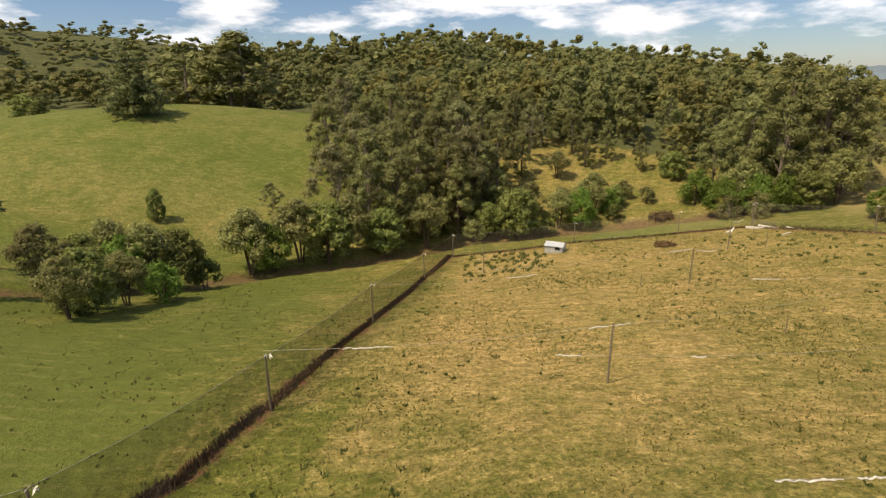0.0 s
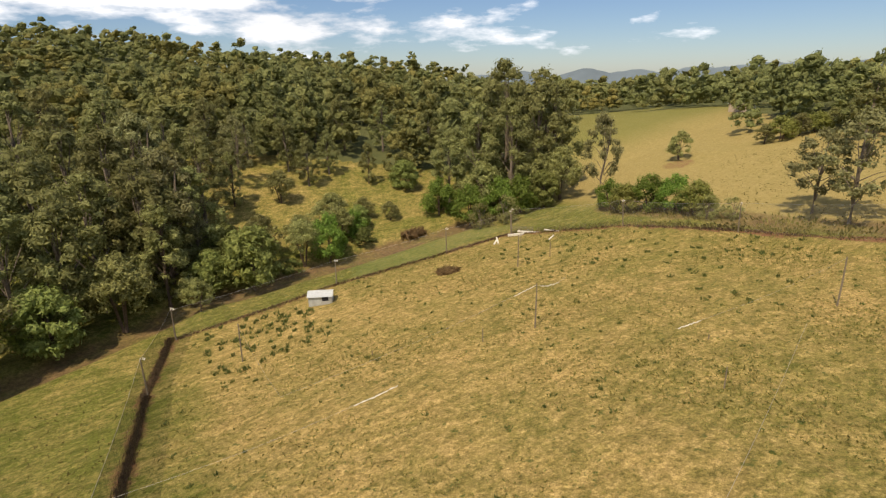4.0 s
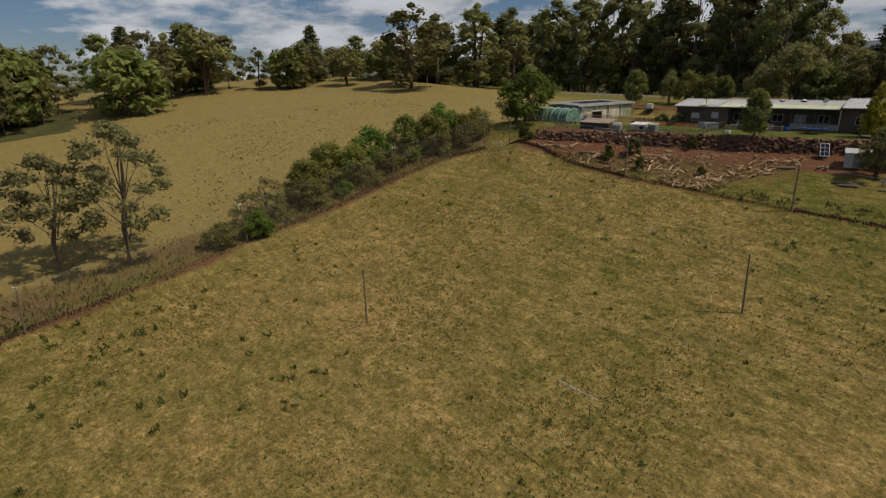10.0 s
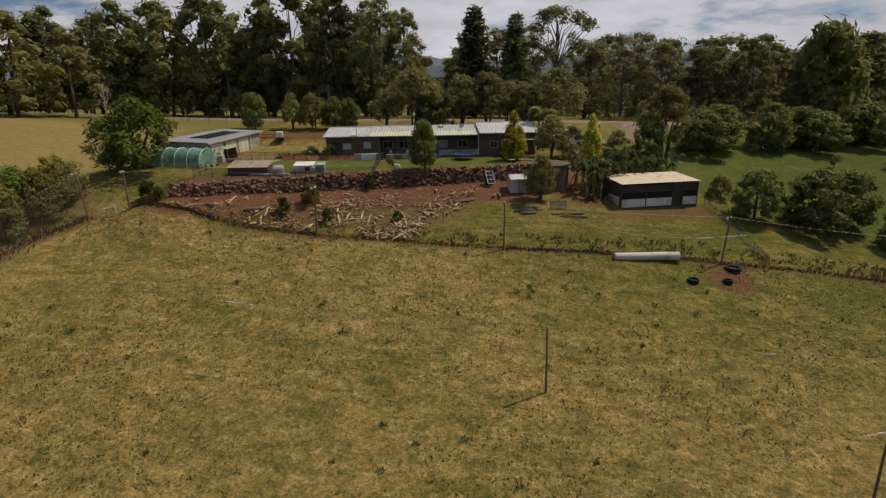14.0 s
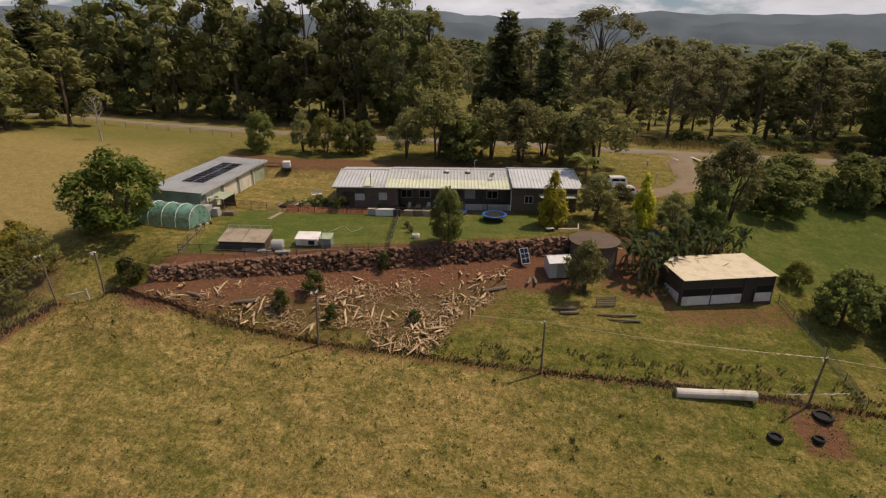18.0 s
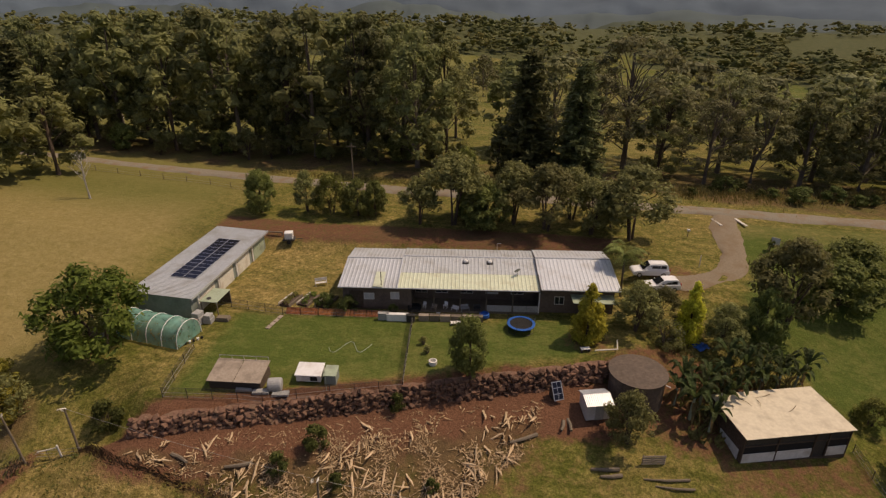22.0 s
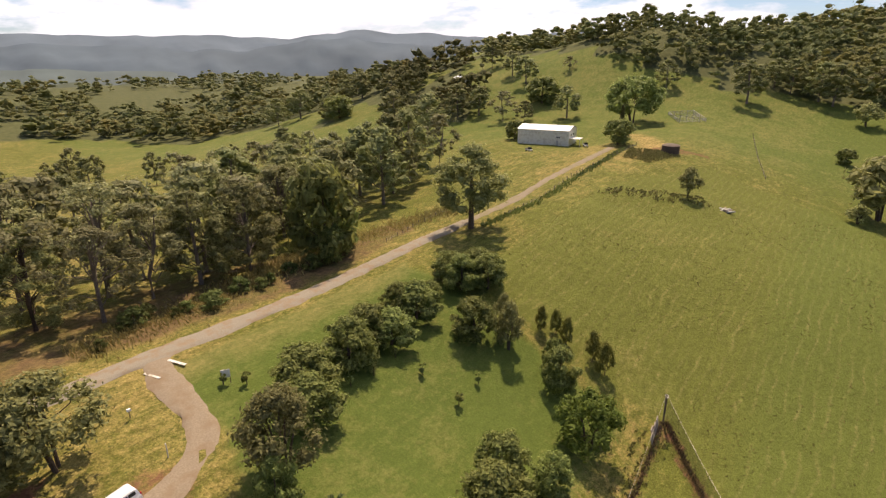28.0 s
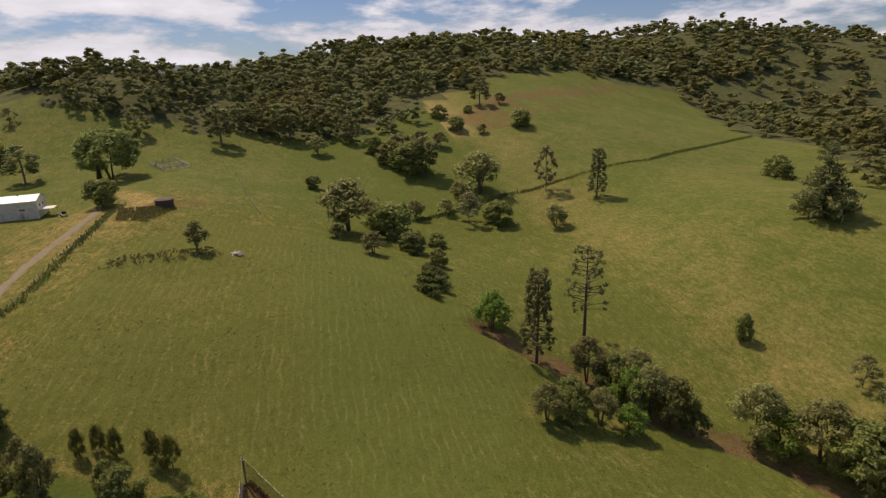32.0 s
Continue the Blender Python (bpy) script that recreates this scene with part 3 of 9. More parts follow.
def whorl_proto(key, seed, height, wide, tiers, leaves, material, label, name="conifer_tree", bare=0.05, tip=0.12, size=0.42, gap=0.0, tuft=None):
    """A conifer with branches in whorls; tuft: foliage only at the branch ends."""
    r = np.random.default_rng(seed)
    bm = bmesh.new()
    tr = 0.016 * height
    tube(bm, [(0, 0, -0.6), (0.02 * height * r.normal() * 0.3, 0, height * 0.5), (0, 0, height * 0.97)], [tr * 1.3, tr * 0.8, tr * 0.15], 8)
    cl, rd = [], []
    for i in range(tiers):
        h = bare + (0.97 - bare) * (i + 0.5) / tiers
        reach = wide * ((1 - (h - bare) / (1 - bare)) ** 0.8 * (1 - tip) + tip) * r.uniform(0.82, 1.12)
        k = 6 if tuft else 7
        for j in range(k):
            if r.random() < gap:
                continue
            a = 2 * math.pi * (j + r.random() * 0.7) / k + i
            L = reach * r.uniform(0.75, 1.1)
            z0, z1 = h * height, h * height + L * 0.08 - (0.05 if not tuft else -0.15) * L
            tube(bm, [(0, 0, z0), (L * math.cos(a), L * math.sin(a), z1)], [tr * 0.3, tr * 0.08], 4, cap=False)
            for s in ((0.9,) if tuft else (0.35, 0.6, 0.85)):
                cl.append((L * s * math.cos(a), L * s * math.sin(a), z0 + (z1 - z0) * s))
                q = tuft or L * 0.2 + 0.18
                rd.append((q, q, q * (0.8 if tuft else 0.55)))
    cl.append((0, 0, height * 0.96))
    rd.append((wide * 0.16, wide * 0.16, wide * 0.2))
    q = leaf_cloud(cl, rd, leaves, size, 2.2, flat=0.3, seed=seed, shell=0.2)
    make_tree(key, name, label, "tree", bm, M_DARKBARK, quads_mesh(key + "_crown", q, material))


def cone_proto(key, seed, height, wide, leaves, material, label, size=0.26):
    """A clipped-looking conifer with foliage to the ground."""
    r = np.random.default_rng(seed)
    cl, rd = [], []
    for i in range(46):
        h = r.random() ** 1.2
        prof = (1 - h) ** 0.75 * (0.55 + 0.45 * min(1, h * 5))
        a = i * 2.399
        cl.append((wide * prof * 0.8 * math.cos(a), wide * prof * 0.8 * math.sin(a), height * (0.05 + 0.9 * h)))
        k = wide * (0.2 + 0.2 * prof)
        rd.append((k, k, k * 1.25))
    q = leaf_cloud(cl, rd, leaves, size, 1.6, seed=seed, shell=0.5)
    bm = piped([(0, 0, -0.4), (0, 0, height * 0.5), (0, 0, height * 0.9)], [0.16, 0.1, 0.03], 7)
    make_tree(key, "golden_conifer", label, "conifer", bm, M_DARKBARK, quads_mesh(key + "_crown", q, material))


def build_protos():
    gum_proto("gum1", 1, 20, 5.4, 66, 84, M_GUM, low=0.12, clump=1.2, fine=1)
    gum_proto("gum2", 2, 22, 6.0, 72, 84, M_GUM, low=0.12, clump=1.28, fine=1)
    gum_proto("gum3", 3, 18, 5.6, 58, 58, M_GUMPALE, low=0.26, clump=1.0, size=0.4, core=0.55, fine=1, every=4, label="pale open-crowned gum tree with a slender trunk")
    gum_proto("gum4", 4, 17, 6.2, 52, 58, M_GUMPALE, low=0.26, clump=0.9, size=0.36, core=0.4, fine=1, every=2, label="thin-leaved gum tree with spreading bare limbs")
    gum_proto("oak1", 5, 21, 4.6, 70, 84, M_OLIVE, low=0.05, size=0.36, clump=1.1, fine=1, bark=M_DARKBARK, label="tall dark she-oak with drooping grey-green foliage")
    gum_proto("oak2", 6, 23, 4.4, 72, 84, M_PINE, low=0.05, size=0.36, clump=1.15, fine=1, bark=M_DARKBARK, label="tall dark pine-like tree beside the lane")
    round_proto("dark1", 11, 7, 4.2, 62, 62, M_DARK, "dense dark-green rounded tree branching to the ground", size=0.34, clump=0.2, fine=1)
    round_proto("dark2", 12, 8, 4.6, 66, 62, M_DARK, "dense dark evergreen tree with a rounded crown", size=0.36, clump=0.19, fine=1)
    round_proto("shrub1", 13, 5, 3.2, 40, 66, M_SHRUB, "light-green bushy tree on the fence line", stems=3, size=0.27, core=0.5, clump=0.22, fine=1)
    round_proto("shrub2", 14, 6, 3.4, 48, 70, M_GREEN, "bright-green leafy tree on the fence line", stems=2, size=0.26, core=0.55, clump=0.21, fine=1)
    round_proto("olive1", 15, 8, 3.9, 62, 70, M_OLIVE, "grey-green wattle with many slender stems", name="wattle_tree", stems=4, low=0.18, size=0.25, core=0.55, clump=0.19, fine=1)
    round_proto("olive2", 16, 7, 3.4, 50, 74, M_OLIVE, "olive-green bottlebrush tree with a domed crown", name="wattle_tree", stems=3, low=0.12, size=0.24, core=0.55, clump=0.21, fine=1)
    round_proto("dome", 25, 19, 8.4, 90, 60, M_OLIVE, "broad dark-crowned tree with a stout bare trunk", name="shade_tree", size=0.5, low=0.14, stems=1, clump=0.17, fine=1)
    round_proto("fig", 17, 15, 12, 80, 60, M_DARK, "huge spreading fig tree with a broad dark crown", name="fig_tree", size=0.7, low=0.16, stems=3, clump=0.15, fine=1)
    round_proto("scrub", 18, 2.4, 1.8, 20, 40, M_WEED, "low scrubby green bush", name="bush", stems=3, size=0.25, core=0.55, clump=0.26, fine=1)
    round_proto("thin", 19, 5, 2.6, 26, 54, M_OLIVE, "thin half-bare shrub with pale twigs", name="bush", stems=5, size=0.22, core=0.2, clump=0.24, bark=M_BARK, fine=1)
    round_proto("sap", 20, 2.0, 0.6, 7, 30, M_DARK, "young planted fruit sapling on the lawn", name="sapling", size=0.24, core=0.5, fine=1)
    # lighter builds of the same kinds for the distant stands
    gum_proto("gum1_far", 1, 20, 5.6, 46, 24, M_GUM, low=0.2, clump=1.75, size=0.66, core=0.76, fine=1, every=6)
    gum_proto("gum2_far", 2, 22, 6.2, 48, 24, M_GUM, low=0.18, clump=1.85, size=0.68, core=0.76, fine=1, every=6)
    gum_proto("gum3_far", 3, 18, 6.0, 38, 24, M_GUMPALE, low=0.24, clump=1.5, size=0.62, core=0.64, fine=1, every=5, label="pale open-crowned gum tree with a slender trunk")
    gum_proto("oak1_far", 5, 21, 4.8, 44, 22, M_OLIVE, low=0.1, size=0.66, clump=1.55, core=0.74, fine=1, every=6, bark=M_DARKBARK, label="tall dark she-oak with drooping grey-green foliage")
    round_proto("dark1_far", 11, 7, 4.2, 40, 26, M_DARK, "dense dark-green rounded tree branching to the ground", size=0.6, clump=0.25, fine=1)
    round_proto("dark2_far", 12, 8, 4.6, 40, 26, M_DARK, "dense dark evergreen tree with a rounded crown", size=0.64, clump=0.25, fine=1)
    round_proto("olive1_far", 15, 8, 3.9, 40, 26, M_OLIVE, "grey-green wattle with many slender stems", name="wattle_tree", stems=4, low=0.16, size=0.5, core=0.6, clump=0.25, fine=1)
    whorl_proto("hoop", 21, 20, 4.2, 30, 8600, M_PINE, "dark conical hoop pine", name="hoop_pine", bare=0.04)
    whorl_proto("bunya", 22, 21, 4.4, 17, 2600, M_PINE, "bunya pine with tufted whorls of branches", name="bunya_pine", bare=0.1, tuft=0.75, tip=0.4, size=0.5)
    whorl_proto("bunya_bare", 23, 21, 5.2, 15, 900, M_PINE, "half-bare bunya pine with tufts at the branch ends", name="bunya_pine", bare=0.3, tuft=0.6, tip=0.5, gap=0.4, size=0.5)
    whorl_proto("cedar", 24, 20, 9.5, 13, 4200, M_PINE, "broad dark pine with level tiers of branches", name="pine_tree", bare=0.06, tip=0.08, size=0.7, gap=0.15)
    round_proto("yellow", 20, 4, 2.4, 34, 60, M_YELLOW, "yellow-green leafy shrub by the corner of the fence", name="bush", stems=3, size=0.24, core=0.5, clump=0.22, fine=1)
    cone_proto("gold", 31, 6.5, 1.9, 5200, M_GOLD, "bright yellow-green golden conifer")
    for p in list(PROTO.values()):
        for o in (p, *p.children_recursive):
            o.hide_render = False


USED = set()


def plant(key, x, y, height, spread=1.0, turn=None, dz=0.0, label="", group=""):
    """A tree of a kind at a place, with its height in metres and its spread relative to the kind's own shape."""
    away = math.hypot(x - 35, y - min(max(y, 25), 110))
    if away > 112 and key + "_far" in PROTO:
        key += "_far"
    src = PROTO[key]
    h0 = max(v.co.z for v in src.children[0].data.vertices) if key not in HEIGHTS else HEIGHTS[key]
    HEIGHTS[key] = h0
    s = height / h0
    t = RNG.random() * 360 if turn is None else turn
    m = pose(x, y, ground(x, y) - 0.05 + dz, 0, 0, t) @ Matrix.Diagonal((s * spread, s * spread, s, 1))
    if key not in USED:
        USED.add(key)
        ob = src
        ob.matrix_basis = m
    else:
        ob = copy_thing(src, Matrix())
        ob.matrix_basis = m
    if label:
        ob["label"] = label
    if group:
        ob["group"] = group
    return ob


HEIGHTS = dict(gum1=20, gum2=22, gum3=18, gum4=17, oak1=21, oak2=23, dark1=7, dark2=8, shrub1=5, shrub2=6, olive1=8, olive2=7, fig=15, scrub=2.4,
               thin=5, yellow=4, sap=2.0, dome=19, gum1_far=20, gum2_far=22, gum3_far=18, oak1_far=21, dark1_far=7, dark2_far=8, olive1_far=8, hoop=20, bunya=21, bunya_bare=21, cedar=20, gold=6.5)


# ---- the lie of the land: rises and hollows as x, y, radius, height over a tilted plane ----
HOME_RISES = [
    (-52, 110, 45, -7.8), (5, 145, 40, -5.8), (45, 140, 35, -1.6), (-100, 62, 45, 8.6), (-66, 20, 40, 3.8),
    (-66, -45, 40, 4.1), (100, 155, 45, -4.8), (130, 110, 40, 0.1), (45, -15, 25, 0.2), (75, -15, 25, -2.8),
    (20, -20, 22, -1.0), (-18, -12, 22, -3.0), (60, 4, 18, 2.6), (20, 2, 18, 2.2), (0, -48, 35, 3.3),
    (60, -55, 40, 4.0), (100, -65, 45, 1.0), (88, 60, 25, -3.5), (90, 10, 20, 0.5), (-36, 15, 25, -4.2),
    (14, 40, 30, 0.9), (34, 30, 30, -2.6),
]
VALLEY_RISES = [
    (-160, 100, 60, -5.9), (-117, 0, 55, 0.2), (-165, -30, 60, 11.8), (-182, -95, 60, 2.5), (-106, 205, 60, 24.9),
    (0, 200, 60, 5.4), (60, 235, 60, 9.5), (160, 60, 50, -3.2), (150, 10, 50, 2.8), (130, -40, 50, -3.6),
    (200, -40, 80, 6.9), (220, 120, 70, 14.9), (30, -100, 60, -0.7), (-60, -150, 80, 6.4), (150, -180, 90, 1.7),
    (-300, -20, 90, 1.9), (-340, 160, 90, 24.9), (-220, 180, 70, 6.9), (-380, -90, 60, 35.7),
]
FAR_RISES = [
    (20, -270, 110, 7.4), (-200, -250, 120, -8.0), (300, -350, 180, -24.6), (0, -550, 220, -12.5), (-300, -500, 200, -37.3),
    (10, 430, 150, 17.6), (-440, 560, 190, -54.4), (190, 420, 110, -1.1), (330, 330, 110, -9.6), (450, 230, 150, 39.2),
    (400, -100, 150, 7.7), (620, 100, 220, -32.0), (-290, 290, 100, 4.9), (-640, -60, 150, -16.8), (-540, 220, 170, 51.0),
    (-350, -260, 130, 33.0), (-620, -350, 180, 54.3), (0, 680, 200, 55.5), (-250, 470, 120, 26.5), (300, 640, 180, 9.5),
    (-820, 100, 220, 87.2), (-560, 850, 220, 83.8), (-720, 520, 200, 127.3),
]
RIDGE_RISES = [
    (-690, -40, 80, -40.5), (-560, 60, 90, 25.6), (-690, 250, 110, -10.4), (25, 590, 60, 4.9), (-150, 600, 110, 14.0),
    (-640, 640, 130, 7.9), (-420, -230, 70, 6.9), (290, 560, 70, 13.9), (400, 430, 80, -2.5), (150, 590, 70, -12.6),
    (-400, 880, 140, 35.6), (-700, 460, 90, -23.9),
]


def smooth(a, b, v):
    t = np.clip((v - a) / (b - a), 0, 1)
    return t * t * (3 - 2 * t)


YARD_Z = 13.0


def ground_np(x, y):
    """The height of the land."""
    z = 5.52 + 0.0593 * np.clip(x, -60, 140) - 0.1745 * np.clip(y, -25, 140)
    for cx, cy, r, h in HOME_RISES + VALLEY_RISES + FAR_RISES + RIDGE_RISES:
        z = z + h * np.exp(-((x - cx) ** 2 + (y - cy) ** 2) / (2.0 * r * r))
    # the levelled house yard behind the stone wall, with a cut bank at its back
    edge = wall_y(x)
    # east of the wall's end the yard falls away as a grass slope
    open_end = smooth(75, 83, x)
    brow, half = edge - 6.5 * open_end, 0.4 + 5.0 * open_end
    yard = smooth(24, 29, x) * (1 - smooth(88, 100, x)) * smooth(-32.5, -29.5, y) * (1 - smooth(-1.0, 1.0, (y - brow) / half))
    z = z * (1 - yard) + (YARD_Z + 0.012 * (x - 60) * (x > 60)) * yard
    # the terrace at the foot of the wall
    foot = smooth(24, 30, x) * (1 - smooth(76, 86, x)) * smooth(-0.4, 0.4, y - edge) * (1 - smooth(4.0, 9.0, y - edge))
    z = z * (1 - foot) + np.maximum(z, YARD_Z - 1.75 - 0.29 * np.clip(y - edge, 0, 9) + 0.6 * np.clip((x - 58) / 21, 0, 1)) * foot
    # the overgrown earth mound in the west paddock
    along_m = np.clip(((x + 108) * -12 + (y + 23) * 20) / 544.0, 0, 1)
    off = np.hypot(x + 108 + 12 * along_m, y + 23 - 20 * along_m)
    z = z + 1.1 * np.exp(-(off / 5.5) ** 2) * (0.55 + 0.45 * along_m)
    # the level pad under the farm shed
    pad = 1 - smooth(19, 34, np.hypot(x + 184.5, y + 78.5))
    z = z * (1 - pad) + 19.0 * pad
    return z


def wall_y(x):
    """The line of the stone retaining wall."""
    return -8.2 + 0.335 * np.clip(x - 30, -12, 60)


def ground(x, y):
    return float(ground_np(np.float64(x), np.float64(y)))


# ---- the land as one sheet ----
FIELD = [(2.3, 123), (30, 126), (54, 122), (70, 120), (83, 101), (89, 79), (91, 54), (90, 29), (86.6, 10), (81.9, 9), (76.9, 10.8), (66, 11.5), (47, 12.9), (24, 13.2), (-37, 10.7), (-15, 41.3), (-9, 64)]


def inside(poly, x, y):
    """1 inside a polygon, 0 outside, for arrays."""
    res = np.zeros_like(x, bool)
    n = len(poly)
    for i in range(n):
        (x0, y0), (x1, y1) = poly[i], poly[(i + 1) % n]
        cut = ((y0 > y) != (y1 > y)) & (x < (x1 - x0) * (y - y0) / (y1 - y0 + 1e-9) + x0)
        res ^= cut
    return res.astype(float)


def near_line(pts, x, y, width):
    """A band round a line, fading out at its width."""
    best = np.full_like(x, 1e9)
    for (x0, y0), (x1, y1) in zip(pts, pts[1:]):
        dx, dy = x1 - x0, y1 - y0
        t = np.clip(((x - x0) * dx + (y - y0) * dy) / (dx * dx + dy * dy), 0, 1)
        best = np.minimum(best, np.hypot(x - x0 - t * dx, y - y0 - t * dy))
    return 1 - smooth(width * 0.5, width, best)


def spot(cx, cy, r, x, y):
    return 1 - smooth(r * 0.55, r, np.hypot(x - cx, y - cy))


FENCE_WEST = [(-37, 10.7), (-20.5, 22.5), (-17.3, 29.0), (-14.5, 39.6), (-9.5, 67.2), (-3.8, 103), (2.3, 124)]
FENCE_NORTH = [(2.3, 123), (31, 125), (54, 121.7), (69, 119.4)]
FENCE_EAST = [(69, 119.4), (82, 101), (88, 80), (90.8, 54), (89.8, 29), (88.9, 17.3), (86.3, 10.4)]
FENCE_SOUTH = [(81.9, 8.9), (76.9, 10.7), (69.5, 11.3), (57.7, 12.2), (36.5, 12.6), (12.5, 12.8), (-12, 11.8), (-37, 10.7)]
CREEK = [(-86, 66), (-68, 84), (-52, 98), (-38, 114), (-15, 126), (8, 138), (35, 138), (60, 137), (84, 138)]
LANE = [(420, -70), (260, -64), (150, -60.5), (100, -57), (60, -52.5), (30, -51.6), (6, -51.6), (-26, -50.6), (-58, -50.2), (-72, -47.5), (-90, -45), (-117, -46), (-140, -44.5), (-165, -43)]
WOODS = [
    [(-30, 205), (10, 195), (20, 208), (60, 190), (95, 168), (130, 178), (200, 230), (330, 240), (420, 420), (330, 760), (-60, 760), (-60, 330), (-40, 260)],
    [(-50, 290), (-90, 275), (-140, 290), (-200, 325), (-257, 360), (-314, 362), (-470, 410), (-900, 600), (-900, 1000), (-60, 1000)],
    [(-420, -260), (-350, -141), (-320, -72), (-321, -49), (-302, -26), (-317, -3), (-321, 30), (-310, 50), (-337, 87), (-373, 117), (-470, 224), (-500, 293), (-480, 400), (-640, 1000), (-1100, 900), (-1100, -350), (-640, -360)],
    [(160, 60), (185, 52), (200, 75), (260, 120), (330, 190), (250, 190), (185, 122), (160, 108)],
    [(-245, -640), (-80, -670), (100, -620), (400, -480), (800, -500), (800, -1100), (-800, -1100), (-520, -420), (-300, -300), (-241, -281), (-270, -450)],
    [(-250, -158), (-228, -186), (-262, -236), (-330, -322), (-430, -350), (-420, -262), (-345, -226), (-292, -188)],
    [(220, 200), (420, 190), (620, 330), (620, 620), (430, 420), (330, 260)],
    [(190, -75), (320, -80), (520, -20), (700, -200), (500, -300), (220, -140)],
]


def axis_of(lo, hi, step, reach):
    """Grid lines: even steps in the middle, growing ones out to the horizon."""
    mid = list(np.arange(lo, hi + 0.1, step))
    out, d = [], step
    v = hi
    while v < reach:
        d *= 1.075
        v += d
        out.append(v)
    low, d = [], step
    v = lo
    while v > -reach:
        d *= 1.075
        v -= d
        low.append(v)
    return np.array(low[::-1] + mid + out)


def clearing(x, y):
    """1 in the farmed clearings of the southern valley, 0 in its woods."""
    return np.array([1.0 if b < -240 and noise.noise(Vector((a * 0.006, b * 0.011, 9.0))) > 0.08 else 0.0 for a, b in zip(x, y)])


def build_land():
    xs, ys = axis_of(-130, 200, 1.6, 4600), axis_of(-112, 215, 1.6, 4600)
    gx, gy = np.meshgrid(xs, ys)
    x, y = gx.ravel(), gy.ravel()
    z = ground_np(x, y)
    far = np.hypot(x - 20, y - 20)
    z = z * (1 - smooth(1000, 2200, far)) + -30 * smooth(1000, 2200, far)
    bumps = np.array([noise.noise(Vector((a * 0.25, b * 0.25, 0))) * 0.10 + noise.noise(Vector((a * 0.06, b * 0.06, 3))) * 0.25 if abs(a) < 210 and abs(b) < 220 else 0.0 for a, b in zip(x, y)])
    yard = inside([(28, -30), (90, -30), (90, 4), (30, -9)], x, y)
    z = z + bumps * (1 - 0.85 * yard)
    z = z - 1.2 * near_line(CREEK, x, y, 5.0)
    nx, ny = len(xs), len(ys)
    idx = np.arange(nx * ny).reshape(ny, nx)
    quads = np.stack([idx[:-1, :-1], idx[:-1, 1:], idx[1:, 1:], idx[1:, :-1]], -1).reshape(-1, 4)
    me = bpy.data.meshes.new("ground")
    me.vertices.add(len(x))
    me.vertices.foreach_set("co", np.stack([x, y, z], 1).astype(np.float32).ravel())
    me.loops.add(quads.size)
    me.loops.foreach_set("vertex_index", quads.astype(np.int32).ravel())
    me.polygons.add(len(quads))
    me.polygons.foreach_set("loop_start", np.arange(0, quads.size, 4, dtype=np.int32))
    me.polygons.foreach_set("use_smooth", np.ones(len(quads), bool))
    me.update(calc_edges=True)
    # zones
    field = inside(FIELD, x, y)
    dry = np.full_like(x, 0.2)
    dry -= 0.2 * smooth(-12, -32, x) * smooth(5, 20, y) + 0.12 * smooth(-35, -60, x) * smooth(20, 5, y)
    dry = np.where(field > 0, 0.56 + 0.16 * smooth(48, 22, x) * smooth(36, 52, y), dry)
    dry -= field * 0.35 * near_line(FENCE_WEST, x, y, 9)
    dry -= field * 0.5 * smooth(40, 16, y) * smooth(48, 8, x)
    east = smooth(90, 100, x) * smooth(-45, -30, y) * smooth(170, 140, y)
    dry = dry * (1 - east) + 0.62 * east
    # the dry cutting on the far western slope
    cut = inside([(-373, 117), (-300, 120), (-313, 151), (-358, 227), (-466, 374), (-478, 293), (-421, 205)], x, y)
    dry = np.where(cut > 0, 0.75, dry)
    tank_bank = near_line([(-150, -33), (-162, -31), (-178, -31), (-196, -44)], x, y, 6)
    dry = dry * (1 - tank_bank) + 0.6 * tank_bank
    lush = np.zeros_like(x)
    lawn = inside([(-44, -46), (8, -48), (10, -30), (16, -18), (8, -8), (-10, 5), (-34, 6)], x, y)
    dry = np.where(lawn > 0, 0.0, dry)
    lush = np.maximum(lush, lawn)
    front = inside([(36, -15), (76, -12), (76, 4), (54, -2), (33, -9)], x, y)
    dry = np.where(front > 0, 0.02, dry)
    lush = np.maximum(lush, front)
    bank = inside([(-34, 6), (8, -6), (24, -4), (40, -1), (46, 12), (24, 13), (-37, 10.6)], x, y)
    dry = np.where((bank > 0) & (field < 1), 0.16, dry)
    back = inside([(58, -34), (80, -34), (80, -12), (66, -12), (64, -26)], x, y)
    dry = np.where(back > 0, 0.5, dry)
    verge = near_line(LANE, x, y, 12)
    dry = dry * (1 - verge) + 0.28 * verge
    hill = smooth(115, 150, y) * smooth(0, -40, x)
    dry = dry * (1 - hill) + 0.07 * hill + 0.25 * hill * smooth(175, 130, y)
    slope = inside([(18, 150), (70, 150), (85, 172), (40, 205), (20, 190)], x, y)
    dry = np.where(slope > 0, 0.36, dry)
    lush = np.maximum(lush, inside([(35, 125), (75, 124), (70, 134), (38, 134)], x, y))
    lush = np.maximum(lush, 0.8 * smooth(-150, -220, x) * (1 - tank_bank))
    lush = np.maximum(lush, np.maximum(0.7 * hill, 0.45 * smooth(-14, -30, x) * smooth(15, 26, y)) * (1 - field))
    soil = 0.8 * near_line([(76, 8.5), (66, 5.6), (52, 1.6), (42, -1.8), (34, -3)], x, y, 5.0)
    soil = np.maximum(soil, 0.5 * near_line([(-330, 140), (-365, 175), (-420, 260), (-470, 340)], x, y, 22))
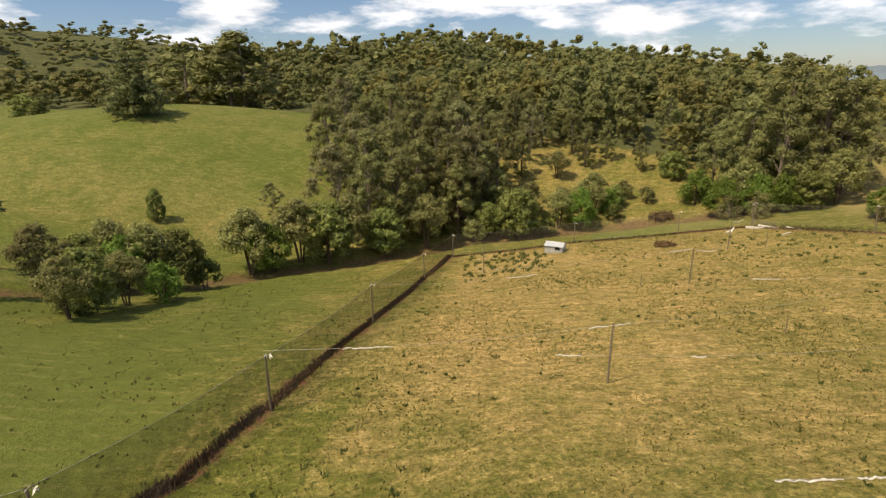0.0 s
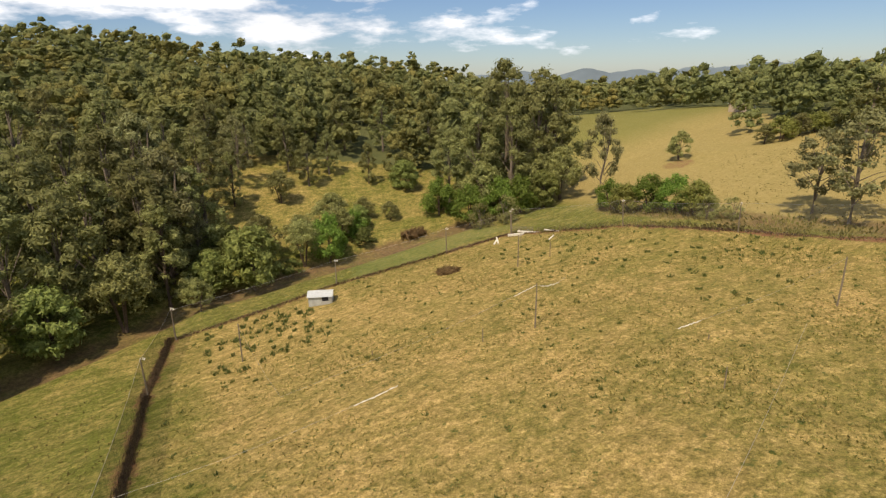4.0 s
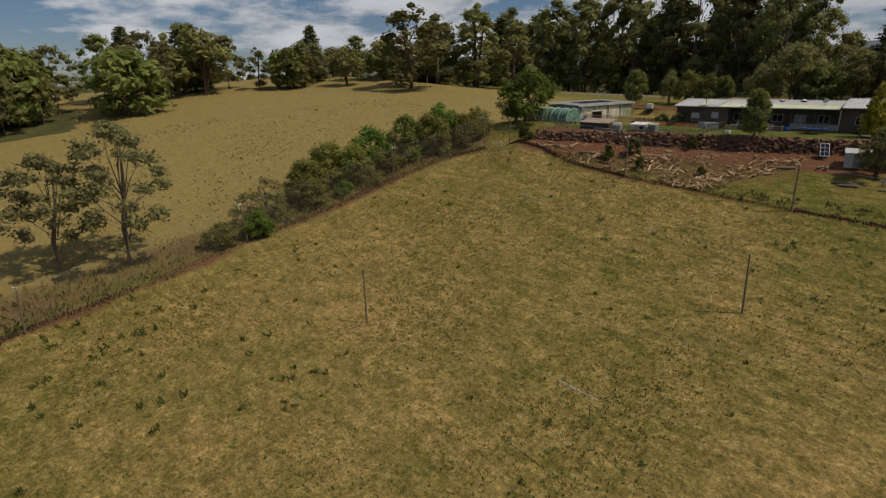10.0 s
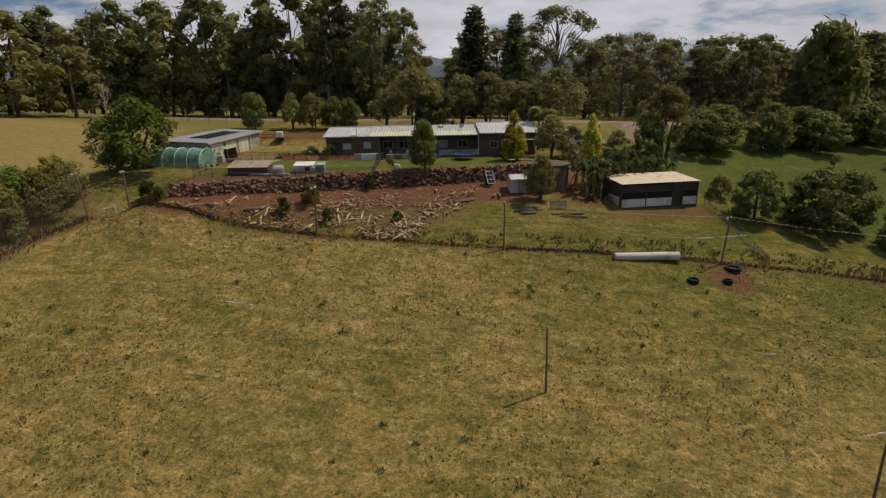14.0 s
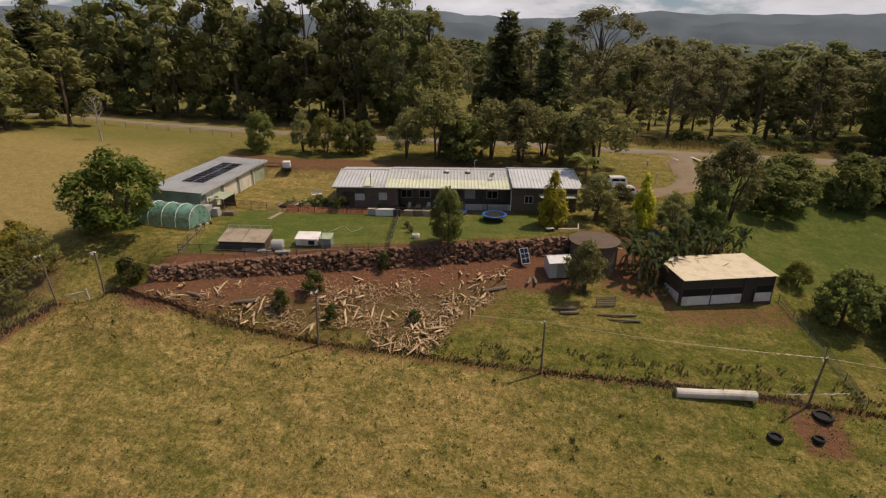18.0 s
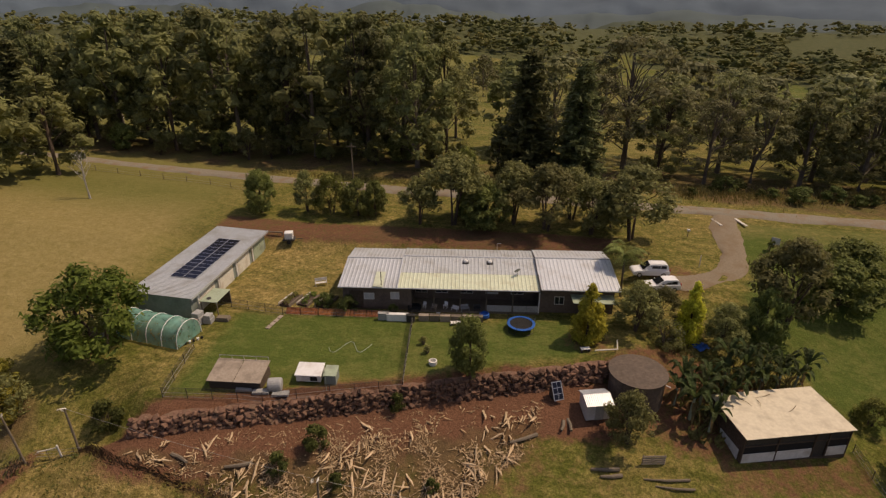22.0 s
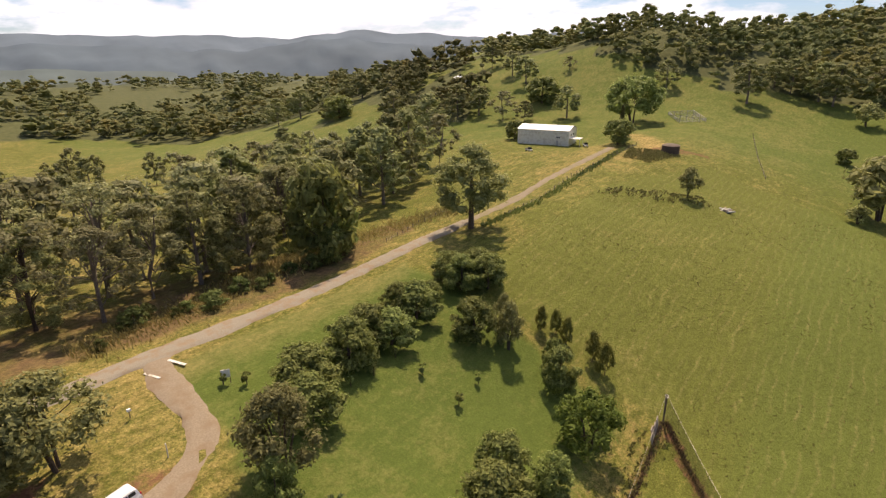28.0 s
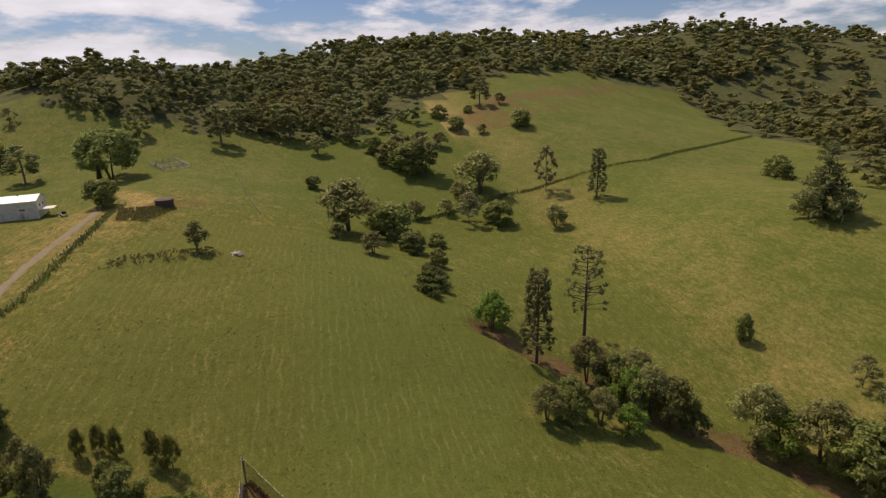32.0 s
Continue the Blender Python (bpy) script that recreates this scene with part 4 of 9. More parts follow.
    soil = np.maximum(soil, 0.46 * near_line([(-310, 150), (-335, 190), (-380, 270)], x, y, 14))
    soil = np.maximum(soil, 0.42 * near_line([(66, 9), (58, 8), (48, 7), (42, 3)], x, y, 6))
    soil = np.maximum(soil, 0.6 * near_line([(24, -2), (30, -6), (24, -10), (16, -6)], x, y, 5))
    soil = np.maximum(soil, 0.52 * near_line([(21, 2.5), (10, 0)], x, y, 3))
    soil = np.maximum(soil, 0.62 * near_line(FENCE_EAST, x, y, 1.8))
    soil = np.maximum(soil, 0.55 * near_line([(a - 0.6, b) for a, b in FENCE_WEST], x, y, 1.7))
    soil = np.maximum(soil, 0.5 * near_line(FENCE_SOUTH, x, y, 1.6))
    soil = np.maximum(soil, 0.45 * near_line(FENCE_NORTH, x, y, 2))
    soil = np.maximum(soil, 0.62 * inside([(26, -37), (90, -37), (90, -32), (30, -31.5)], x, y))
    soil = np.maximum(soil, 0.65 * spot(12.5, 15.5, 4, x, y))
    # dark ring under the golden conifer: its shadow, put into the soil mask
    soil = np.maximum(soil, 0.5 * spot(34, -11, 4.0, x, y))
    soil = np.maximum(soil, 0.5 * inside([(60, -13.5), (76, -12.5), (76, -11.2), (60, -12)], x, y))
    soil = np.maximum(soil, 0.52 * spot(20.5, -26.5, 6.0, x, y))
    soil = np.maximum(soil, 0.5 * spot(130, 121, 6.0, x, y))
    soil = np.maximum(soil, 0.56 * near_line([(-160, -30), (-172, -24), (-176, -14)], x, y, 6))
    soil = np.maximum(soil, 0.3 * bank * (1 - field))
    litter = np.zeros_like(x)
    litter = np.maximum(litter, 0.55 * near_line([(150, -76), (40, -66), (0, -72), (-30, -66)], x, y, 13))
    litter = np.maximum(litter, 0.6 * near_line([(12, -63), (-30, -59), (-60, -62)], x, y, 8))
    litter = np.maximum(litter, 0.6 * near_line(CREEK, x, y, 5.5))
    litter = np.maximum(litter, 0.55 * near_line([(93, 112), (95, 60), (96, 30), (92, 8)], x, y, 6))
    litter = np.maximum(litter, 0.36 * inside([(26, -37), (90, -37), (90, -32), (66, -31), (30, -30)], x, y))
    litter = np.maximum(litter, 0.62 * inside([(77, 9.6), (70, 10.6), (62, 10.6), (54, 9.8), (52.5, 12.0), (46.5, 12.0), (44.5, 7), (40, 2.8), (39, -1.8), (46, 1.4), (56, 4.8), (66, 7.8)], x, y))
    woods = np.zeros_like(x)
    for p in WOODS:
        woods = np.maximum(woods, inside(p, x, y))
    woods = woods * (1 - clearing(x, y))
    woods = np.maximum(woods, smooth(640, 820, far + 60 * np.sin(x * 0.013) + 50 * np.sin(y * 0.017)))
    rows = inside([(-37, -2), (-48, -30), (-110, -28), (-160, -10), (-150, 40), (-95, 64), (-62, 68), (-20, 42), (-22, 23), (-38, 11)], x, y)
    a = me.color_attributes.new("zone", "FLOAT_COLOR", "POINT")
    a.data.foreach_set("color", np.stack([dry, lush, soil, np.ones_like(x)], 1).astype(np.float32).ravel())
    b = me.color_attributes.new("cover", "FLOAT_COLOR", "POINT")
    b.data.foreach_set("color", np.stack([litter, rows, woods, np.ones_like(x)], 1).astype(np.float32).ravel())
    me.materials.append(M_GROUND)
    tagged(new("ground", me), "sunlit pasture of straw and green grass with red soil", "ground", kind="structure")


build_land()


def strip(name, pts, width, material, lift, label, ragged=0.35):
    """A lane laid over the land, with uneven edges."""
    verts, faces = [], []
    dense = []
    for (x0, y0), (x1, y1) in zip(pts, pts[1:]):
        n = max(1, int(math.hypot(x1 - x0, y1 - y0) / 1.5))
        dense += [(x0 + (x1 - x0) * i / n, y0 + (y1 - y0) * i / n) for i in range(n)]
    dense.append(pts[-1])
    # soften the bends
    for _ in range(6):
        dense = [dense[0]] + [((a[0] + 2 * b[0] + c[0]) / 4, (a[1] + 2 * b[1] + c[1]) / 4) for a, b, c in zip(dense, dense[1:], dense[2:])] + [dense[-1]]
    rows = 6
    for i, (x, y) in enumerate(dense):
        a, b = dense[max(0, i - 1)], dense[min(len(dense) - 1, i + 1)]
        d = Vector((b[0] - a[0], b[1] - a[1])).normalized()
        for k in range(rows + 1):
            s = (k / rows - 0.5) * width * 1.14
            if k in (0, 1, rows - 1, rows):
                s *= 1 + ragged * noise.noise(Vector((x * 0.3, y * 0.3, k)))
            px, py = x - d.y * s, y + d.x * s
            crown = -min(lift, 0.22) - 0.09 if k in (0, rows) else 0.03 * noise.noise(Vector((x * 0.2, y * 0.2, k * 3.0)))
            verts.append((px, py, max(ground(px, py), ground(x, y) - 0.1) + lift + crown))
    for i in range(len(dense) - 1):
        for k in range(rows):
            p = i * (rows + 1) + k
            faces.append((p, p + 1, p + rows + 2, p + rows + 1))
    ob = new(name, mesh_from(name, verts, faces, material, True))
    return tagged(ob, label, "road", kind="structure")


strip("road", LANE[:10], 3.4, M_GRAVEL, 0.3, "pale gravel country lane")
strip("road_track", LANE[9:], 2.7, M_TRACK, 0.17, "worn clay track climbing past the paddock", 0.5)
strip("road_drive", [(7, -50.2), (9.0, -46), (9.6, -38), (11.5, -31.5), (15.5, -27), (23, -25.2)], 3.6, M_DRIVE, 0.16, "brown dirt driveway bending to the house", 0.5)


def build_backdrop():
    """Far ranges across the valley; blue distance haze is put into their colours."""
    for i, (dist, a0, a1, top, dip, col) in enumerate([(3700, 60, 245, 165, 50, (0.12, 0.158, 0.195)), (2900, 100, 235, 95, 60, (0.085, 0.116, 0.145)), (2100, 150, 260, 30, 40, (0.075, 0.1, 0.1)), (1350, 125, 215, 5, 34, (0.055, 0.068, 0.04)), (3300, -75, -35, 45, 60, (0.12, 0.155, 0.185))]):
        m = surface("haze_tinted_range", tuple(c * 0.85 for c in col), tuple(c * 1.15 for c in col), 0.004, 1.0, 0.0, stain=tuple(c * 0.8 for c in col), stain_scale=0.0015)
        verts, faces, n, k = [], [], 260, 7
        for j in range(n + 1):
            az = radians(a0 + (a1 - a0) * j / n)
            fade = min(1, j / 22, (n - j) / 22) ** 0.6
            crest = top + dip * (noise.noise(Vector((az * 5, i * 7.3, 0))) + 0.45 * noise.noise(Vector((az * 17, i * 3.1, 1))) + 0.12 * noise.noise(Vector((az * 70, i, 5))))
            for r in range(k + 1):
                f = r / k
                d = dist - 500 * (1 - f) + 90 * noise.noise(Vector((az * 26, f * 3, i * 2.0))) * math.sin(math.pi * f)
                h = -60 + (crest * fade + 60) * (f ** 0.8)
                verts.append((20 - math.sin(az) * d, 20 + math.cos(az) * d, h))
        for j in range(n):
            for r in range(k):
                p = j * (k + 1) + r
                faces.append((p, p + k + 1, p + k + 2, p + 1))
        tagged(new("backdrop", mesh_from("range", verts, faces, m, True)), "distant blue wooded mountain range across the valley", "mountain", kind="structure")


build_backdrop()
build_protos()


def scatter_woods():
    """Far woods as one mass of crowns on the hills: lumps of dense foliage under leaf sprays; nearer trees are finer."""
    r = np.random.default_rng(5)
    tiers = []
    for clumps, per, size in ((20, 12, 0.66), (11, 9, 0.78), (7, 6, 0.95)):
        row = []
        for s in range(6):
            cl, rd = crown_clumps(40 + s, clumps, 3.5, 3.6, 13.2, {20: 1.65, 11: 2.1, 7: 2.6}[clumps], 0.8)
            row.append((leaf_cloud(cl, rd, per * clumps, size, 1.3, seed=60 + s, shell=0.55), *lumps(cl, rd, 0.62, 60 + s, 1, 0.3)))
        tiers.append(row)
    for w, poly in enumerate(WOODS):
        px, py = [p[0] for p in poly], [p[1] for p in poly]
        area = (max(px) - min(px)) * (max(py) - min(py))
        n = int(area / (78 if w == 0 else 66))
        x, y = r.uniform(min(px), max(px), n), r.uniform(min(py), max(py), n)
        wander = np.array([[noise.noise(Vector((a * 0.02, b * 0.02, c))) * 34 for c in (2.0, 8.0)] for a, b in zip(x, y)])
        keep = inside(poly, x + wander[:, 0], y + wander[:, 1]) > 0
        x, y = x[keep], y[keep]
        d = np.hypot(x - 20, y - 40)
        keep = r.random(len(x)) < np.clip((290 / d) ** (1.0 if w in (2, 4, 5) else 1.55), 0.1, 1.0) * np.where(d < (760 if w > 1 else 480), 1.0, 0.5)
        if w == 4:
            keep &= clearing(x, y) < 0.5
        x, y, d = x[keep], y[keep], d[keep]
        z = ground_np(x, y)
        s = r.uniform(0.65, 1.3, len(x)) * np.clip(d / 300, 1.0, 2.6) ** 0.6
        tall = r.uniform(0.8, 1.35, len(x)) / np.clip(d / 300, 1.0, 2.6) ** 0.45
        tall *= 0.86 if w == 2 else 1.0
        q, lv, lf, base = [], [], [], 0
        for i in range(len(x)):
            a = r.random() * 6.28
            c, si = math.cos(a) * s[i], math.sin(a) * s[i]
            p, v, f = tiers[0 if d[i] < 230 else 1 if d[i] < 480 else 2][r.integers(6)]
            for src, out in ((p, q), (v, lv)):
                out.append(np.stack([src[..., 0] * c - src[..., 1] * si + x[i], src[..., 0] * si + src[..., 1] * c + y[i], src[..., 2] * s[i] * tall[i] * 0.95 + z[i] - 1], -1))
            lf.append(f + base)
            base += len(v)
        if q:
            ob = new("woods", crown_mesh("woods", np.concatenate(q), np.concatenate(lv), np.concatenate(lf), M_WOODS))
            tagged(ob, "dense eucalypt forest covering the hills", "forest", kind="stuff")


def canopy_material():
    """Forest canopy: tones that drift from crown to crown and from stand to stand."""
    m = foliage("forest_canopy", (0.112, 0.13, 0.053), (0.24, 0.252, 0.11), trans=0.44, gloss=0.08, grain=1.25)
    nt = m.node_tree
    pos = nt.nodes.new("ShaderNodeNewGeometry").outputs["Position"]
    hs = next(n for n in nt.nodes if n.type == "HUE_SAT")
    tone = mixer(nt, ramp(nt, noise_tex(nt, pos, 0.11, 2.0), 0.32, 0.68), (0.72, 0.73, 0.72), (1.2, 1.16, 1.1))
    col = mixer(nt, 1.0, hs.outputs[0], tone, "MULTIPLY")
    col = mixer(nt, ramp(nt, noise_tex(nt, pos, 0.023, 2.0), 0.45, 0.7), col, mixer(nt, 1.0, col, (1.2, 0.98, 0.8), "MULTIPLY"))
    for n in nt.nodes:
        if n.type == "BSDF_TRANSLUCENT":
            wire(nt, col, n.inputs["Color"])
        elif n.type == "BSDF_PRINCIPLED":
            wire(nt, col, n.inputs["Base Color"])
    return m


M_WOODS = canopy_material()
scatter_woods()


# ---- buildings ----
def sheet_part(name, length, width, material, parent, m, pitch=0.48, label="", rise=0.045):
    """A ribbed sheet laid at a local pose under its parent."""
    v, f = ribbed(length, width, pitch, rise)
    ob = part(name, mesh_from(name, v, f, material), None, parent, label)
    ob.matrix_basis = m
    return ob


def slope_pose(x, y0, z0, y1, z1):
    """The pose of a roof sheet that runs from (y0, z0) up to (y1, z1), starting at x."""
    return pose(x, y0, z0, 0, 0, 180) @ pose(0, 0, 0, math.degrees(math.atan2(z1 - z0, y0 - y1)), 0, 0)


def window_on(parent, x, y, z, w, h, pane=None, face=1):
    """A framed window on a wall that faces local +y."""
    fr = bmesh.new()
    for a in ((x, x + w, z, z + 0.07), (x, x + w, z + h - 0.07, z + h), (x, x + 0.07, z + 0.07, z + h - 0.07), (x + w - 0.07, x + w, z + 0.07, z + h - 0.07), (x + w / 2 - 0.03, x + w / 2 + 0.03, z + 0.07, z + h - 0.07)):
        box(fr, a[0], a[1], y, y + 0.06 * face, a[2], a[3])
    win = part("window", fr, M_WHITEWALL, parent, "white-framed sliding window")
    part("pane", boxed(x + 0.07, x + w - 0.07, y, y + 0.02 * face, z + 0.07, z + h - 0.07), pane or M_GLASSDARK, win)
    return win


def build_house():
    ob = thing("house", "long low brown weatherboard house under a patched zinc roof", "house", pose(30.0, -16.8, 13.0, 0, 0, 4.9))
    L, D, E = 33.8, 10.8, 3.45
    # walls: left wing, set-back veranda, right wing
    for x0, x1, y0, y1 in ((25.0, 33.5, -10.3, -0.7), (9.3, 25.0, -10.3, -3.4), (0.3, 9.3, -10.3, -0.9)):
        part("wall", boxed(x0, x1, y0, y1, -0.3, E - 0.12), M_BROWN, ob)
    for x0, x1, y, n in ((25.0, 33.5, -0.7, 15), (0.3, 9.3, -0.9, 15), (9.3, 25.0, -3.4, 15)):
        for i in range(n):
            part("weatherboard", boxed(x0, x1, y, y + 0.03, 0.1 + i * 0.21, 0.29 + i * 0.21), M_BROWN, ob)
    # roof: three lengths, each with a front and a back slope
    for x0, x1, ridge, rz, back, bz, lift, kinds in ((26.6, 33.9, -6.4, 4.35, -10.9, 3.75, 0.0, ((7.3, M_ZINC),)), (9.4, 26.6, -7.2, 4.35, -10.9, 3.85, 0.0, ((17.2, M_ZINC2),)), (-0.2, 9.4, -6.6, 4.75, -11.0, 3.95, 0.22, ((9.6, M_ZINCWHITE),))):
        for w, mt in kinds:
            front = E + lift
            sl = math.hypot(-ridge + 0.1, rz - front)
            if mt is M_ZINC2:
                sheet_part("roof", w, sl * 0.46, M_CREAMROOF, ob, slope_pose(x1, 0.05, front, ridge, rz) @ pose(0, 0, 0, 0, 0, 0), label="lower roof sheets painted pale cream")
                f = 0.46
                sheet_part("roof", w, sl * 0.56, M_ZINC2, ob, slope_pose(x1, 0.05 + (ridge - 0.05) * f, front + (rz - front) * f + 0.02, ridge, rz + 0.02))
            else:
                sheet_part("roof", w, sl, mt, ob, slope_pose(x1, 0.05, front, ridge, rz))
            sheet_part("roof", w, math.hypot(back - ridge, rz - bz), mt if mt is not M_ZINC2 else M_ZINC2, ob, pose(x0, back, bz, math.degrees(math.atan2(rz - bz, ridge - back)), 0, 0))
        part("ridge_cap", piped([(x0, ridge, rz + 0.04), (x1, ridge, rz + 0.04)], 0.11, 6), M_ZINCWHITE, ob)
        part("fascia", boxed(x0, x1, 0.0, 0.05, E + lift - 0.22, E + lift - 0.02), M_BROWN, ob)
        part("gutter", piped([(x0, 0.1, E + lift - 0.05), (x1, 0.1, E + lift - 0.05)], 0.07, 6), M_ZINC, ob)
    part("patch", boxed(28.4, 29.6, -3.6, -0.4, 3.9, 3.92), M_CREAMROOF, ob, "cream patch sheet on the roof").matrix_basis = pose(0, 0, -0.42, -7.9, 0, 0) @ pose(0, 0, 0.1)
    part("step_flashing", boxed(9.32, 9.44, -7.0, 0.1, 3.5, 3.9), M_STEELDARK, ob).matrix_basis = pose(0, 0, 0, -6.5, 0, 0) @ pose(0, 0, -0.1)
    for x in (26.6,):
        part("barge", boxed(x - 0.06, x + 0.06, -7.0, 0.1, 3.5, 3.62), M_ZINCWHITE, ob).matrix_basis = pose(0, 0, 0.06, -7.4, 0, 0)
    # roof vents, dish, aerial
    for x, y in ((15.3, -5.9), (18.4, -5.9)):
        v = part("skylight", boxed(x - 0.4, x + 0.4, y - 0.4, y + 0.4, 4.1, 4.36, 0.05), M_STEELDARK, ob, "square roof vent with a white dome")
        part("dome", lathe([(0.3, 4.36), (0.27, 4.5), (0.15, 4.6), (0.02, 4.63)], 12), M_WHITEPLASTIC, v).matrix_basis = pose(x, y, 0)
    dish = part("satellite_dish", lathe([(0.02, 0), (0.25, 0.03), (0.45, 0.12), (0.44, 0.14), (0.02, 0.03)], 16), M_CLUTTERGREY, ob, "grey satellite dish on the roof")
    dish.matrix_basis = pose(11.9, -3.1, 4.5, 55, 0, 30)
    part("dish_mast", piped([(11.9, -3.0, 3.8), (11.9, -3.05, 4.55)], 0.03, 6), M_STEELDARK, dish).matrix_basis = dish.matrix_basis.inverted()
    part("aerial", piped([(14.2, -9.8, 3.9), (14.2, -9.8, 5.3), (13.7, -9.8, 5.35)], 0.03, 5), M_ALU, ob)
    part("flue", piped([(28.6, -0.2, 3.2), (28.6, -0.2, 5.4)], 0.05, 6), M_STEELDARK, ob)
    # openings
    for x, w in ((26.5, 1.1), (28.6, 0.0)):
        if w:
            window_on(ob, x, -0.66, 1.5, w, 1.0, M_PALEGREY)
    window_on(ob, 29.6, -0.66, 1.4, 1.3, 0.9, M_PALEGREY)
    # flat door panel on the wall; the entry's shade is put into its dark brown
    part("entry_recess", boxed(31.0, 32.7, -0.68, -0.62, 0.2, 2.6), M_DARKBARK, ob, "red-brown double door in shade")
    for x in (11.0, 14.2, 17.4, 20.6, 23.2):
        window_on(ob, x, -3.36, 1.1, 1.6, 1.2, M_GLASSDARK if x != 14.2 else M_PALEGREY)
    for x in (3.2, 6.3):
        window_on(ob, x, -0.86, 1.2, 1.2, 1.1)
    # veranda
    part("veranda_floor", boxed(9.3, 25.0, -3.4, -0.3, -0.3, 0.25), M_POST, ob, "worn timber veranda floor")
    for x in (9.4, 12.6, 15.8, 19.0, 22.2):
        part("veranda_post", boxed(x - 0.06, x + 0.06, -0.36, -0.24, 0.25, E - 0.15), M_WHITEWALL if x < 10 else M_POST, ob)
    for x0, x1 in ((9.5, 12.5), (12.7, 15.7)):
        rl = part("balustrade", boxed(x0, x1, -0.33, -0.27, 0.3, 1.15), M_CLUTTERGREY, ob, "grey sheet balustrade")
    # rain tank of sheet at the right end and a lean-to
    part("awning", boxed(0.5, 5.6, -0.9, 1.3, 2.55, 2.62), M_PALEGREEN, ob, "pale green awning sheet")


def build_garage():
    ob = thing("garage", "long grey-green garage with roller doors and rooftop solar panels", "garage", pose(80.3, -30.5, 13.1))
    W, L, H = 7.4, 21.4, 3.05
    part("wall", boxed(0.25, W - 0.25, 0.3, L - 0.35, -0.4, H), M_GREYGREEN, ob)
    sheet_part("roof", L, 8.0, M_ZINC2, ob, pose(-0.3, L + 0.1, H + 0.02, 0, 0, -90) @ pose(0, 0, 0, 2.6, 0, 0), 0.3, "grey ribbed skillion roof")
    part("fascia", boxed(-0.34, -0.26, -0.1, L + 0.1, H - 0.25, H + 0.05), M_ZINC, ob)
    for i in range(4):
        y0 = 0.9 + i * 4.9
        d = part("roller_door", boxed(0.16, 0.25, y0, y0 + 3.6, 0.0, 2.5), M_DOORWHITE if i else M_PALEGREEN, ob, "closed cream roller door" if i else "closed pale green roller door")
        for k in range(12):
            part("slat", boxed(0.13, 0.165, y0 + 0.03, y0 + 3.57, 0.05 + k * 0.205, 0.2 + k * 0.205), M_DOORWHITE if i else M_PALEGREEN, d)
        part("post", boxed(0.08, 0.3, y0 + 3.75, y0 + 4.05, -0.2, 2.75), M_WHITEWALL, ob, "white painted door post")
    # solar array: two columns
    for cx in range(2):
        for r in range(12):
            p = bmesh.new()
            y0, x0 = 4.6 + r * 1.03, 1.75 + cx * 1.69
            box(p, 0, 1.65, 0, 0.99, 0, 0.04)
            pan = part("solar_panel", p, M_ALU, ob, "dark blue solar panel" if r == 0 and cx == 0 else "")
            z = H + 0.1 + (x0 + 0.3) * 0.0454
            pan.matrix_basis = pose(x0, y0, z, 0, -2.6, 0)
            for k in range(2):
                part("cell_sheet", boxed(0.04 + k * 0.79, 0.82 + k * 0.79, 0.03, 0.96, 0.04, 0.046), M_SOLAR, pan)
    # lean-to kennel at the end
    lt = part("lean_to", boxed(-2.6, -0.35, L - 4.6, L - 1.2, 1.95, 2.03), M_PALEGREEN, ob, "low lean-to with a pale green roof")
    for x, y in ((-2.5, L - 4.5), (-2.5, L - 1.3), (-0.5, L - 4.5), (-0.5, L - 1.3)):
        part("post", boxed(x - 0.05, x + 0.05, y - 0.05, y + 0.05, -0.1, 1.95), M_POST, lt)
    part("side_panel", boxed(-2.5, -0.4, L - 4.6, L - 4.54, 0, 1.9), M_DARKBARK, lt)
    part("vent", lathe([(0.28, 2.03), (0.28, 2.1), (0.2, 2.12)], 14), M_STEELDARK, lt).matrix_basis = pose(-1.2, L - 2.0, 0)
    # carport end
    for y in (-0.6, -1.6):
        part("rail", boxed(-1.8, 0.2, y - 0.04, y + 0.04, 0.8, 0.9), M_POST, ob)
    part("carport_post", boxed(-1.9, -1.78, -1.7, -1.58, -0.2, 2.2), M_POST, ob)
    part("carport_beam", boxed(-1.9, 0.3, -1.75, -1.55, 2.15, 2.3), M_POST, ob)


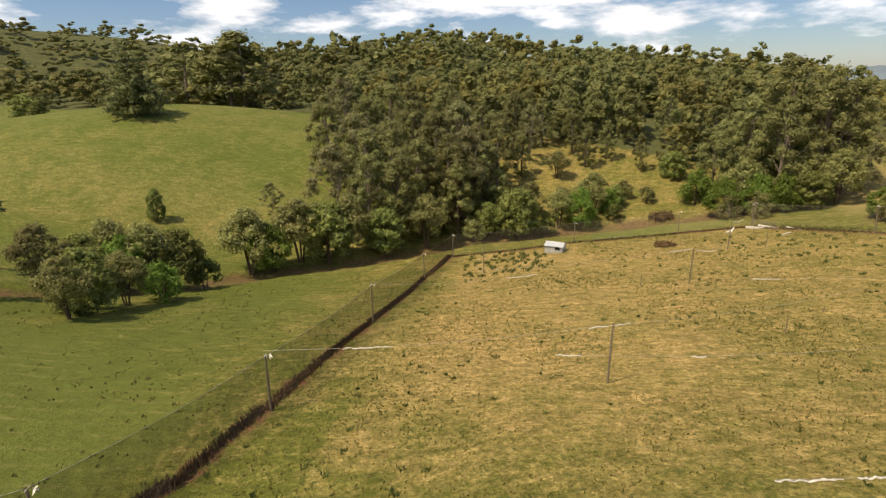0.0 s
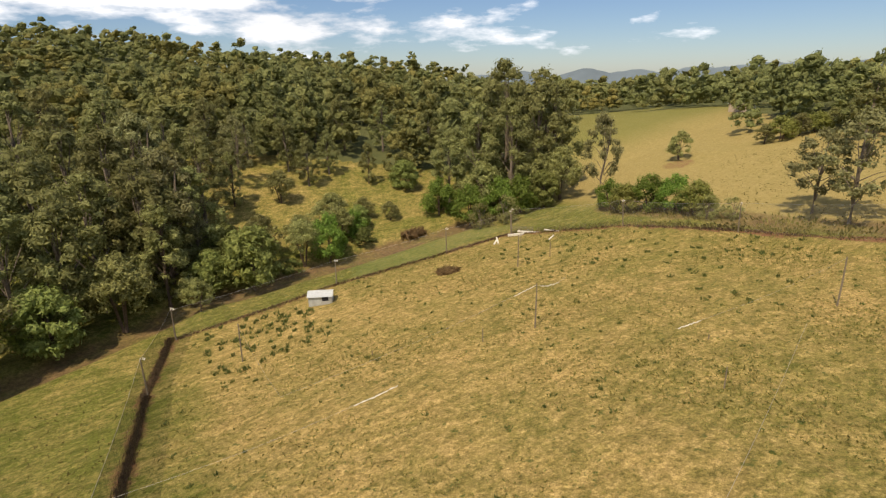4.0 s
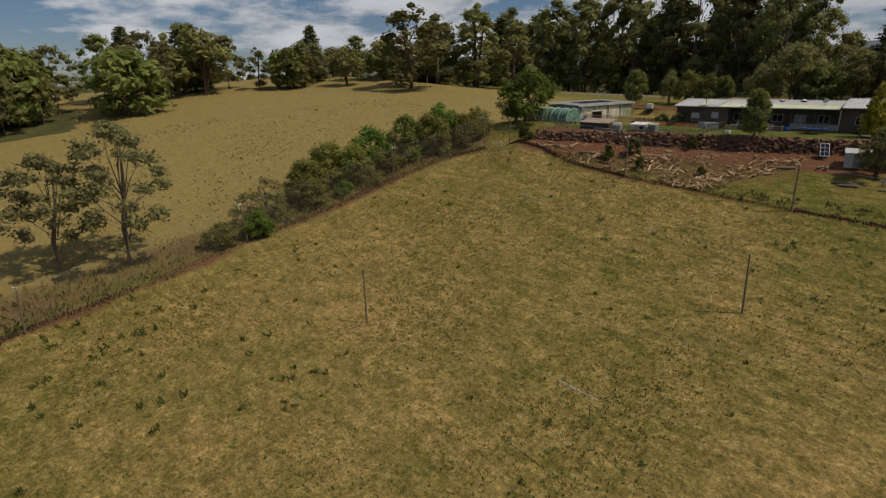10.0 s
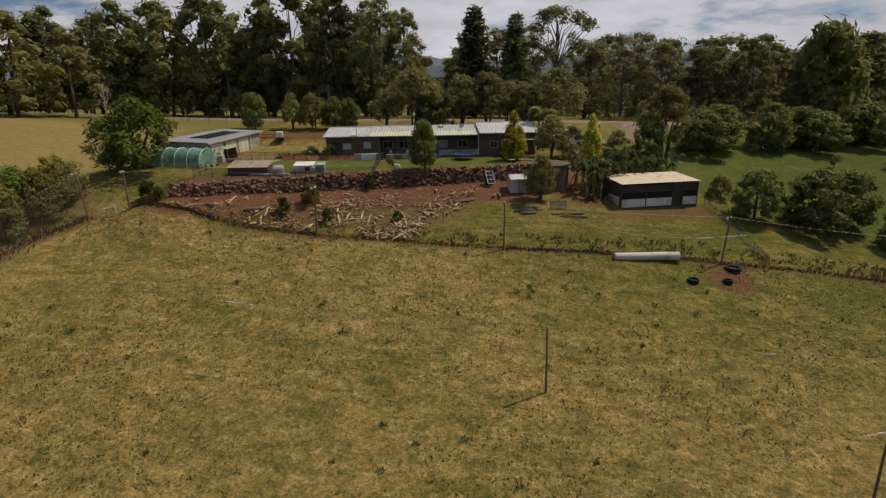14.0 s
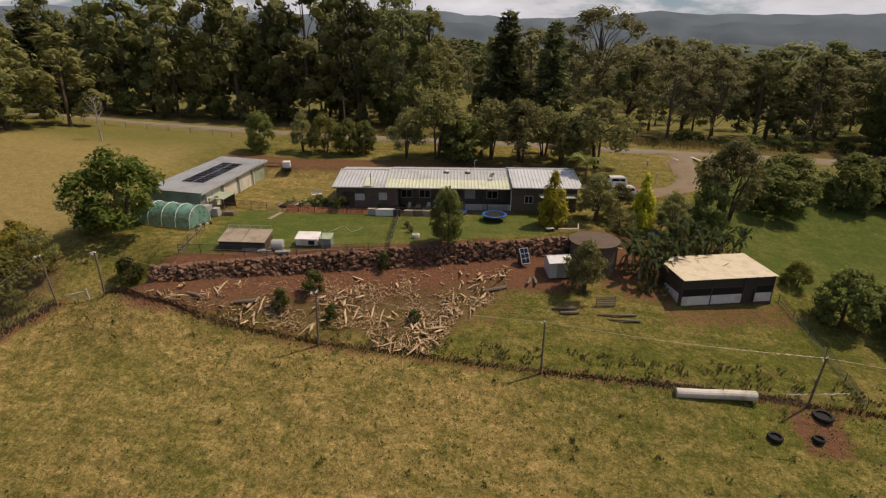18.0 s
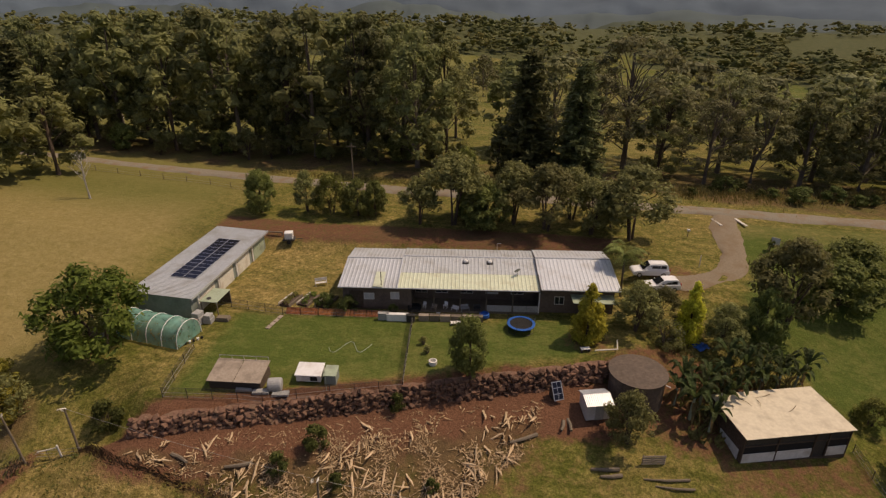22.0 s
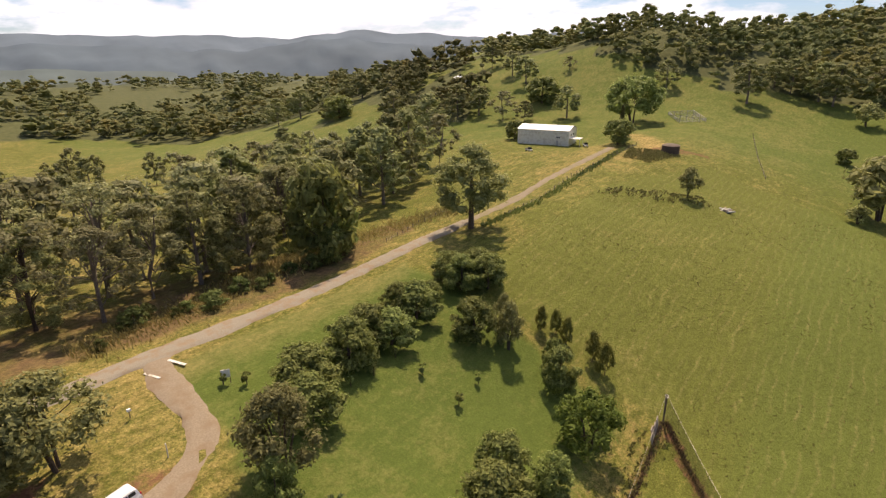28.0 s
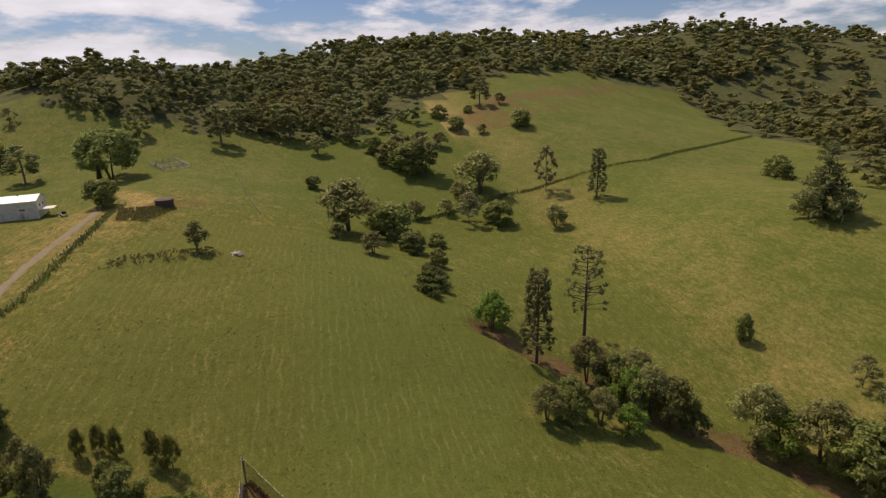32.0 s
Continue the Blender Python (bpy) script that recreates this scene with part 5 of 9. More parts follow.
def build_barn():
    ob = thing("poultry_barn", "low open-sided barn with white boards and a cream skillion roof", "barn", pose(10.3, -1.7, 8.35, 0, 0, 14.3))
    L, D, H = 10.9, 5.7, 3.1
    sheet_part("roof", L + 0.2, D + 0.5, M_BARNROOF, ob, pose(L + 0.1, 0.25, H + 0.12, 0, 0, 180) @ pose(0, 0, 0, 2.5, 0, 0), 1.8, "dusty cream flat-sheet roof with fallen twigs", 0.008)
    for x in (0.06, 2.2, 3.6, 7.4, L - 0.06):
        part("post", boxed(x - 0.06, x + 0.06, -0.12, 0.0, -0.3, H + 0.05), M_DARKBARK, ob)
    part("front_panel", boxed(3.7, L - 0.12, -0.1, -0.04, 0.1, 1.15), M_WHITEWALL, ob, "white lower boards")
    part("front_panel", boxed(0.12, 2.1, -0.1, -0.04, 0.1, 1.15), M_WHITEWALL, ob, "white lower boards")
    # black sheets close the open side; its dark interior is put into their colour
    part("mesh_front", boxed(3.7, L - 0.12, -0.14, -0.11, 1.15, 2.0), M_DARKGAP, ob, "dark gap above the boards, closed with a black sheet")
    part("mesh_front", boxed(0.12, 2.1, -0.14, -0.11, 1.15, 2.0), M_DARKGAP, ob)
    part("header", boxed(0.0, L, -0.13, -0.03, 2.0, 2.12), M_DARKBARK, ob)
    part("mesh_top", boxed(3.7, L - 0.12, -0.14, -0.11, 2.12, 2.95), M_STEELDARK, ob, "dark upper gap, closed with a dark sheet")
    part("mesh_top", boxed(0.12, 3.5, -0.14, -0.11, 2.12, 2.95), M_STEELDARK, ob)
    part("door", boxed(2.3, 3.5, -0.2, -0.14, 0.0, 2.0), M_STEELDARK, ob, "dark mesh door standing ajar").matrix_basis = pose(0, 0, 0)
    part("side_wall", boxed(L - 0.08, L, -D, -0.1, 0.0, H - 0.05), M_DARKBARK, ob)
    part("side_board", boxed(L, L + 0.05, -3.4, -0.5, 0.05, 1.4), M_WHITEWALL, ob, "leaning white board")
    part("side_wall", boxed(0, 0.08, -D, -0.1, 0.0, H - 0.05), M_WHITEWALL, ob)
    part("back_wall", boxed(0, L, -D, -D + 0.08, 0.0, H + 0.1), M_DARKBARK, ob)
    part("floor", boxed(0, L, -D, 0, -0.3, 0.06), M_DARKBARK, ob)
    for x, y, a, n in ((3.5, -3.4, 30, 1.6), (6.8, -4.6, 75, 1.1), (5.0, -5.2, 10, 1.9), (8.6, -5.0, 120, 1.4), (9.7, -4.2, 60, 0.8)):
        part("twig", piped([(0, 0, 0), (n * 0.5, 0.12, 0.04), (n, 0, 0)], [0.03, 0.025, 0.012], 5), M_DRYLEAF, ob).matrix_basis = pose(x, y, H + 0.2 - y * 0.045, 0, 0, a)


def build_big_shed():
    ob = thing("farm_shed", "large cream metal farm shed with a white gable roof", "shed", pose(-178.2, -89.0, 19.0, 0, 0, 98.0))
    L, D, H = 22.5, 13.0, 6.4
    part("wall", boxed(0, L, -0.0, D, -2.5, H), M_DOORWHITE, ob, "cream ribbed wall")
    for i in range(30):
        part("rib", boxed(i * 0.75 + 0.1, i * 0.75 + 0.18, -0.05, 0.0, -2.0, H), M_DOORWHITE, ob)
    for x in (0, L):
        g = bmesh.new()
        a = [g.verts.new(p) for p in ((x, 0, H), (x, D, H), (x, D / 2, H + 1.3))]
        g.faces.new(a if x else a[::-1])
        part("gable", g, M_DOORWHITE, ob)
    sheet_part("roof", L + 0.4, D / 2 + 0.4, M_ZINCWHITE, ob, pose(-0.2, -0.3, H - 0.02, 12.2, 0, 0), 0.8, "white ribbed roof")
    sheet_part("roof", L + 0.4, D / 2 + 0.4, M_ZINCWHITE, ob, pose(L + 0.2, D + 0.3, H - 0.02, 12.2, 0, 180), 0.8)
    for x in (17.0,):
        window_on(ob, x, -0.02, 3.2, 1.8, 0.7, face=-1)
    part("door", boxed(17.1, 18.1, -0.05, -0.0, 0, 2.1), M_CLUTTERGREY, ob)
    aw = part("awning", boxed(L, L + 4.5, 1.0, 6.5, 3.0, 3.12), M_WHITEWALL, ob, "white porch awning")
    for y in (1.2, 6.3):
        part("post", boxed(L + 4.3, L + 4.42, y - 0.06, y + 0.06, -1, 3.0), M_WHITEWALL, aw)
    for z in (3.9,):
        part("gable_window", boxed(L + 0.02, L + 0.06, 3.0, 4.2, z, z + 0.8), M_GLASSDARK, ob)
        part("gable_window", boxed(L + 0.02, L + 0.06, 7.0, 8.2, z, z + 0.8), M_GLASSDARK, ob)
    part("vent", lathe([(0.3, 0), (0.35, 0.4), (0.1, 0.6)], 10), M_STEELDARK, ob).matrix_basis = pose(16, 6.1, H + 1.3)


def build_hut():
    ob = thing("hen_hut", "small zinc corrugated hut with a gable roof in the field", "hut", pose(25.3, 118.4, ground(25.3, 118.4) - 0.1, 0, 0, -28))
    part("wall", boxed(-2.0, 2.0, -1.4, 1.4, 0, 1.9), M_ZINC2, ob)
    for i in range(14):
        part("sheet_rib", boxed(-1.95 + i * 0.29, -1.87 + i * 0.29, -1.44, -1.4, 0.05, 1.85), M_ZINC2, ob)
    # black panel on the closed wall; the dark inside of the hatch is painted
    part("opening", boxed(0.3, 1.4, -1.46, -1.44, 0.95, 1.7), M_DARKGAP, ob, "open hatch shown as a black panel")
    part("hatch_door", boxed(0.2, 1.6, -1.62, -1.56, 0.1, 0.95), M_CLUTTERGREY, ob, "grey board leaning below the hatch")
    sheet_part("roof", 4.4, 1.8, M_ZINC2, ob, pose(-2.2, -1.7, 1.78, 19, 0, 0), 0.25, "dull zinc ribbed roof")
    sheet_part("roof", 4.4, 1.8, M_ZINC2, ob, pose(2.2, 1.7, 1.78, 19, 0, 180), 0.25)
    part("ridge_cap", piped([(-2.2, 0, 2.4), (2.2, 0, 2.4)], 0.07, 6), M_ZINC2, ob)


build_house()
build_garage()
build_barn()
build_big_shed()
build_hut()


def build_far_house():
    for x, y, a, w, roofm, lab in ((208.8, 148.2, 20, 9, M_ZINC2, "far low farmhouse at the edge of the trees"), (-324, -214, 40, 22, M_ZINCWHITE, "far pale-roofed homestead among trees")):
        ob = thing("farmhouse", lab, "house", pose(x, y, ground(x, y) - 0.4, 0, 0, a))
        part("wall", boxed(-w / 2, w / 2, -4, 4, 0, 3.2), M_WHITEWALL if w > 12 else M_CAGE, ob)
        sheet_part("roof", w + 1, 5.0, roofm, ob, pose(-w / 2 - 0.5, -4.5, 3.1, 20, 0, 0), 0.9)
        sheet_part("roof", w + 1, 5.0, roofm, ob, pose(w / 2 + 0.5, 4.5, 3.1, 20, 0, 180), 0.9)
        for i in range(3):
            window_on(ob, -w / 2 + 1.2 + i * w / 3.3, 4.0, 1.0, 1.5, 1.2)
            window_on(ob, -w / 2 + 1.2 + i * w / 3.3, -4.0, 1.0, 1.5, 1.2, face=-1)


build_far_house()


# ---- the yard: loose things ----
def on(x, y, turn=0.0, dz=0.0):
    return pose(x, y, ground(x, y) + dz, 0, 0, turn)


def wire_fence(name, pts, height, spacing, label, mesh=None, post=M_STEELDARK, rail=True, pr=0.035, group=""):
    """A post and wire fence along a line: each post, each rail or wire, and a mesh panel a bay."""
    x0, y0 = pts[0]
    ob = thing(name, label, "fence", pose(x0, y0, ground(x0, y0)), group)
    inv = ob.matrix_basis.inverted()
    stops = []
    for (ax, ay), (bx, by) in zip(pts, pts[1:]):
        n = max(1, round(math.hypot(bx - ax, by - ay) / spacing))
        stops += [(ax + (bx - ax) * i / n, ay + (by - ay) * i / n) for i in range(n)]
    stops.append(pts[-1])
    tops = []
    for x, y in stops:
        z = ground(x, y)
        part("post", piped([(x, y, z - 0.3), (x, y, z + height)], pr, 6), post, ob).matrix_basis = inv
        tops.append(Vector((x, y, z)))
    for a, b in zip(tops, tops[1:]):
        if rail:
            for h in (height * 0.97, height * 0.5, 0.12):
                part("wire", piped([a + Vector((0, 0, h)), b + Vector((0, 0, h))], 0.016, 4), post if h > height * 0.9 else M_WIRE, ob).matrix_basis = inv
        if mesh:
            me = mesh_from("mesh_panel", [a + Vector((0, 0, 0.05)), b + Vector((0, 0, 0.05)), b + Vector((0, 0, height * 0.96)), a + Vector((0, 0, height * 0.96))], [(0, 1, 2, 3)], mesh)
            part("mesh_panel", me, None, ob).matrix_basis = inv
    return ob


M_MESH = netting("steel_mesh", (0.07, 0.065, 0.06), 0.26, 4.0)
wire_fence("yard_fence", [(79.6, -12.9), (70.3, -11.9)], 1.2, 2.2, "dark steel pool fence with a gate by the garage", M_MESH)
wire_fence("yard_fence", [(70.3, -11.9), (46.3, -13.9)], 1.1, 2.2, "dark post and wire fence before the house garden", M_MESH)
wire_fence("yard_fence", [(77.0, -3.5), (75.6, 4.6), (66, 3.6), (60, 1.6), (53.2, -0.6)], 1.2, 2.6, "wire fence along the top of the stone wall", M_MESH)
wire_fence("yard_fence", [(54.4, -13.1), (53.2, -0.6)], 1.3, 1.7, "dark mesh fence across the lawn", netting("dark_mesh", (0.03, 0.025, 0.02), 0.5, 4.0))
wire_fence("barn_fence", [(9.0, -2.6), (7.6, 5.6), (7.0, 12.0)], 1.1, 2.7, "low mesh fence beside the barn", netting("pale_mesh", (0.16, 0.17, 0.15), 0.35, 4.0))
wire_fence("track_fence", [(-79, -40.5), (-95, -38.5), (-120, -40), (-150, -37.5), (-172, -36)], 1.2, 3.6, "old paddock fence of split posts along the track", None, M_POST, True, 0.09)
wire_fence("paddock_fence", [(-52, -57), (-64, -58.5), (-78, -58)], 1.1, 2.5, "short run of split-post fence beyond the track", None, M_POST, True, 0.08)
wire_fence("lane_fence", [(140, -54), (100, -50.5), (86, -47)], 1.1, 5.0, "sagging wire fence along the lane", None, M_POST, True, 0.06)
wire_fence("hill_fence", [(-240, -5), (-200, 2), (-172, 8)], 1.1, 6.0, "stockyard wire fence on the hill", None, M_POST, True, 0.12)


def garden_edge():
    """The orange edging panels and the weathered planter boxes in front of the house."""
    a, b = Vector((70.0, -12.1)), Vector((58.2, -13.1))
    ob = thing("garden_edging", "faded orange edging panels along the garden bed", "edging", pose(a.x, a.y, ground(a.x, a.y)))
    for i in range(6):
        p, q = a.lerp(b, i / 6), a.lerp(b, (i + 0.96) / 6)
        m = ob.matrix_basis.inverted() @ pose(p.x, p.y, ground(p.x, p.y), 0, 0, math.degrees(math.atan2(q.y - p.y, q.x - p.x)))
        part("panel", boxed(0, (q - p).length, -0.012, 0.012, 0, 0.85), M_TERRACOTTA, ob).matrix_basis = m @ pose(0, 0, 0, -42, 0, 0)
    bx = thing("planter_box", "weathered timber planter boxes along the veranda", "planter", pose(54, -13.1, 13, 0, 0, 185))
    for i in range(6):
        part("board", boxed(0.3 + i * 1.3, 1.5 + i * 1.3, -0.3, 0.3, 0, 0.75), M_POST if i % 2 else M_CAGE, bx)
    for x, w, mt, lab, nm in ((57.9, 1.3, M_CLUTTERGREY, "grey plastic bin box against the fence", "storage_box"), (56.2, 2.6, M_WHITEPLASTIC, "white sheet leaning on the fence", "white_board"), (54.6, 1.0, M_STEELDARK, "dark grey box against the fence", "storage_box")):
        o = thing(nm, lab, "box", on(x, -12.6, 5))
        part("panel", boxed(-w / 2, w / 2, -0.25, 0.2, 0, 0.9, 0.03), mt, o)
        part("lid", boxed(-w / 2 - 0.03, w / 2 + 0.03, -0.28, 0.23, 0.9, 0.95), mt, o)


garden_edge()


def bird_cage():
    ob = thing("aviary", "long low aviary with a brown roof and wire top frames", "cage", on(69.4, 1.2, 3))
    part("wall", boxed(-2.6, 2.6, -1.4, 1.2, 0, 1.0), M_DARKBARK, ob)
    part("front_mesh", boxed(-2.5, 2.5, 1.2, 1.24, 0.2, 1.0), M_STEELDARK, ob)
    for i, x in enumerate((-2.7, 0.03)):
        part("roof_sheet", boxed(x, x + 2.67, -1.6, 1.5, 0, 0.06, 0.01), M_CAGE, ob, "brown roof sheet").matrix_basis = pose(0, 0, 1.28, -10, 0, 0)
    for i in range(5):
        x = -2.55 + i * 1.27
        part("frame_upright", piped([(x, -1.5, 1.3), (x, -1.5, 2.05)], 0.03, 5), M_ALU, ob)
        if i < 4:
            part("frame_rail", piped([(x, -1.5, 2.05), (x + 1.27, -1.5, 2.05)], 0.03, 5), M_ALU, ob)
    dr = thing("water_drum", "grey water drum lying beside the aviary", "drum", on(65.4, 1.9, 12))
    part("barrel", lathe([(0.3, 0), (0.62, 0.06), (0.66, 0.2), (0.66, 1.2), (0.62, 1.34), (0.3, 1.4)], 18), M_CLUTTERGREY, dr).matrix_basis = pose(-0.7, 0, 0.66, 0, 90, 0)
    for i, (x, y) in enumerate(((68.4, 3.2), (66.6, 3.4), (64.6, 3.4))):
        o = thing("roof_sheet", "pale sheet of iron lying by the fence", "sheet metal", on(x, y - 0.8, 8))
        part("sheet", boxed(-0.8, 0.8, -0.35, 0.35, 0.05, 0.3, 0.02), M_CLUTTERGREY, o)
    kn = thing("kennel", "white kennel with a pitched lid on the lawn", "kennel", on(62.6, -0.3, 4))
    part("body", boxed(-1.25, 1.25, -0.8, 0.8, 0.25, 1.05), M_WHITEWALL, kn)
    part("lid", boxed(-1.35, 1.35, -0.95, 0.95, 0, 0.07, 0.02), M_WHITEPLASTIC, kn).matrix_basis = pose(0, 0, 1.15, -9, 0, 0)
    # black panel; the kennel's dark inside is put into its colour
    part("hatch", boxed(-0.9, -0.2, 0.8, 0.83, 0.35, 0.85), M_DARKGAP, kn)
    for x in (-1.1, 1.1):
        part("leg", boxed(x - 0.06, x + 0.06, -0.7, 0.7, 0, 0.25), M_POST, kn)
    gc = thing("feed_bin", "grey-green feed bin beside the kennel", "bin", on(60.4, -0.3, 4))
    part("body", boxed(-0.6, 0.6, -0.7, 0.7, 0, 1.15, 0.03), M_GREYGREEN, gc)
    part("lid", boxed(-0.66, 0.66, -0.78, 0.78, 0, 0.08, 0.02), M_PALEGREEN, gc).matrix_basis = pose(0, 0, 1.2, -8, 0, 0)
    tr = thing("timber_trestle", "weathered timber trestle on the wall top", "trestle", on(55.2, 0.3, 12))
    for z in (0.35, 0.75):
        part("rail", boxed(-1.4, 1.4, -0.05, 0.05, z, z + 0.14), M_CAGE, tr)
    for x in (-1.3, 0, 1.3):
        part("leg", boxed(x - 0.06, x + 0.06, -0.06, 0.06, 0, 0.95), M_POST, tr)


bird_cage()


def greenhouse():
    ob = thing("shade_house", "hooped shade house under pale green cloth", "greenhouse", on(82.2, -5.4, -10))
    L, W, H = 8.2, 3.9, 2.5
    n = 10
    arc = [(W / 2 * math.cos(math.pi * k / n), 0.15 + H * math.sin(math.pi * k / n) ** 0.75) for k in range(n + 1)]
    for i in range(5):
        x = -L / 2 + L * i / 4
        part("hoop", piped([(x, a, b) for a, b in arc], 0.045, 6), M_WHITEPLASTIC, ob, "white pipe hoop" if i == 0 else "")
    for i in range(4):
        xs = [-L / 2 + L * (i + f / 4) / 4 for f in range(5)]
        v = [(x, a * (1 - 0.03 * math.sin(math.pi * f / 4)), b - 0.10 * math.sin(math.pi * f / 4)) for f, x in enumerate(xs) for a, b in arc]
        k = n + 1
        fs = [(f * k + j, f * k + j + 1, (f + 1) * k + j + 1, (f + 1) * k + j) for f in range(4) for j in range(n)]
        part("cloth", mesh_from("cloth", v, fs, M_SHADECLOTH, True), None, ob, "pale green shade cloth" if i == 0 else "")
    for s in (-L / 2, L / 2):
        v = [(s, a, b) for a, b in arc]
        part("end_cloth", mesh_from("end_cloth", v, [tuple(range(n + 1))], M_SHADECLOTH), None, ob)
    for z in (1.2, 2.4):
        part("purlin", piped([(-L / 2, 0, z + 0.1), (L / 2, 0, z + 0.1)], 0.03, 5), M_WHITEPLASTIC, ob)
    for i in range(7):
        o = thing("plant_pot", "small black nursery pot by the shade house", "pot", on(78.9 - i * 0.28, -3.4 - i * 0.35))
        part("pot", lathe([(0.1, 0), (0.15, 0.28), (0.12, 0.28)], 10), (M_BLACK, M_WHITEPLASTIC)[i % 2], o)
    for x, y, w, d, h, mt, lab in ((79.3, -8.6, 1.1, 1.2, 1.5, M_CLUTTERGREY, "stacked grey plastic crates"), (78.2, -8.9, 1.0, 1.0, 1.1, M_CLUTTERGREY, "grey plastic cage on pallets"), (76.8, -9.6, 1.6, 0.9, 0.5, M_POST, "low pile of old timber"), (78.9, -7.2, 0.7, 0.7, 1.3, M_CAGE, "rusted drum by the shade house"), (80.2, -6.6, 0.8, 0.8, 1.6, M_WHITEWALL, "pale upright cabinet by the garage"), (88.5, -4.6, 1.2, 2.2, 1.7, M_CLUTTERGREY, "grey rainwater cabinet behind the shade house")):
        o = thing("stored_crate", lab, "crate", on(x, y, RNG.uniform(-12, 12)))
        part("body", boxed(-w / 2, w / 2, -d / 2, d / 2, 0, h * 0.62, 0.04), mt, o)
        part("upper", boxed(-w / 2 + 0.06, w / 2 - 0.12, -d / 2 + 0.08, d / 2 - 0.04, h * 0.63, h, 0.03), mt, o)


greenhouse()


def trampoline():
    ob = thing("trampoline", "round trampoline with a blue padded rim", "trampoline", on(41.5, -12.6))
    rim = bmesh.new()
    n, R = 36, 1.62
    for a, b in ((R, R - 0.3),):
        ring = [[rim.verts.new((r * math.cos(2 * math.pi * k / n), r * math.sin(2 * math.pi * k / n), z)) for k in range(n)] for r, z in ((a, 0.78), (a + 0.02, 0.86), (b, 0.88), (b - 0.01, 0.83))]
        for p, q in zip(ring, ring[1:]):
            for k in range(n):
                rim.faces.new((p[k], p[(k + 1) % n], q[(k + 1) % n], q[k]))
    part("rim_pad", rim, M_BLUE, ob, "blue vinyl rim pad")
    part("jumping_mat", lathe([(R - 0.31, 0.81), (R - 0.31, 0.825)], n), M_BLACK, ob, "black jumping mat")
    for k in range(4):
        a = math.pi / 4 + k * math.pi / 2
        x, y = 1.5 * math.cos(a), 1.5 * math.sin(a)
        t = Vector((-math.sin(a), math.cos(a), 0)) * 0.5
        p = Vector((x, y, 0))
        part("leg", piped([p - t + Vector((0, 0, 0.78)), p - t + Vector((0, 0, 0.04)), p + t + Vector((0, 0, 0.04)), p + t + Vector((0, 0, 0.78))], 0.035, 6), M_STEELDARK, ob)
    for k in range(6):
        a = k * math.pi / 3 + 0.2
        part("net_pole", piped([(1.66 * math.cos(a), 1.66 * math.sin(a), 0.5), (1.66 * math.cos(a), 1.66 * math.sin(a), 2.3)], 0.02, 5), M_STEELDARK, ob)
    v = [(1.6 * math.cos(2 * math.pi * k / 24), 1.6 * math.sin(2 * math.pi * k / 24), z) for z in (0.9, 2.3) for k in range(24)]
    part("safety_net", mesh_from("safety_net", v, [(k, (k + 1) % 24, 24 + (k + 1) % 24, 24 + k) for k in range(24)], netting("fine_black_net", (0.02, 0.02, 0.02), 0.10, 6.0)), None, ob)


trampoline()


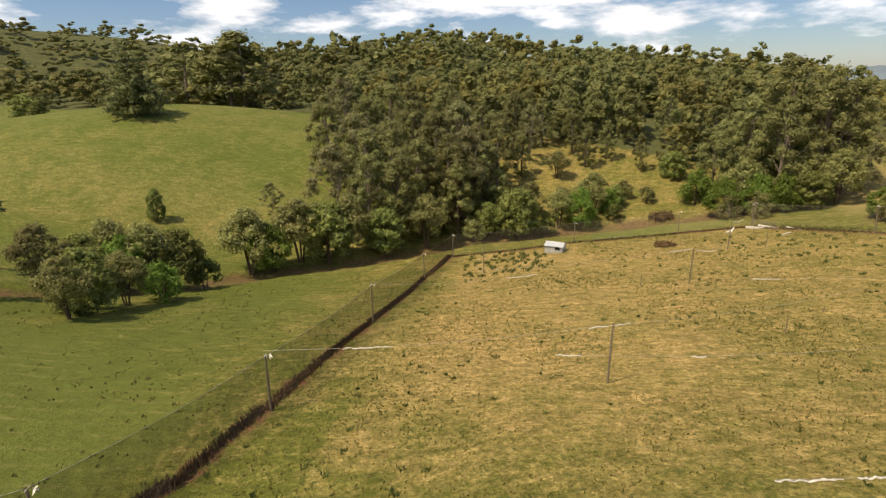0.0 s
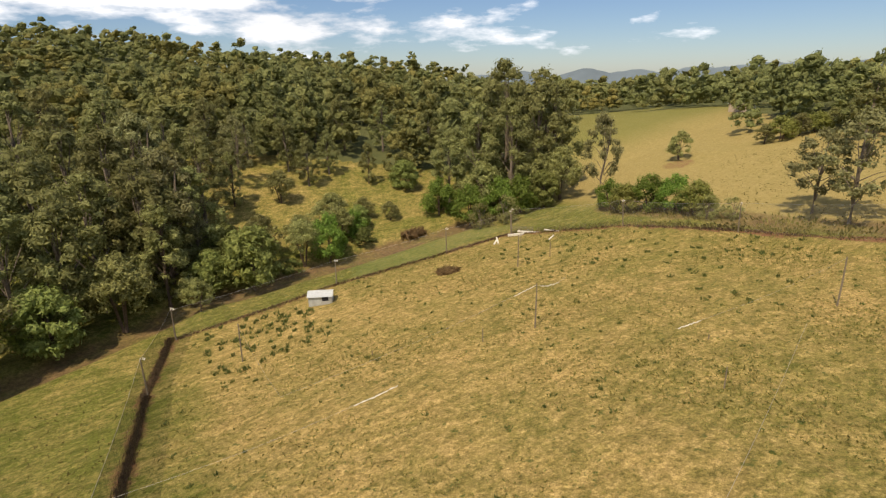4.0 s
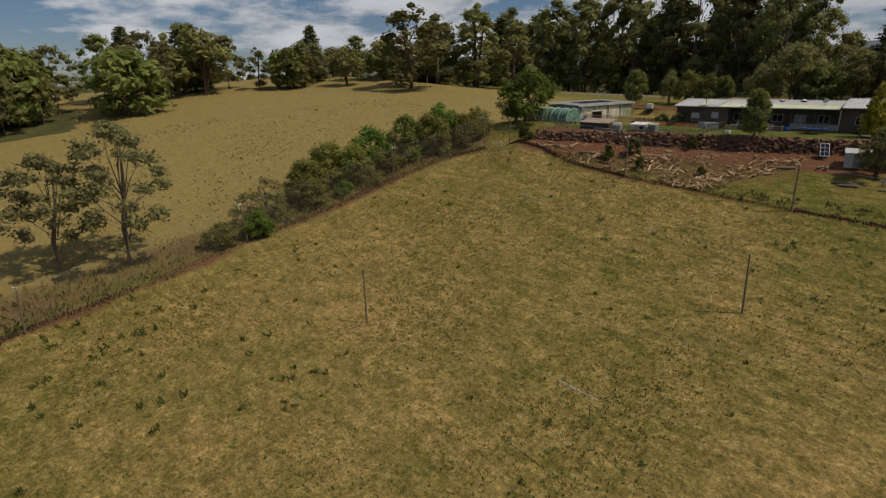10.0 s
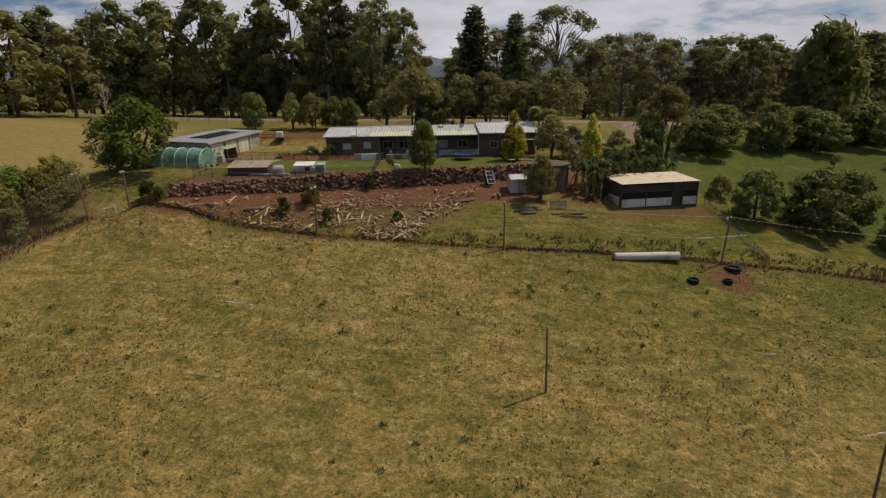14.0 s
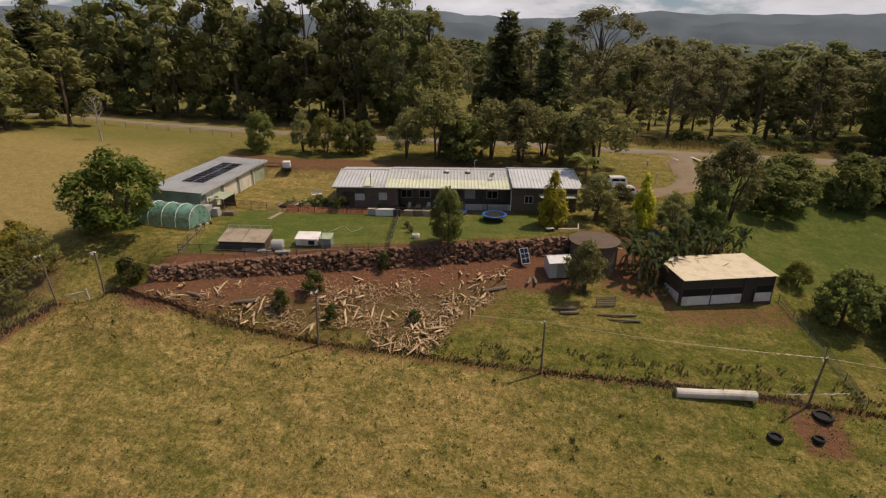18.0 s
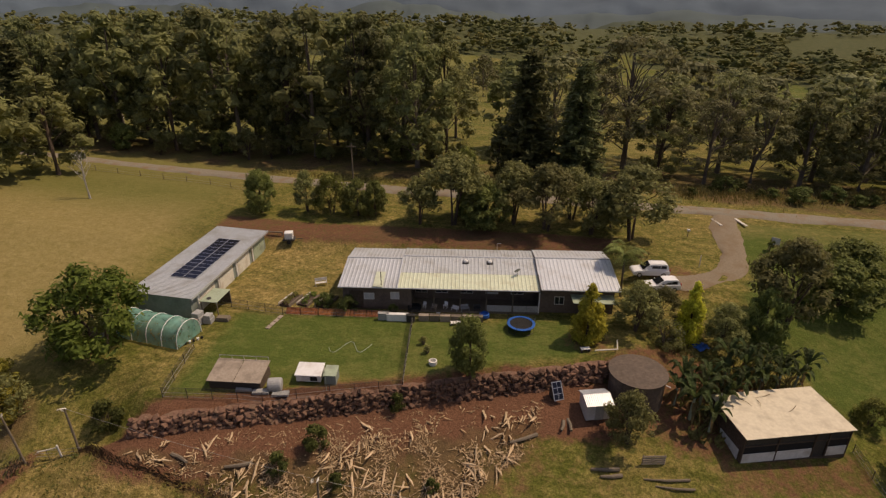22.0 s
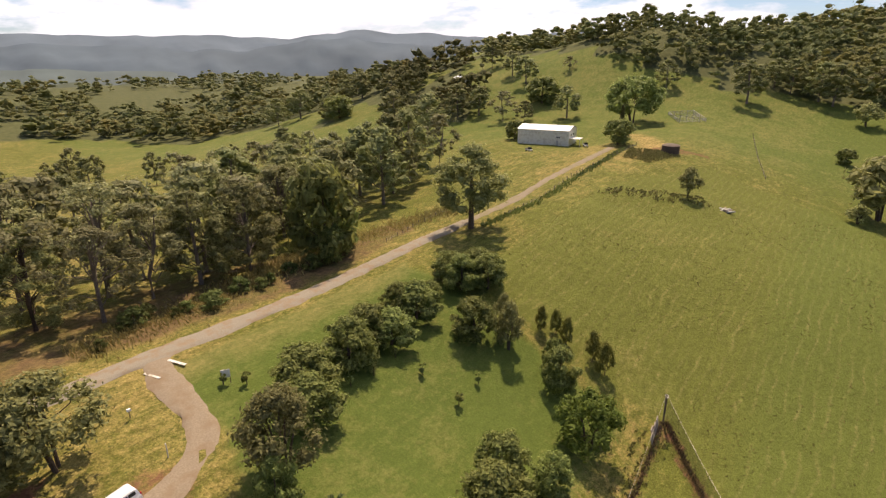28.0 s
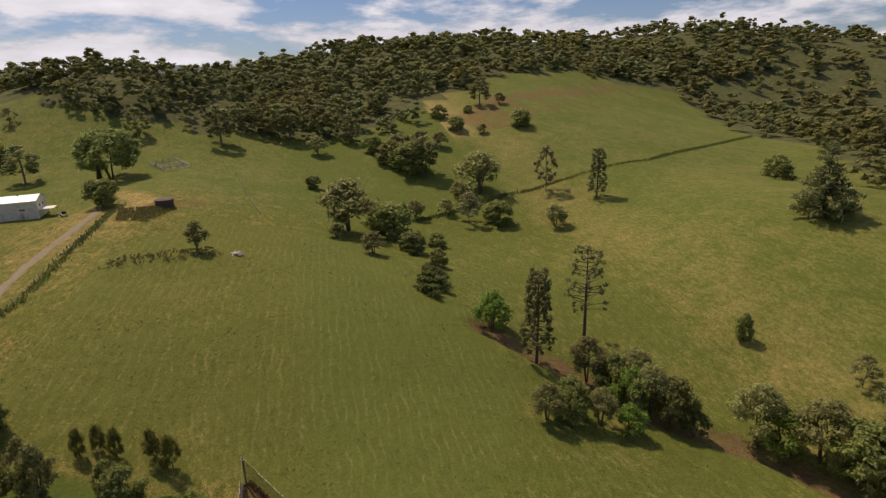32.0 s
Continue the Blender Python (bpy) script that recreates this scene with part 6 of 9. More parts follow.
def tank_and_tin_shed():
    ob = thing("water_tank", "round concrete water tank with a weathered brown lid", "tank", pose(29.5, -5.6, 10.4))
    part("wall", lathe([(2.75, -0.6), (2.75, 2.9)], 40), M_RUSTTANK, ob)
    part("lid", lathe([(2.95, 2.9), (2.98, 3.0), (1.5, 3.12), (0.05, 3.16)], 40), M_RUSTTANK, ob)
    part("overflow_pipe", piped([(-2.4, 1.7, 2.7), (-2.8, 2.0, 2.7)], 0.06, 8), M_WHITEPLASTIC, ob, "white overflow pipe")
    sh = thing("tin_shed", "small pale corrugated tin shed with a gable roof", "shed", pose(33.9, -2.7, ground(33.9, -2.7) - 0.1, 0, 0, 14))
    part("wall", boxed(-1.25, 1.25, -1.05, 1.05, 0, 1.95), M_ZINCWHITE, sh)
    for i in range(10):
        part("sheet_rib", boxed(-1.2 + i * 0.26, -1.12 + i * 0.26, 1.05, 1.09, 0.05, 1.9), M_ZINCWHITE, sh)
    sheet_part("roof", 2.8, 1.4, M_ZINCWHITE, sh, pose(-1.4, -1.3, 1.9, 20, 0, 0), 0.2, "ribbed white roof")
    sheet_part("roof", 2.8, 1.4, M_ZINCWHITE, sh, pose(1.4, 1.3, 1.9, 20, 0, 180), 0.2)
    part("door", boxed(-0.5, 0.4, 1.09, 1.13, 0.05, 1.75), M_CLUTTERGREY, sh)
    pump = thing("solar_trolley", "small tilted solar panel on a dark frame", "solar panel", pose(37.8, -3.6, ground(37.8, -3.6), 0, 0, 24))
    pn = part("panel", boxed(-0.55, 0.55, -0.95, 0.95, 0, 0.05), M_ALU, pump, "white-framed solar panel")
    pn.matrix_basis = pose(0, 0.3, 1.1, -58, 0, 0)
    for i in range(2):
        for j in range(3):
            part("cell_sheet", boxed(-0.48 + i * 0.5, -0.02 + i * 0.5, -0.88 + j * 0.6, -0.33 + j * 0.6, 0.05, 0.06), M_SOLAR, pn)
    part("base", boxed(-0.5, 0.5, -0.5, 0.2, 0, 1.3, 0.03), M_STEELDARK, pump)
    gt = thing("pallet_gate", "grey timber pallet leaning by the shed", "pallet", on(29.0, 2.4, 8))
    for i in range(5):
        part("slat", boxed(-1.1, 1.1, -0.03, 0.03, 0.1 + i * 0.22, 0.24 + i * 0.22), M_CAGE, gt)
    for x in (-1.0, 0, 1.0):
        part("upright", boxed(x - 0.04, x + 0.04, -0.09, -0.03, 0, 1.2), M_POST, gt)
    tarp = thing("blue_tarpaulin", "crumpled blue tarpaulin beside the tank", "tarpaulin", on(20.7, -14.0, 30))
    bm = bmesh.new()
    bmesh.ops.create_grid(bm, x_segments=12, y_segments=12, size=0.8)
    for v in bm.verts:
        v.co.z = 0.35 + 0.35 * noise.noise(v.co * 2.2) - 0.25 * v.co.length
    part("sheet", bm, M_BLUE, tarp)


tank_and_tin_shed()


def bench_and_beds():
    ob = thing("garden_bench", "white slatted garden bench on the dry lawn", "bench", on(68.2, -20.0, 25))
    for i in range(4):
        part("seat_slat", boxed(-0.8, 0.8, -0.25 + i * 0.13, -0.15 + i * 0.13, 0.42, 0.45), M_WHITEWALL, ob)
    for i in range(4):
        part("back_slat", boxed(-0.8, 0.8, -0.33, -0.3, 0.55 + i * 0.12, 0.64 + i * 0.12), M_WHITEWALL, ob)
    for x in (-0.75, 0.75):
        part("side_frame", piped([(x, 0.25, 0), (x, 0.25, 0.62), (x, -0.3, 0.62), (x, -0.32, 1.05)], 0.03, 5), M_WHITEWALL, ob)
        part("leg", piped([(x, -0.3, 0), (x, -0.3, 0.6)], 0.03, 5), M_WHITEWALL, ob)
    for i, (x, y) in enumerate(((70.6, -15.2), (68.4, -15.6), (66.0, -15.6))):
        b = thing("raised_bed", "low timber-edged vegetable bed of red soil", "garden bed", on(x, y, -14))
        for sx in (-0.75, 0.75):
            part("edge_board", boxed(sx - 0.07, sx + 0.07, -1.5, 1.5, 0, 0.4), M_WHITEWOOD if sx > 0 else M_POST, b)
        part("soil", boxed(-0.68, 0.68, -1.45, 1.45, 0, 0.28), M_DARKBARK, b)
        q = leaf_cloud([(0, -1, 0.45), (0.2, 0, 0.4), (-0.1, 1, 0.45)], [0.5, 0.45, 0.5], 260, 0.22, 1.4, seed=80 + i)
        part("foliage", quads_mesh("bed_leaves", q, (M_SHRUB, M_GREEN, M_DARK)[i]), None, b)
    ib = thing("water_trailer", "white water cube in a cage on a small trailer", "trailer", on(77.0, -31.2, 15))
    part("cube", boxed(-0.6, 0.6, -0.6, 0.6, 0.65, 1.7, 0.06), M_WHITEPLASTIC, ib, "white plastic water cube")
    part("deck", boxed(-0.9, 0.9, -0.75, 0.75, 0.5, 0.62), M_STEELDARK, ib)
    for i in range(4):
        z = 0.8 + i * 0.27
        part("cage_bar", piped([(-0.62, -0.62, z), (0.62, -0.62, z), (0.62, 0.62, z), (-0.62, 0.62, z), (-0.62, -0.62, z)], 0.018, 4), M_ALU, ib)
    for y in (-0.8, 0.8):
        w = part("wheel", lathe([(0.14, -0.08), (0.32, -0.09), (0.33, 0.09), (0.14, 0.08)], 16), M_BLACK, ib)
        w.matrix_basis = pose(0, y, 0.32, 90, 0, 0)
    part("drawbar", piped([(-0.9, 0, 0.5), (-2.0, 0, 0.45)], 0.05, 6), M_STEELDARK, ib)


bench_and_beds()


def small_clutter():
    """Pots, tubs, tables and the like on the veranda and lawn."""
    spots = [(49.6, -15.6, 0.9, 0.5, 0.6, M_WHITEPLASTIC, "white plastic chair on the veranda", "plastic_chair"), (50.8, -15.9, 0.5, 0.5, 0.9, M_WHITEPLASTIC, "white plastic bucket stack", "bucket_stack"), (48.4, -15.7, 1.1, 0.7, 0.75, M_CLUTTERGREY, "grey folding table with tools", "work_table"), (46.9, -15.9, 0.8, 0.6, 0.8, M_STEELDARK, "dark barbecue on the veranda", "barbecue"), (52.2, -15.4, 0.7, 0.6, 0.7, M_CAGE, "brown crate on the veranda", "wooden_crate"), (51.5, -14.2, 0.5, 0.4, 0.5, M_WHITEPLASTIC, "white pail by the planter", "pail"), (49.2, -14.0, 0.5, 0.4, 0.45, M_WHITEPLASTIC, "white tray on the planter", "tray"), (53.4, -15.6, 0.4, 0.4, 0.9, M_WHITEWALL, "white post stand on the veranda", "stand")]
    for x, y, w, d, h, mt, lab, nm in spots:
        o = thing(nm, lab, "household item", on(x, y, RNG.uniform(-25, 25), 0.2 if y < -14.5 else 0))
        part("top", boxed(-w / 2, w / 2, -d / 2, d / 2, h * 0.55, h * 0.62, 0.02), mt, o)
        part("back", boxed(-w / 2, w / 2, -d / 2, -d / 2 + 0.06, h * 0.62, h, 0.02), mt, o)
        for sx in (-1, 1):
            for sy in (-1, 1):
                part("leg", boxed(sx * (w / 2 - 0.06) - 0.03, sx * (w / 2 - 0.06) + 0.03, sy * (d / 2 - 0.06) - 0.03, sy * (d / 2 - 0.06) + 0.03, 0, h * 0.55), mt, o)
    for x, y, r, mt, lab in ((54.6, -15.2, 0.85, M_BLACK, "black tyre planter by the wall"), (45.9, -14.6, 0.6, M_BLUE, "round blue tub on the veranda"), (50.7, -4.4, 0.45, M_WHITEWALL, "white-rimmed tyre planter on the lawn")):
        o = thing("round_tub", lab, "tub", on(x, y, 0, 0.15 if y < -10 else 0))
        part("wall", lathe([(r * 0.8, 0), (r, 0.1), (r, 0.5), (r * 0.75, 0.52), (r * 0.72, 0.2), (0.02, 0.2)], 22), mt, o)
    for x, y in ((51.6, -6.4), (52.3, -8.0)):
        o = thing("pot_plant", "potted plant on the bare lawn", "plant pot", on(x, y))
        part("pot", lathe([(0.14, 0), (0.22, 0.4), (0.18, 0.4)], 12), M_RUSTTANK, o)
        part("plant", quads_mesh("pot_leaves", leaf_cloud([(0, 0, 0.7), (0.2, 0.1, 0.5)], [0.35, 0.3], 90, 0.2, 1.8, seed=int(x * 10)), M_OLIVE), None, o)
    o = thing("sun_lounge", "low white slatted lounge on the lawn", "lounge", on(48.8, -12.7, 10))
    for i in range(6):
        part("slat", boxed(-1.0 + i * 0.34, -0.72 + i * 0.34, -0.3, 0.3, 0.3, 0.34), M_WHITEWALL, o)
    for x in (-0.9, 0.9):
        part("leg", boxed(x - 0.04, x + 0.04, -0.28, 0.28, 0, 0.3), M_POST, o)
    sg = thing("low_bench", "low dark bench with a white top under the conifer", "bench", on(34.5, -9.0, 15))
    part("seat", boxed(-0.5, 0.5, -0.25, 0.25, 0.38, 0.45), M_WHITEWALL, sg)
    for x in (-0.42, 0.42):
        part("leg", boxed(x - 0.05, x + 0.05, -0.25, 0.25, 0, 0.38), M_DARKBARK, sg)
    pl = thing("fallen_pipe", "bent white pipe lying by the tank", "pipe", on(31.6, -9.4))
    part("pipe", piped([(1.9, 0.8, 0.5), (-0.6, 0, 0.35), (-0.8, -1.6, 0.5)], 0.08, 7), M_WHITEWOOD, pl)
    hose = thing("garden_hose", "pale green hose snaking over the lawn", "hose", on(60, -5))
    part("hose", piped([(2.6 - i * 0.42, -1.0 + 1.1 * math.sin(i * 0.9) - 0.2 * i * 0.3, 0.06) for i in range(12)], 0.035, 5), M_PALEGREEN, hose)
    pw = thing("stepping_path", "short path of old boards by the gate", "path", on(70.6, -10.0, 80))
    for i in range(4):
        part("board", boxed(-1.6 + i * 0.8, -0.9 + i * 0.8, -0.25, 0.25, 0.02, 0.09), M_CAGE, pw)
    cp = thing("clothes_pole", "thin steel clothes pole on the lawn", "pole", on(60.4, 1.4))
    part("pole", piped([(0, 0, 0), (0, 0, 2.4)], 0.03, 6), M_PALEGREEN, cp)
    for x, y, r0, r1, lab in ((16.8, 16.8, 0.62, 0.42, "old black tractor tyre feeder"), (13.1, 16.4, 0.5, 0.33, "old black tyre on bare soil"), (11.6, 13.8, 0.85, 0.6, "large black tyre by the strainer post")):
        t = thing("tyre", lab, "tyre", on(x, y))
        part("casing", lathe([(r1, 0.02), (r0 - 0.04, 0.0), (r0, 0.1), (r0, 0.28), (r0 - 0.04, 0.36), (r1, 0.34), (r1 + 0.08, 0.18)], 24), M_BLACK, t)
    lg = thing("hollow_log", "long pale hollow log lying along the fence", "log", on(20.7, 13.3, 183))
    bm = piped([(-3.5, 0.1, 0.42), (-1, 0, 0.45), (1, 0.05, 0.46), (3.5, 0, 0.44)], [0.44, 0.43, 0.45, 0.47], 14)
    part("trunk", bm, M_WHITEWOOD, lg)
    part("branch_stub", piped([(0.6, 0.1, 0.8), (0.7, 0.3, 1.5)], [0.07, 0.03], 6), M_POST, lg)
    for x, y, a, L in ((28.0, 3.8, 8, 4.2), (27.4, 4.5, 3, 3.4)):
        o = thing("branch", "fallen brown branch on the grass", "branch", on(x, y, a))
        part("limb", piped([(-L / 2, 0, 0.1), (0, 0.15, 0.2), (L / 2, -0.1, 0.14)], [0.13, 0.11, 0.07], 6), M_POST, o)
    sn = thing("road_sign", "white notice board on two posts by the drive", "sign", on(4.0, -38.0, -35))
    part("board", boxed(-0.6, 0.6, -0.03, 0.03, 1.0, 2.2, 0.01), M_WHITEWALL, sn)
    for x in (-0.5, 0.5):
        part("post", boxed(x - 0.05, x + 0.05, -0.09, -0.03, 0, 2.2), M_POST, sn)
    mb = thing("mail_box", "white letter box on a post by the drive", "letter box", on(15.9, -40.2))
    part("post", boxed(-0.05, 0.05, -0.05, 0.05, 0, 1.0), M_POST, mb)
    part("box", boxed(-0.22, 0.22, -0.16, 0.16, 1.0, 1.32, 0.03), M_WHITEPLASTIC, mb)
    mk = thing("marker_post", "thin white marker post on the bank", "post", on(16.7, -30.6))
    part("post", boxed(-0.05, 0.05, -0.05, 0.05, 0, 1.9), M_WHITEWALL, mk)
    kb = thing("culvert_slab", "pale concrete culvert slab across the drive entrance", "slab", on(7.6, -46.8, 12, 0.12))
    part("slab", boxed(-2.2, -1.7, -1.6, 1.7, 0, 0.14, 0.03), M_WHITEWOOD, kb)
    part("slab", boxed(1.8, 2.2, -1.8, 1.2, 0, 0.14, 0.03), M_WHITEWOOD, kb)
    lp = thing("power_pole", "grey timber power pole beside the lane", "pole", on(73.4, -54.8))
    part("pole", piped([(0, 0, -0.5), (0, 0, 8.0)], [0.16, 0.11], 8), M_POST, lp)
    part("crossarm", boxed(-0.9, 0.9, -0.06, 0.06, 7.3, 7.45), M_POST, lp)
    tk = thing("field_tank", "round dark water tank on the slope", "tank", on(-166.7, -22.4))
    part("wall", lathe([(3.0, -0.6), (3.0, 2.6)], 28), M_DARKBARK, tk)
    part("lid", lathe([(3.15, 2.6), (2.0, 3.0), (0.05, 3.15)], 28), M_RUSTTANK, tk)
    rk = thing("rubble_heap", "heap of broken timber and stones in the paddock", "heap", on(-120.5, 4.8))
    for i in range(9):
        part("chunk", piped([(RNG.normal() * 1.2, RNG.normal() * 1.6, 0.2), (RNG.normal() * 1.2, RNG.normal() * 1.6, 0.7)], 0.22, 6), (M_CAGE, M_WHITEWOOD)[i % 2], rk)


small_clutter()


def car(name, label, m, suv):
    """A parked car: body, glasshouse, windows, wheels, lights."""
    ob = thing(name, label, "car", m)
    L, W = (4.9, 1.9) if suv else (4.5, 1.82)
    roof = 1.85 if suv else 1.66
    bm = bmesh.new()
    prof = [(-L / 2, 0.45), (-L / 2 + 0.04, 0.95), (-L / 2 + 0.2, 1.05), (L / 2 - 1.3, 1.04), (L / 2 - 0.25, 0.92), (L / 2, 0.7), (L / 2 - 0.02, 0.4), (L / 2 - 0.4, 0.32), (-L / 2 + 0.4, 0.32)]
    l = [bm.verts.new((x, -W / 2, z)) for x, z in prof]
    r = [bm.verts.new((x, W / 2, z)) for x, z in prof]
    bm.faces.new(l[::-1])
    bm.faces.new(r)
    for i in range(len(prof)):
        j = (i + 1) % len(prof)
        bm.faces.new((l[i], l[j], r[j], r[i]))
    bmesh.ops.bevel(bm, geom=list(bm.edges), offset=0.05, segments=2, affect="EDGES")
    part("body", bm, M_CARWHITE, ob, "white painted body")
    gh = [(-L / 2 + 0.1, 1.03), (-L / 2 + 0.35, roof - 0.06), (-L / 2 + 0.7, roof), (L / 2 - 2.3, roof), (L / 2 - 1.25, 1.03)]
    bm = bmesh.new()
    l = [bm.verts.new((x, -W / 2 + (0.07 if z < 1.2 else 0.2), z)) for x, z in gh]
    r = [bm.verts.new((x, W / 2 - (0.07 if z < 1.2 else 0.2), z)) for x, z in gh]
    bm.faces.new(l[::-1])
    bm.faces.new(r)
    for i in range(len(gh)):
        j = (i + 1) % len(gh)
        bm.faces.new((l[i], l[j], r[j], r[i]))
    bmesh.ops.bevel(bm, geom=list(bm.edges), offset=0.04, segments=2, affect="EDGES")
    cab = part("cabin", bm, M_CARWHITE, ob)
    for s in (-1, 1):
        for x0, x1 in ((-L / 2 + 0.45, -L / 2 + 1.25), (-L / 2 + 1.32, L / 2 - 2.45), (L / 2 - 2.38, L / 2 - 1.7)):
            v = [(x0, s * (W / 2 - 0.085), 1.1), (x1, s * (W / 2 - 0.085), 1.1), (x1 - (0.35 if x1 > L / 2 - 2 else 0), s * (W / 2 - 0.175), roof - 0.16), (x0 + (0.12 if x0 < -L / 2 + 0.5 else 0), s * (W / 2 - 0.175), roof - 0.16)]
            part("side_window", mesh_from("side_window", v, [(0, 1, 2, 3) if s < 0 else (3, 2, 1, 0)], M_CARGLASS), None, cab)
    v = [(L / 2 - 1.32, -W / 2 + 0.16, 1.09), (L / 2 - 1.32, W / 2 - 0.16, 1.09), (L / 2 - 2.2, W / 2 - 0.28, roof - 0.04), (L / 2 - 2.2, -W / 2 + 0.28, roof - 0.04)]
    part("windscreen", mesh_from("windscreen", [(x + 0.03, y, z + 0.03) for x, y, z in v], [(0, 1, 2, 3)], M_CARGLASS), None, cab)
    v = [(-L / 2 + 0.13, -W / 2 + 0.18, 1.14), (-L / 2 + 0.13, W / 2 - 0.18, 1.14), (-L / 2 + 0.36, W / 2 - 0.26, roof - 0.14), (-L / 2 + 0.36, -W / 2 + 0.26, roof - 0.14)]
    part("rear_window", mesh_from("rear_window", [(x - 0.03, y, z + 0.02) for x, y, z in v], [(3, 2, 1, 0)], M_CARGLASS), None, cab)
    for x in (-L / 2 + 0.85, L / 2 - 0.9):
        for s in (-1, 1):
            w = part("wheel", lathe([(0.2, -0.11), (0.33, -0.12), (0.36, -0.06), (0.36, 0.06), (0.33, 0.12), (0.2, 0.11)], 20), M_BLACK, ob)
            w.matrix_basis = pose(x, s * (W / 2 - 0.1), 0.36, 90, 0, 0)
            part("rim", lathe([(0.05, -0.125), (0.21, -0.125), (0.21, 0.125), (0.05, 0.125)], 14), M_ALU, w)
    for s in (-1, 1):
        part("tail_light", boxed(-L / 2 - 0.02, -L / 2 + 0.12, s * (W / 2 - 0.18) - 0.1, s * (W / 2 - 0.18) + 0.1, 0.9, 1.2, 0.02), M_RED, ob)
        part("headlight", boxed(L / 2 - 0.2, L / 2 + 0.0, s * (W / 2 - 0.3) - 0.18, s * (W / 2 - 0.3) + 0.18, 0.68, 0.84, 0.02), M_PALEGREY, ob)
        part("mirror", boxed(L / 2 - 1.75, L / 2 - 1.6, s * (W / 2 + 0.1) - 0.1, s * (W / 2 + 0.1) + 0.1, 1.08, 1.24, 0.03), M_CARWHITE, ob)
    part("rear_bumper", boxed(-L / 2 - 0.05, -L / 2 + 0.1, -W / 2 + 0.1, W / 2 - 0.1, 0.42, 0.66, 0.03), M_CLUTTERGREY, ob)
    if suv:
        for s in (-1, 1):
            part("roof_rail", piped([(-L / 2 + 0.7, s * 0.6, roof + 0.05), (L / 2 - 2.4, s * 0.6, roof + 0.05)], 0.025, 5), M_ALU, ob)
    return ob


car("wagon_car", "white four-wheel-drive wagon parked beside the house", on(24.3, -26.9, 5, 0.12), True)
car("hatch_car", "white hatchback wagon parked beside the house", on(23.4, -23.6, 10, 0.12), False)


def quad_bike(x, y, a, lab, nm):
    o = thing(nm, lab, "farm vehicle", on(x, y, a))
    part("body", boxed(-1.6, 1.4, -0.7, 0.7, 0.5, 1.0, 0.1), M_WHITEWALL, o)
    part("cab", boxed(-0.3, 0.9, -0.65, 0.65, 1.0, 1.8, 0.1), M_CARGLASS, o)
    part("tray", boxed(-1.9, -0.4, -0.8, 0.8, 0.95, 1.15, 0.03), M_STEELDARK, o)
    for px in (-1.1, 0.95):
        for s in (-1, 1):
            w = part("wheel", lathe([(0.15, -0.1), (0.36, -0.11), (0.36, 0.11), (0.15, 0.1)], 14), M_BLACK, o)
            w.matrix_basis = pose(px, s * 0.7, 0.36, 90, 0, 0)


quad_bike(-158.4, -73.5, 60, "white utility vehicle on the green lawn", "utility_truck")
quad_bike(-165.0, -53.0, 30, "dark and white tractor by the shed porch", "farm_tractor")


# ---- the netted field: tall poles, wires, nets ----
def pole_fence(name, line, label, height, net, every=None, lean=0.0, arms=()):
    """Tall poles with a top wire and a net hung from it, bay by bay; a tuft of old net tied at each pole head."""
    x0, y0 = line[0]
    ob = thing(name, label, "fence", pose(x0, y0, ground(x0, y0)))
    inv = ob.matrix_basis.inverted()
    heads = []
    for i, (x, y) in enumerate(line):
        z = ground(x, y)
        dx, dy = RNG.normal() * lean, RNG.normal() * lean
        top = Vector((x + dx, y + dy, z + height * RNG.uniform(0.95, 1.04)))
        pl = part("pole", piped([(x, y, z - 0.5), (x + dx * 0.5, y + dy * 0.5, z + height * 0.5), top], [0.11, 0.1, 0.08], 8), M_POST, ob, "weathered timber pole" if i == 0 else "")
        pl.matrix_basis = inv
        part("net_tie", quads_mesh("net_tie", leaf_cloud([top, top + Vector((0.4, 0.1, -0.1))], [0.12, 0.14], 12, 0.2, 2.0, seed=i), M_WHITEWOOD), None, pl).matrix_basis = Matrix()
        heads.append((Vector((x, y, z)), top))
    for (a, ta), (b, tb) in zip(heads, heads[1:]):
        n = 8
        pts = [ta.lerp(tb, k / n) - Vector((0, 0, 0.35 * math.sin(math.pi * k / n))) for k in range(n + 1)]
        part("top_wire", piped(pts, 0.014, 5), M_WIRE, ob).matrix_basis = inv
        if net:
            low = []
            for k in range(n + 1):
                p = a.lerp(b, k / n)
                low.append(Vector((p.x, p.y, ground(p.x, p.y) + 0.05)))
            v = [p for q in zip(low, pts) for p in q]
            fs = [(2 * k, 2 * k + 2, 2 * k + 3, 2 * k + 1) for k in range(n)]
            part("net", mesh_from("net", v, fs, net, True), None, ob).matrix_basis = inv
    return heads


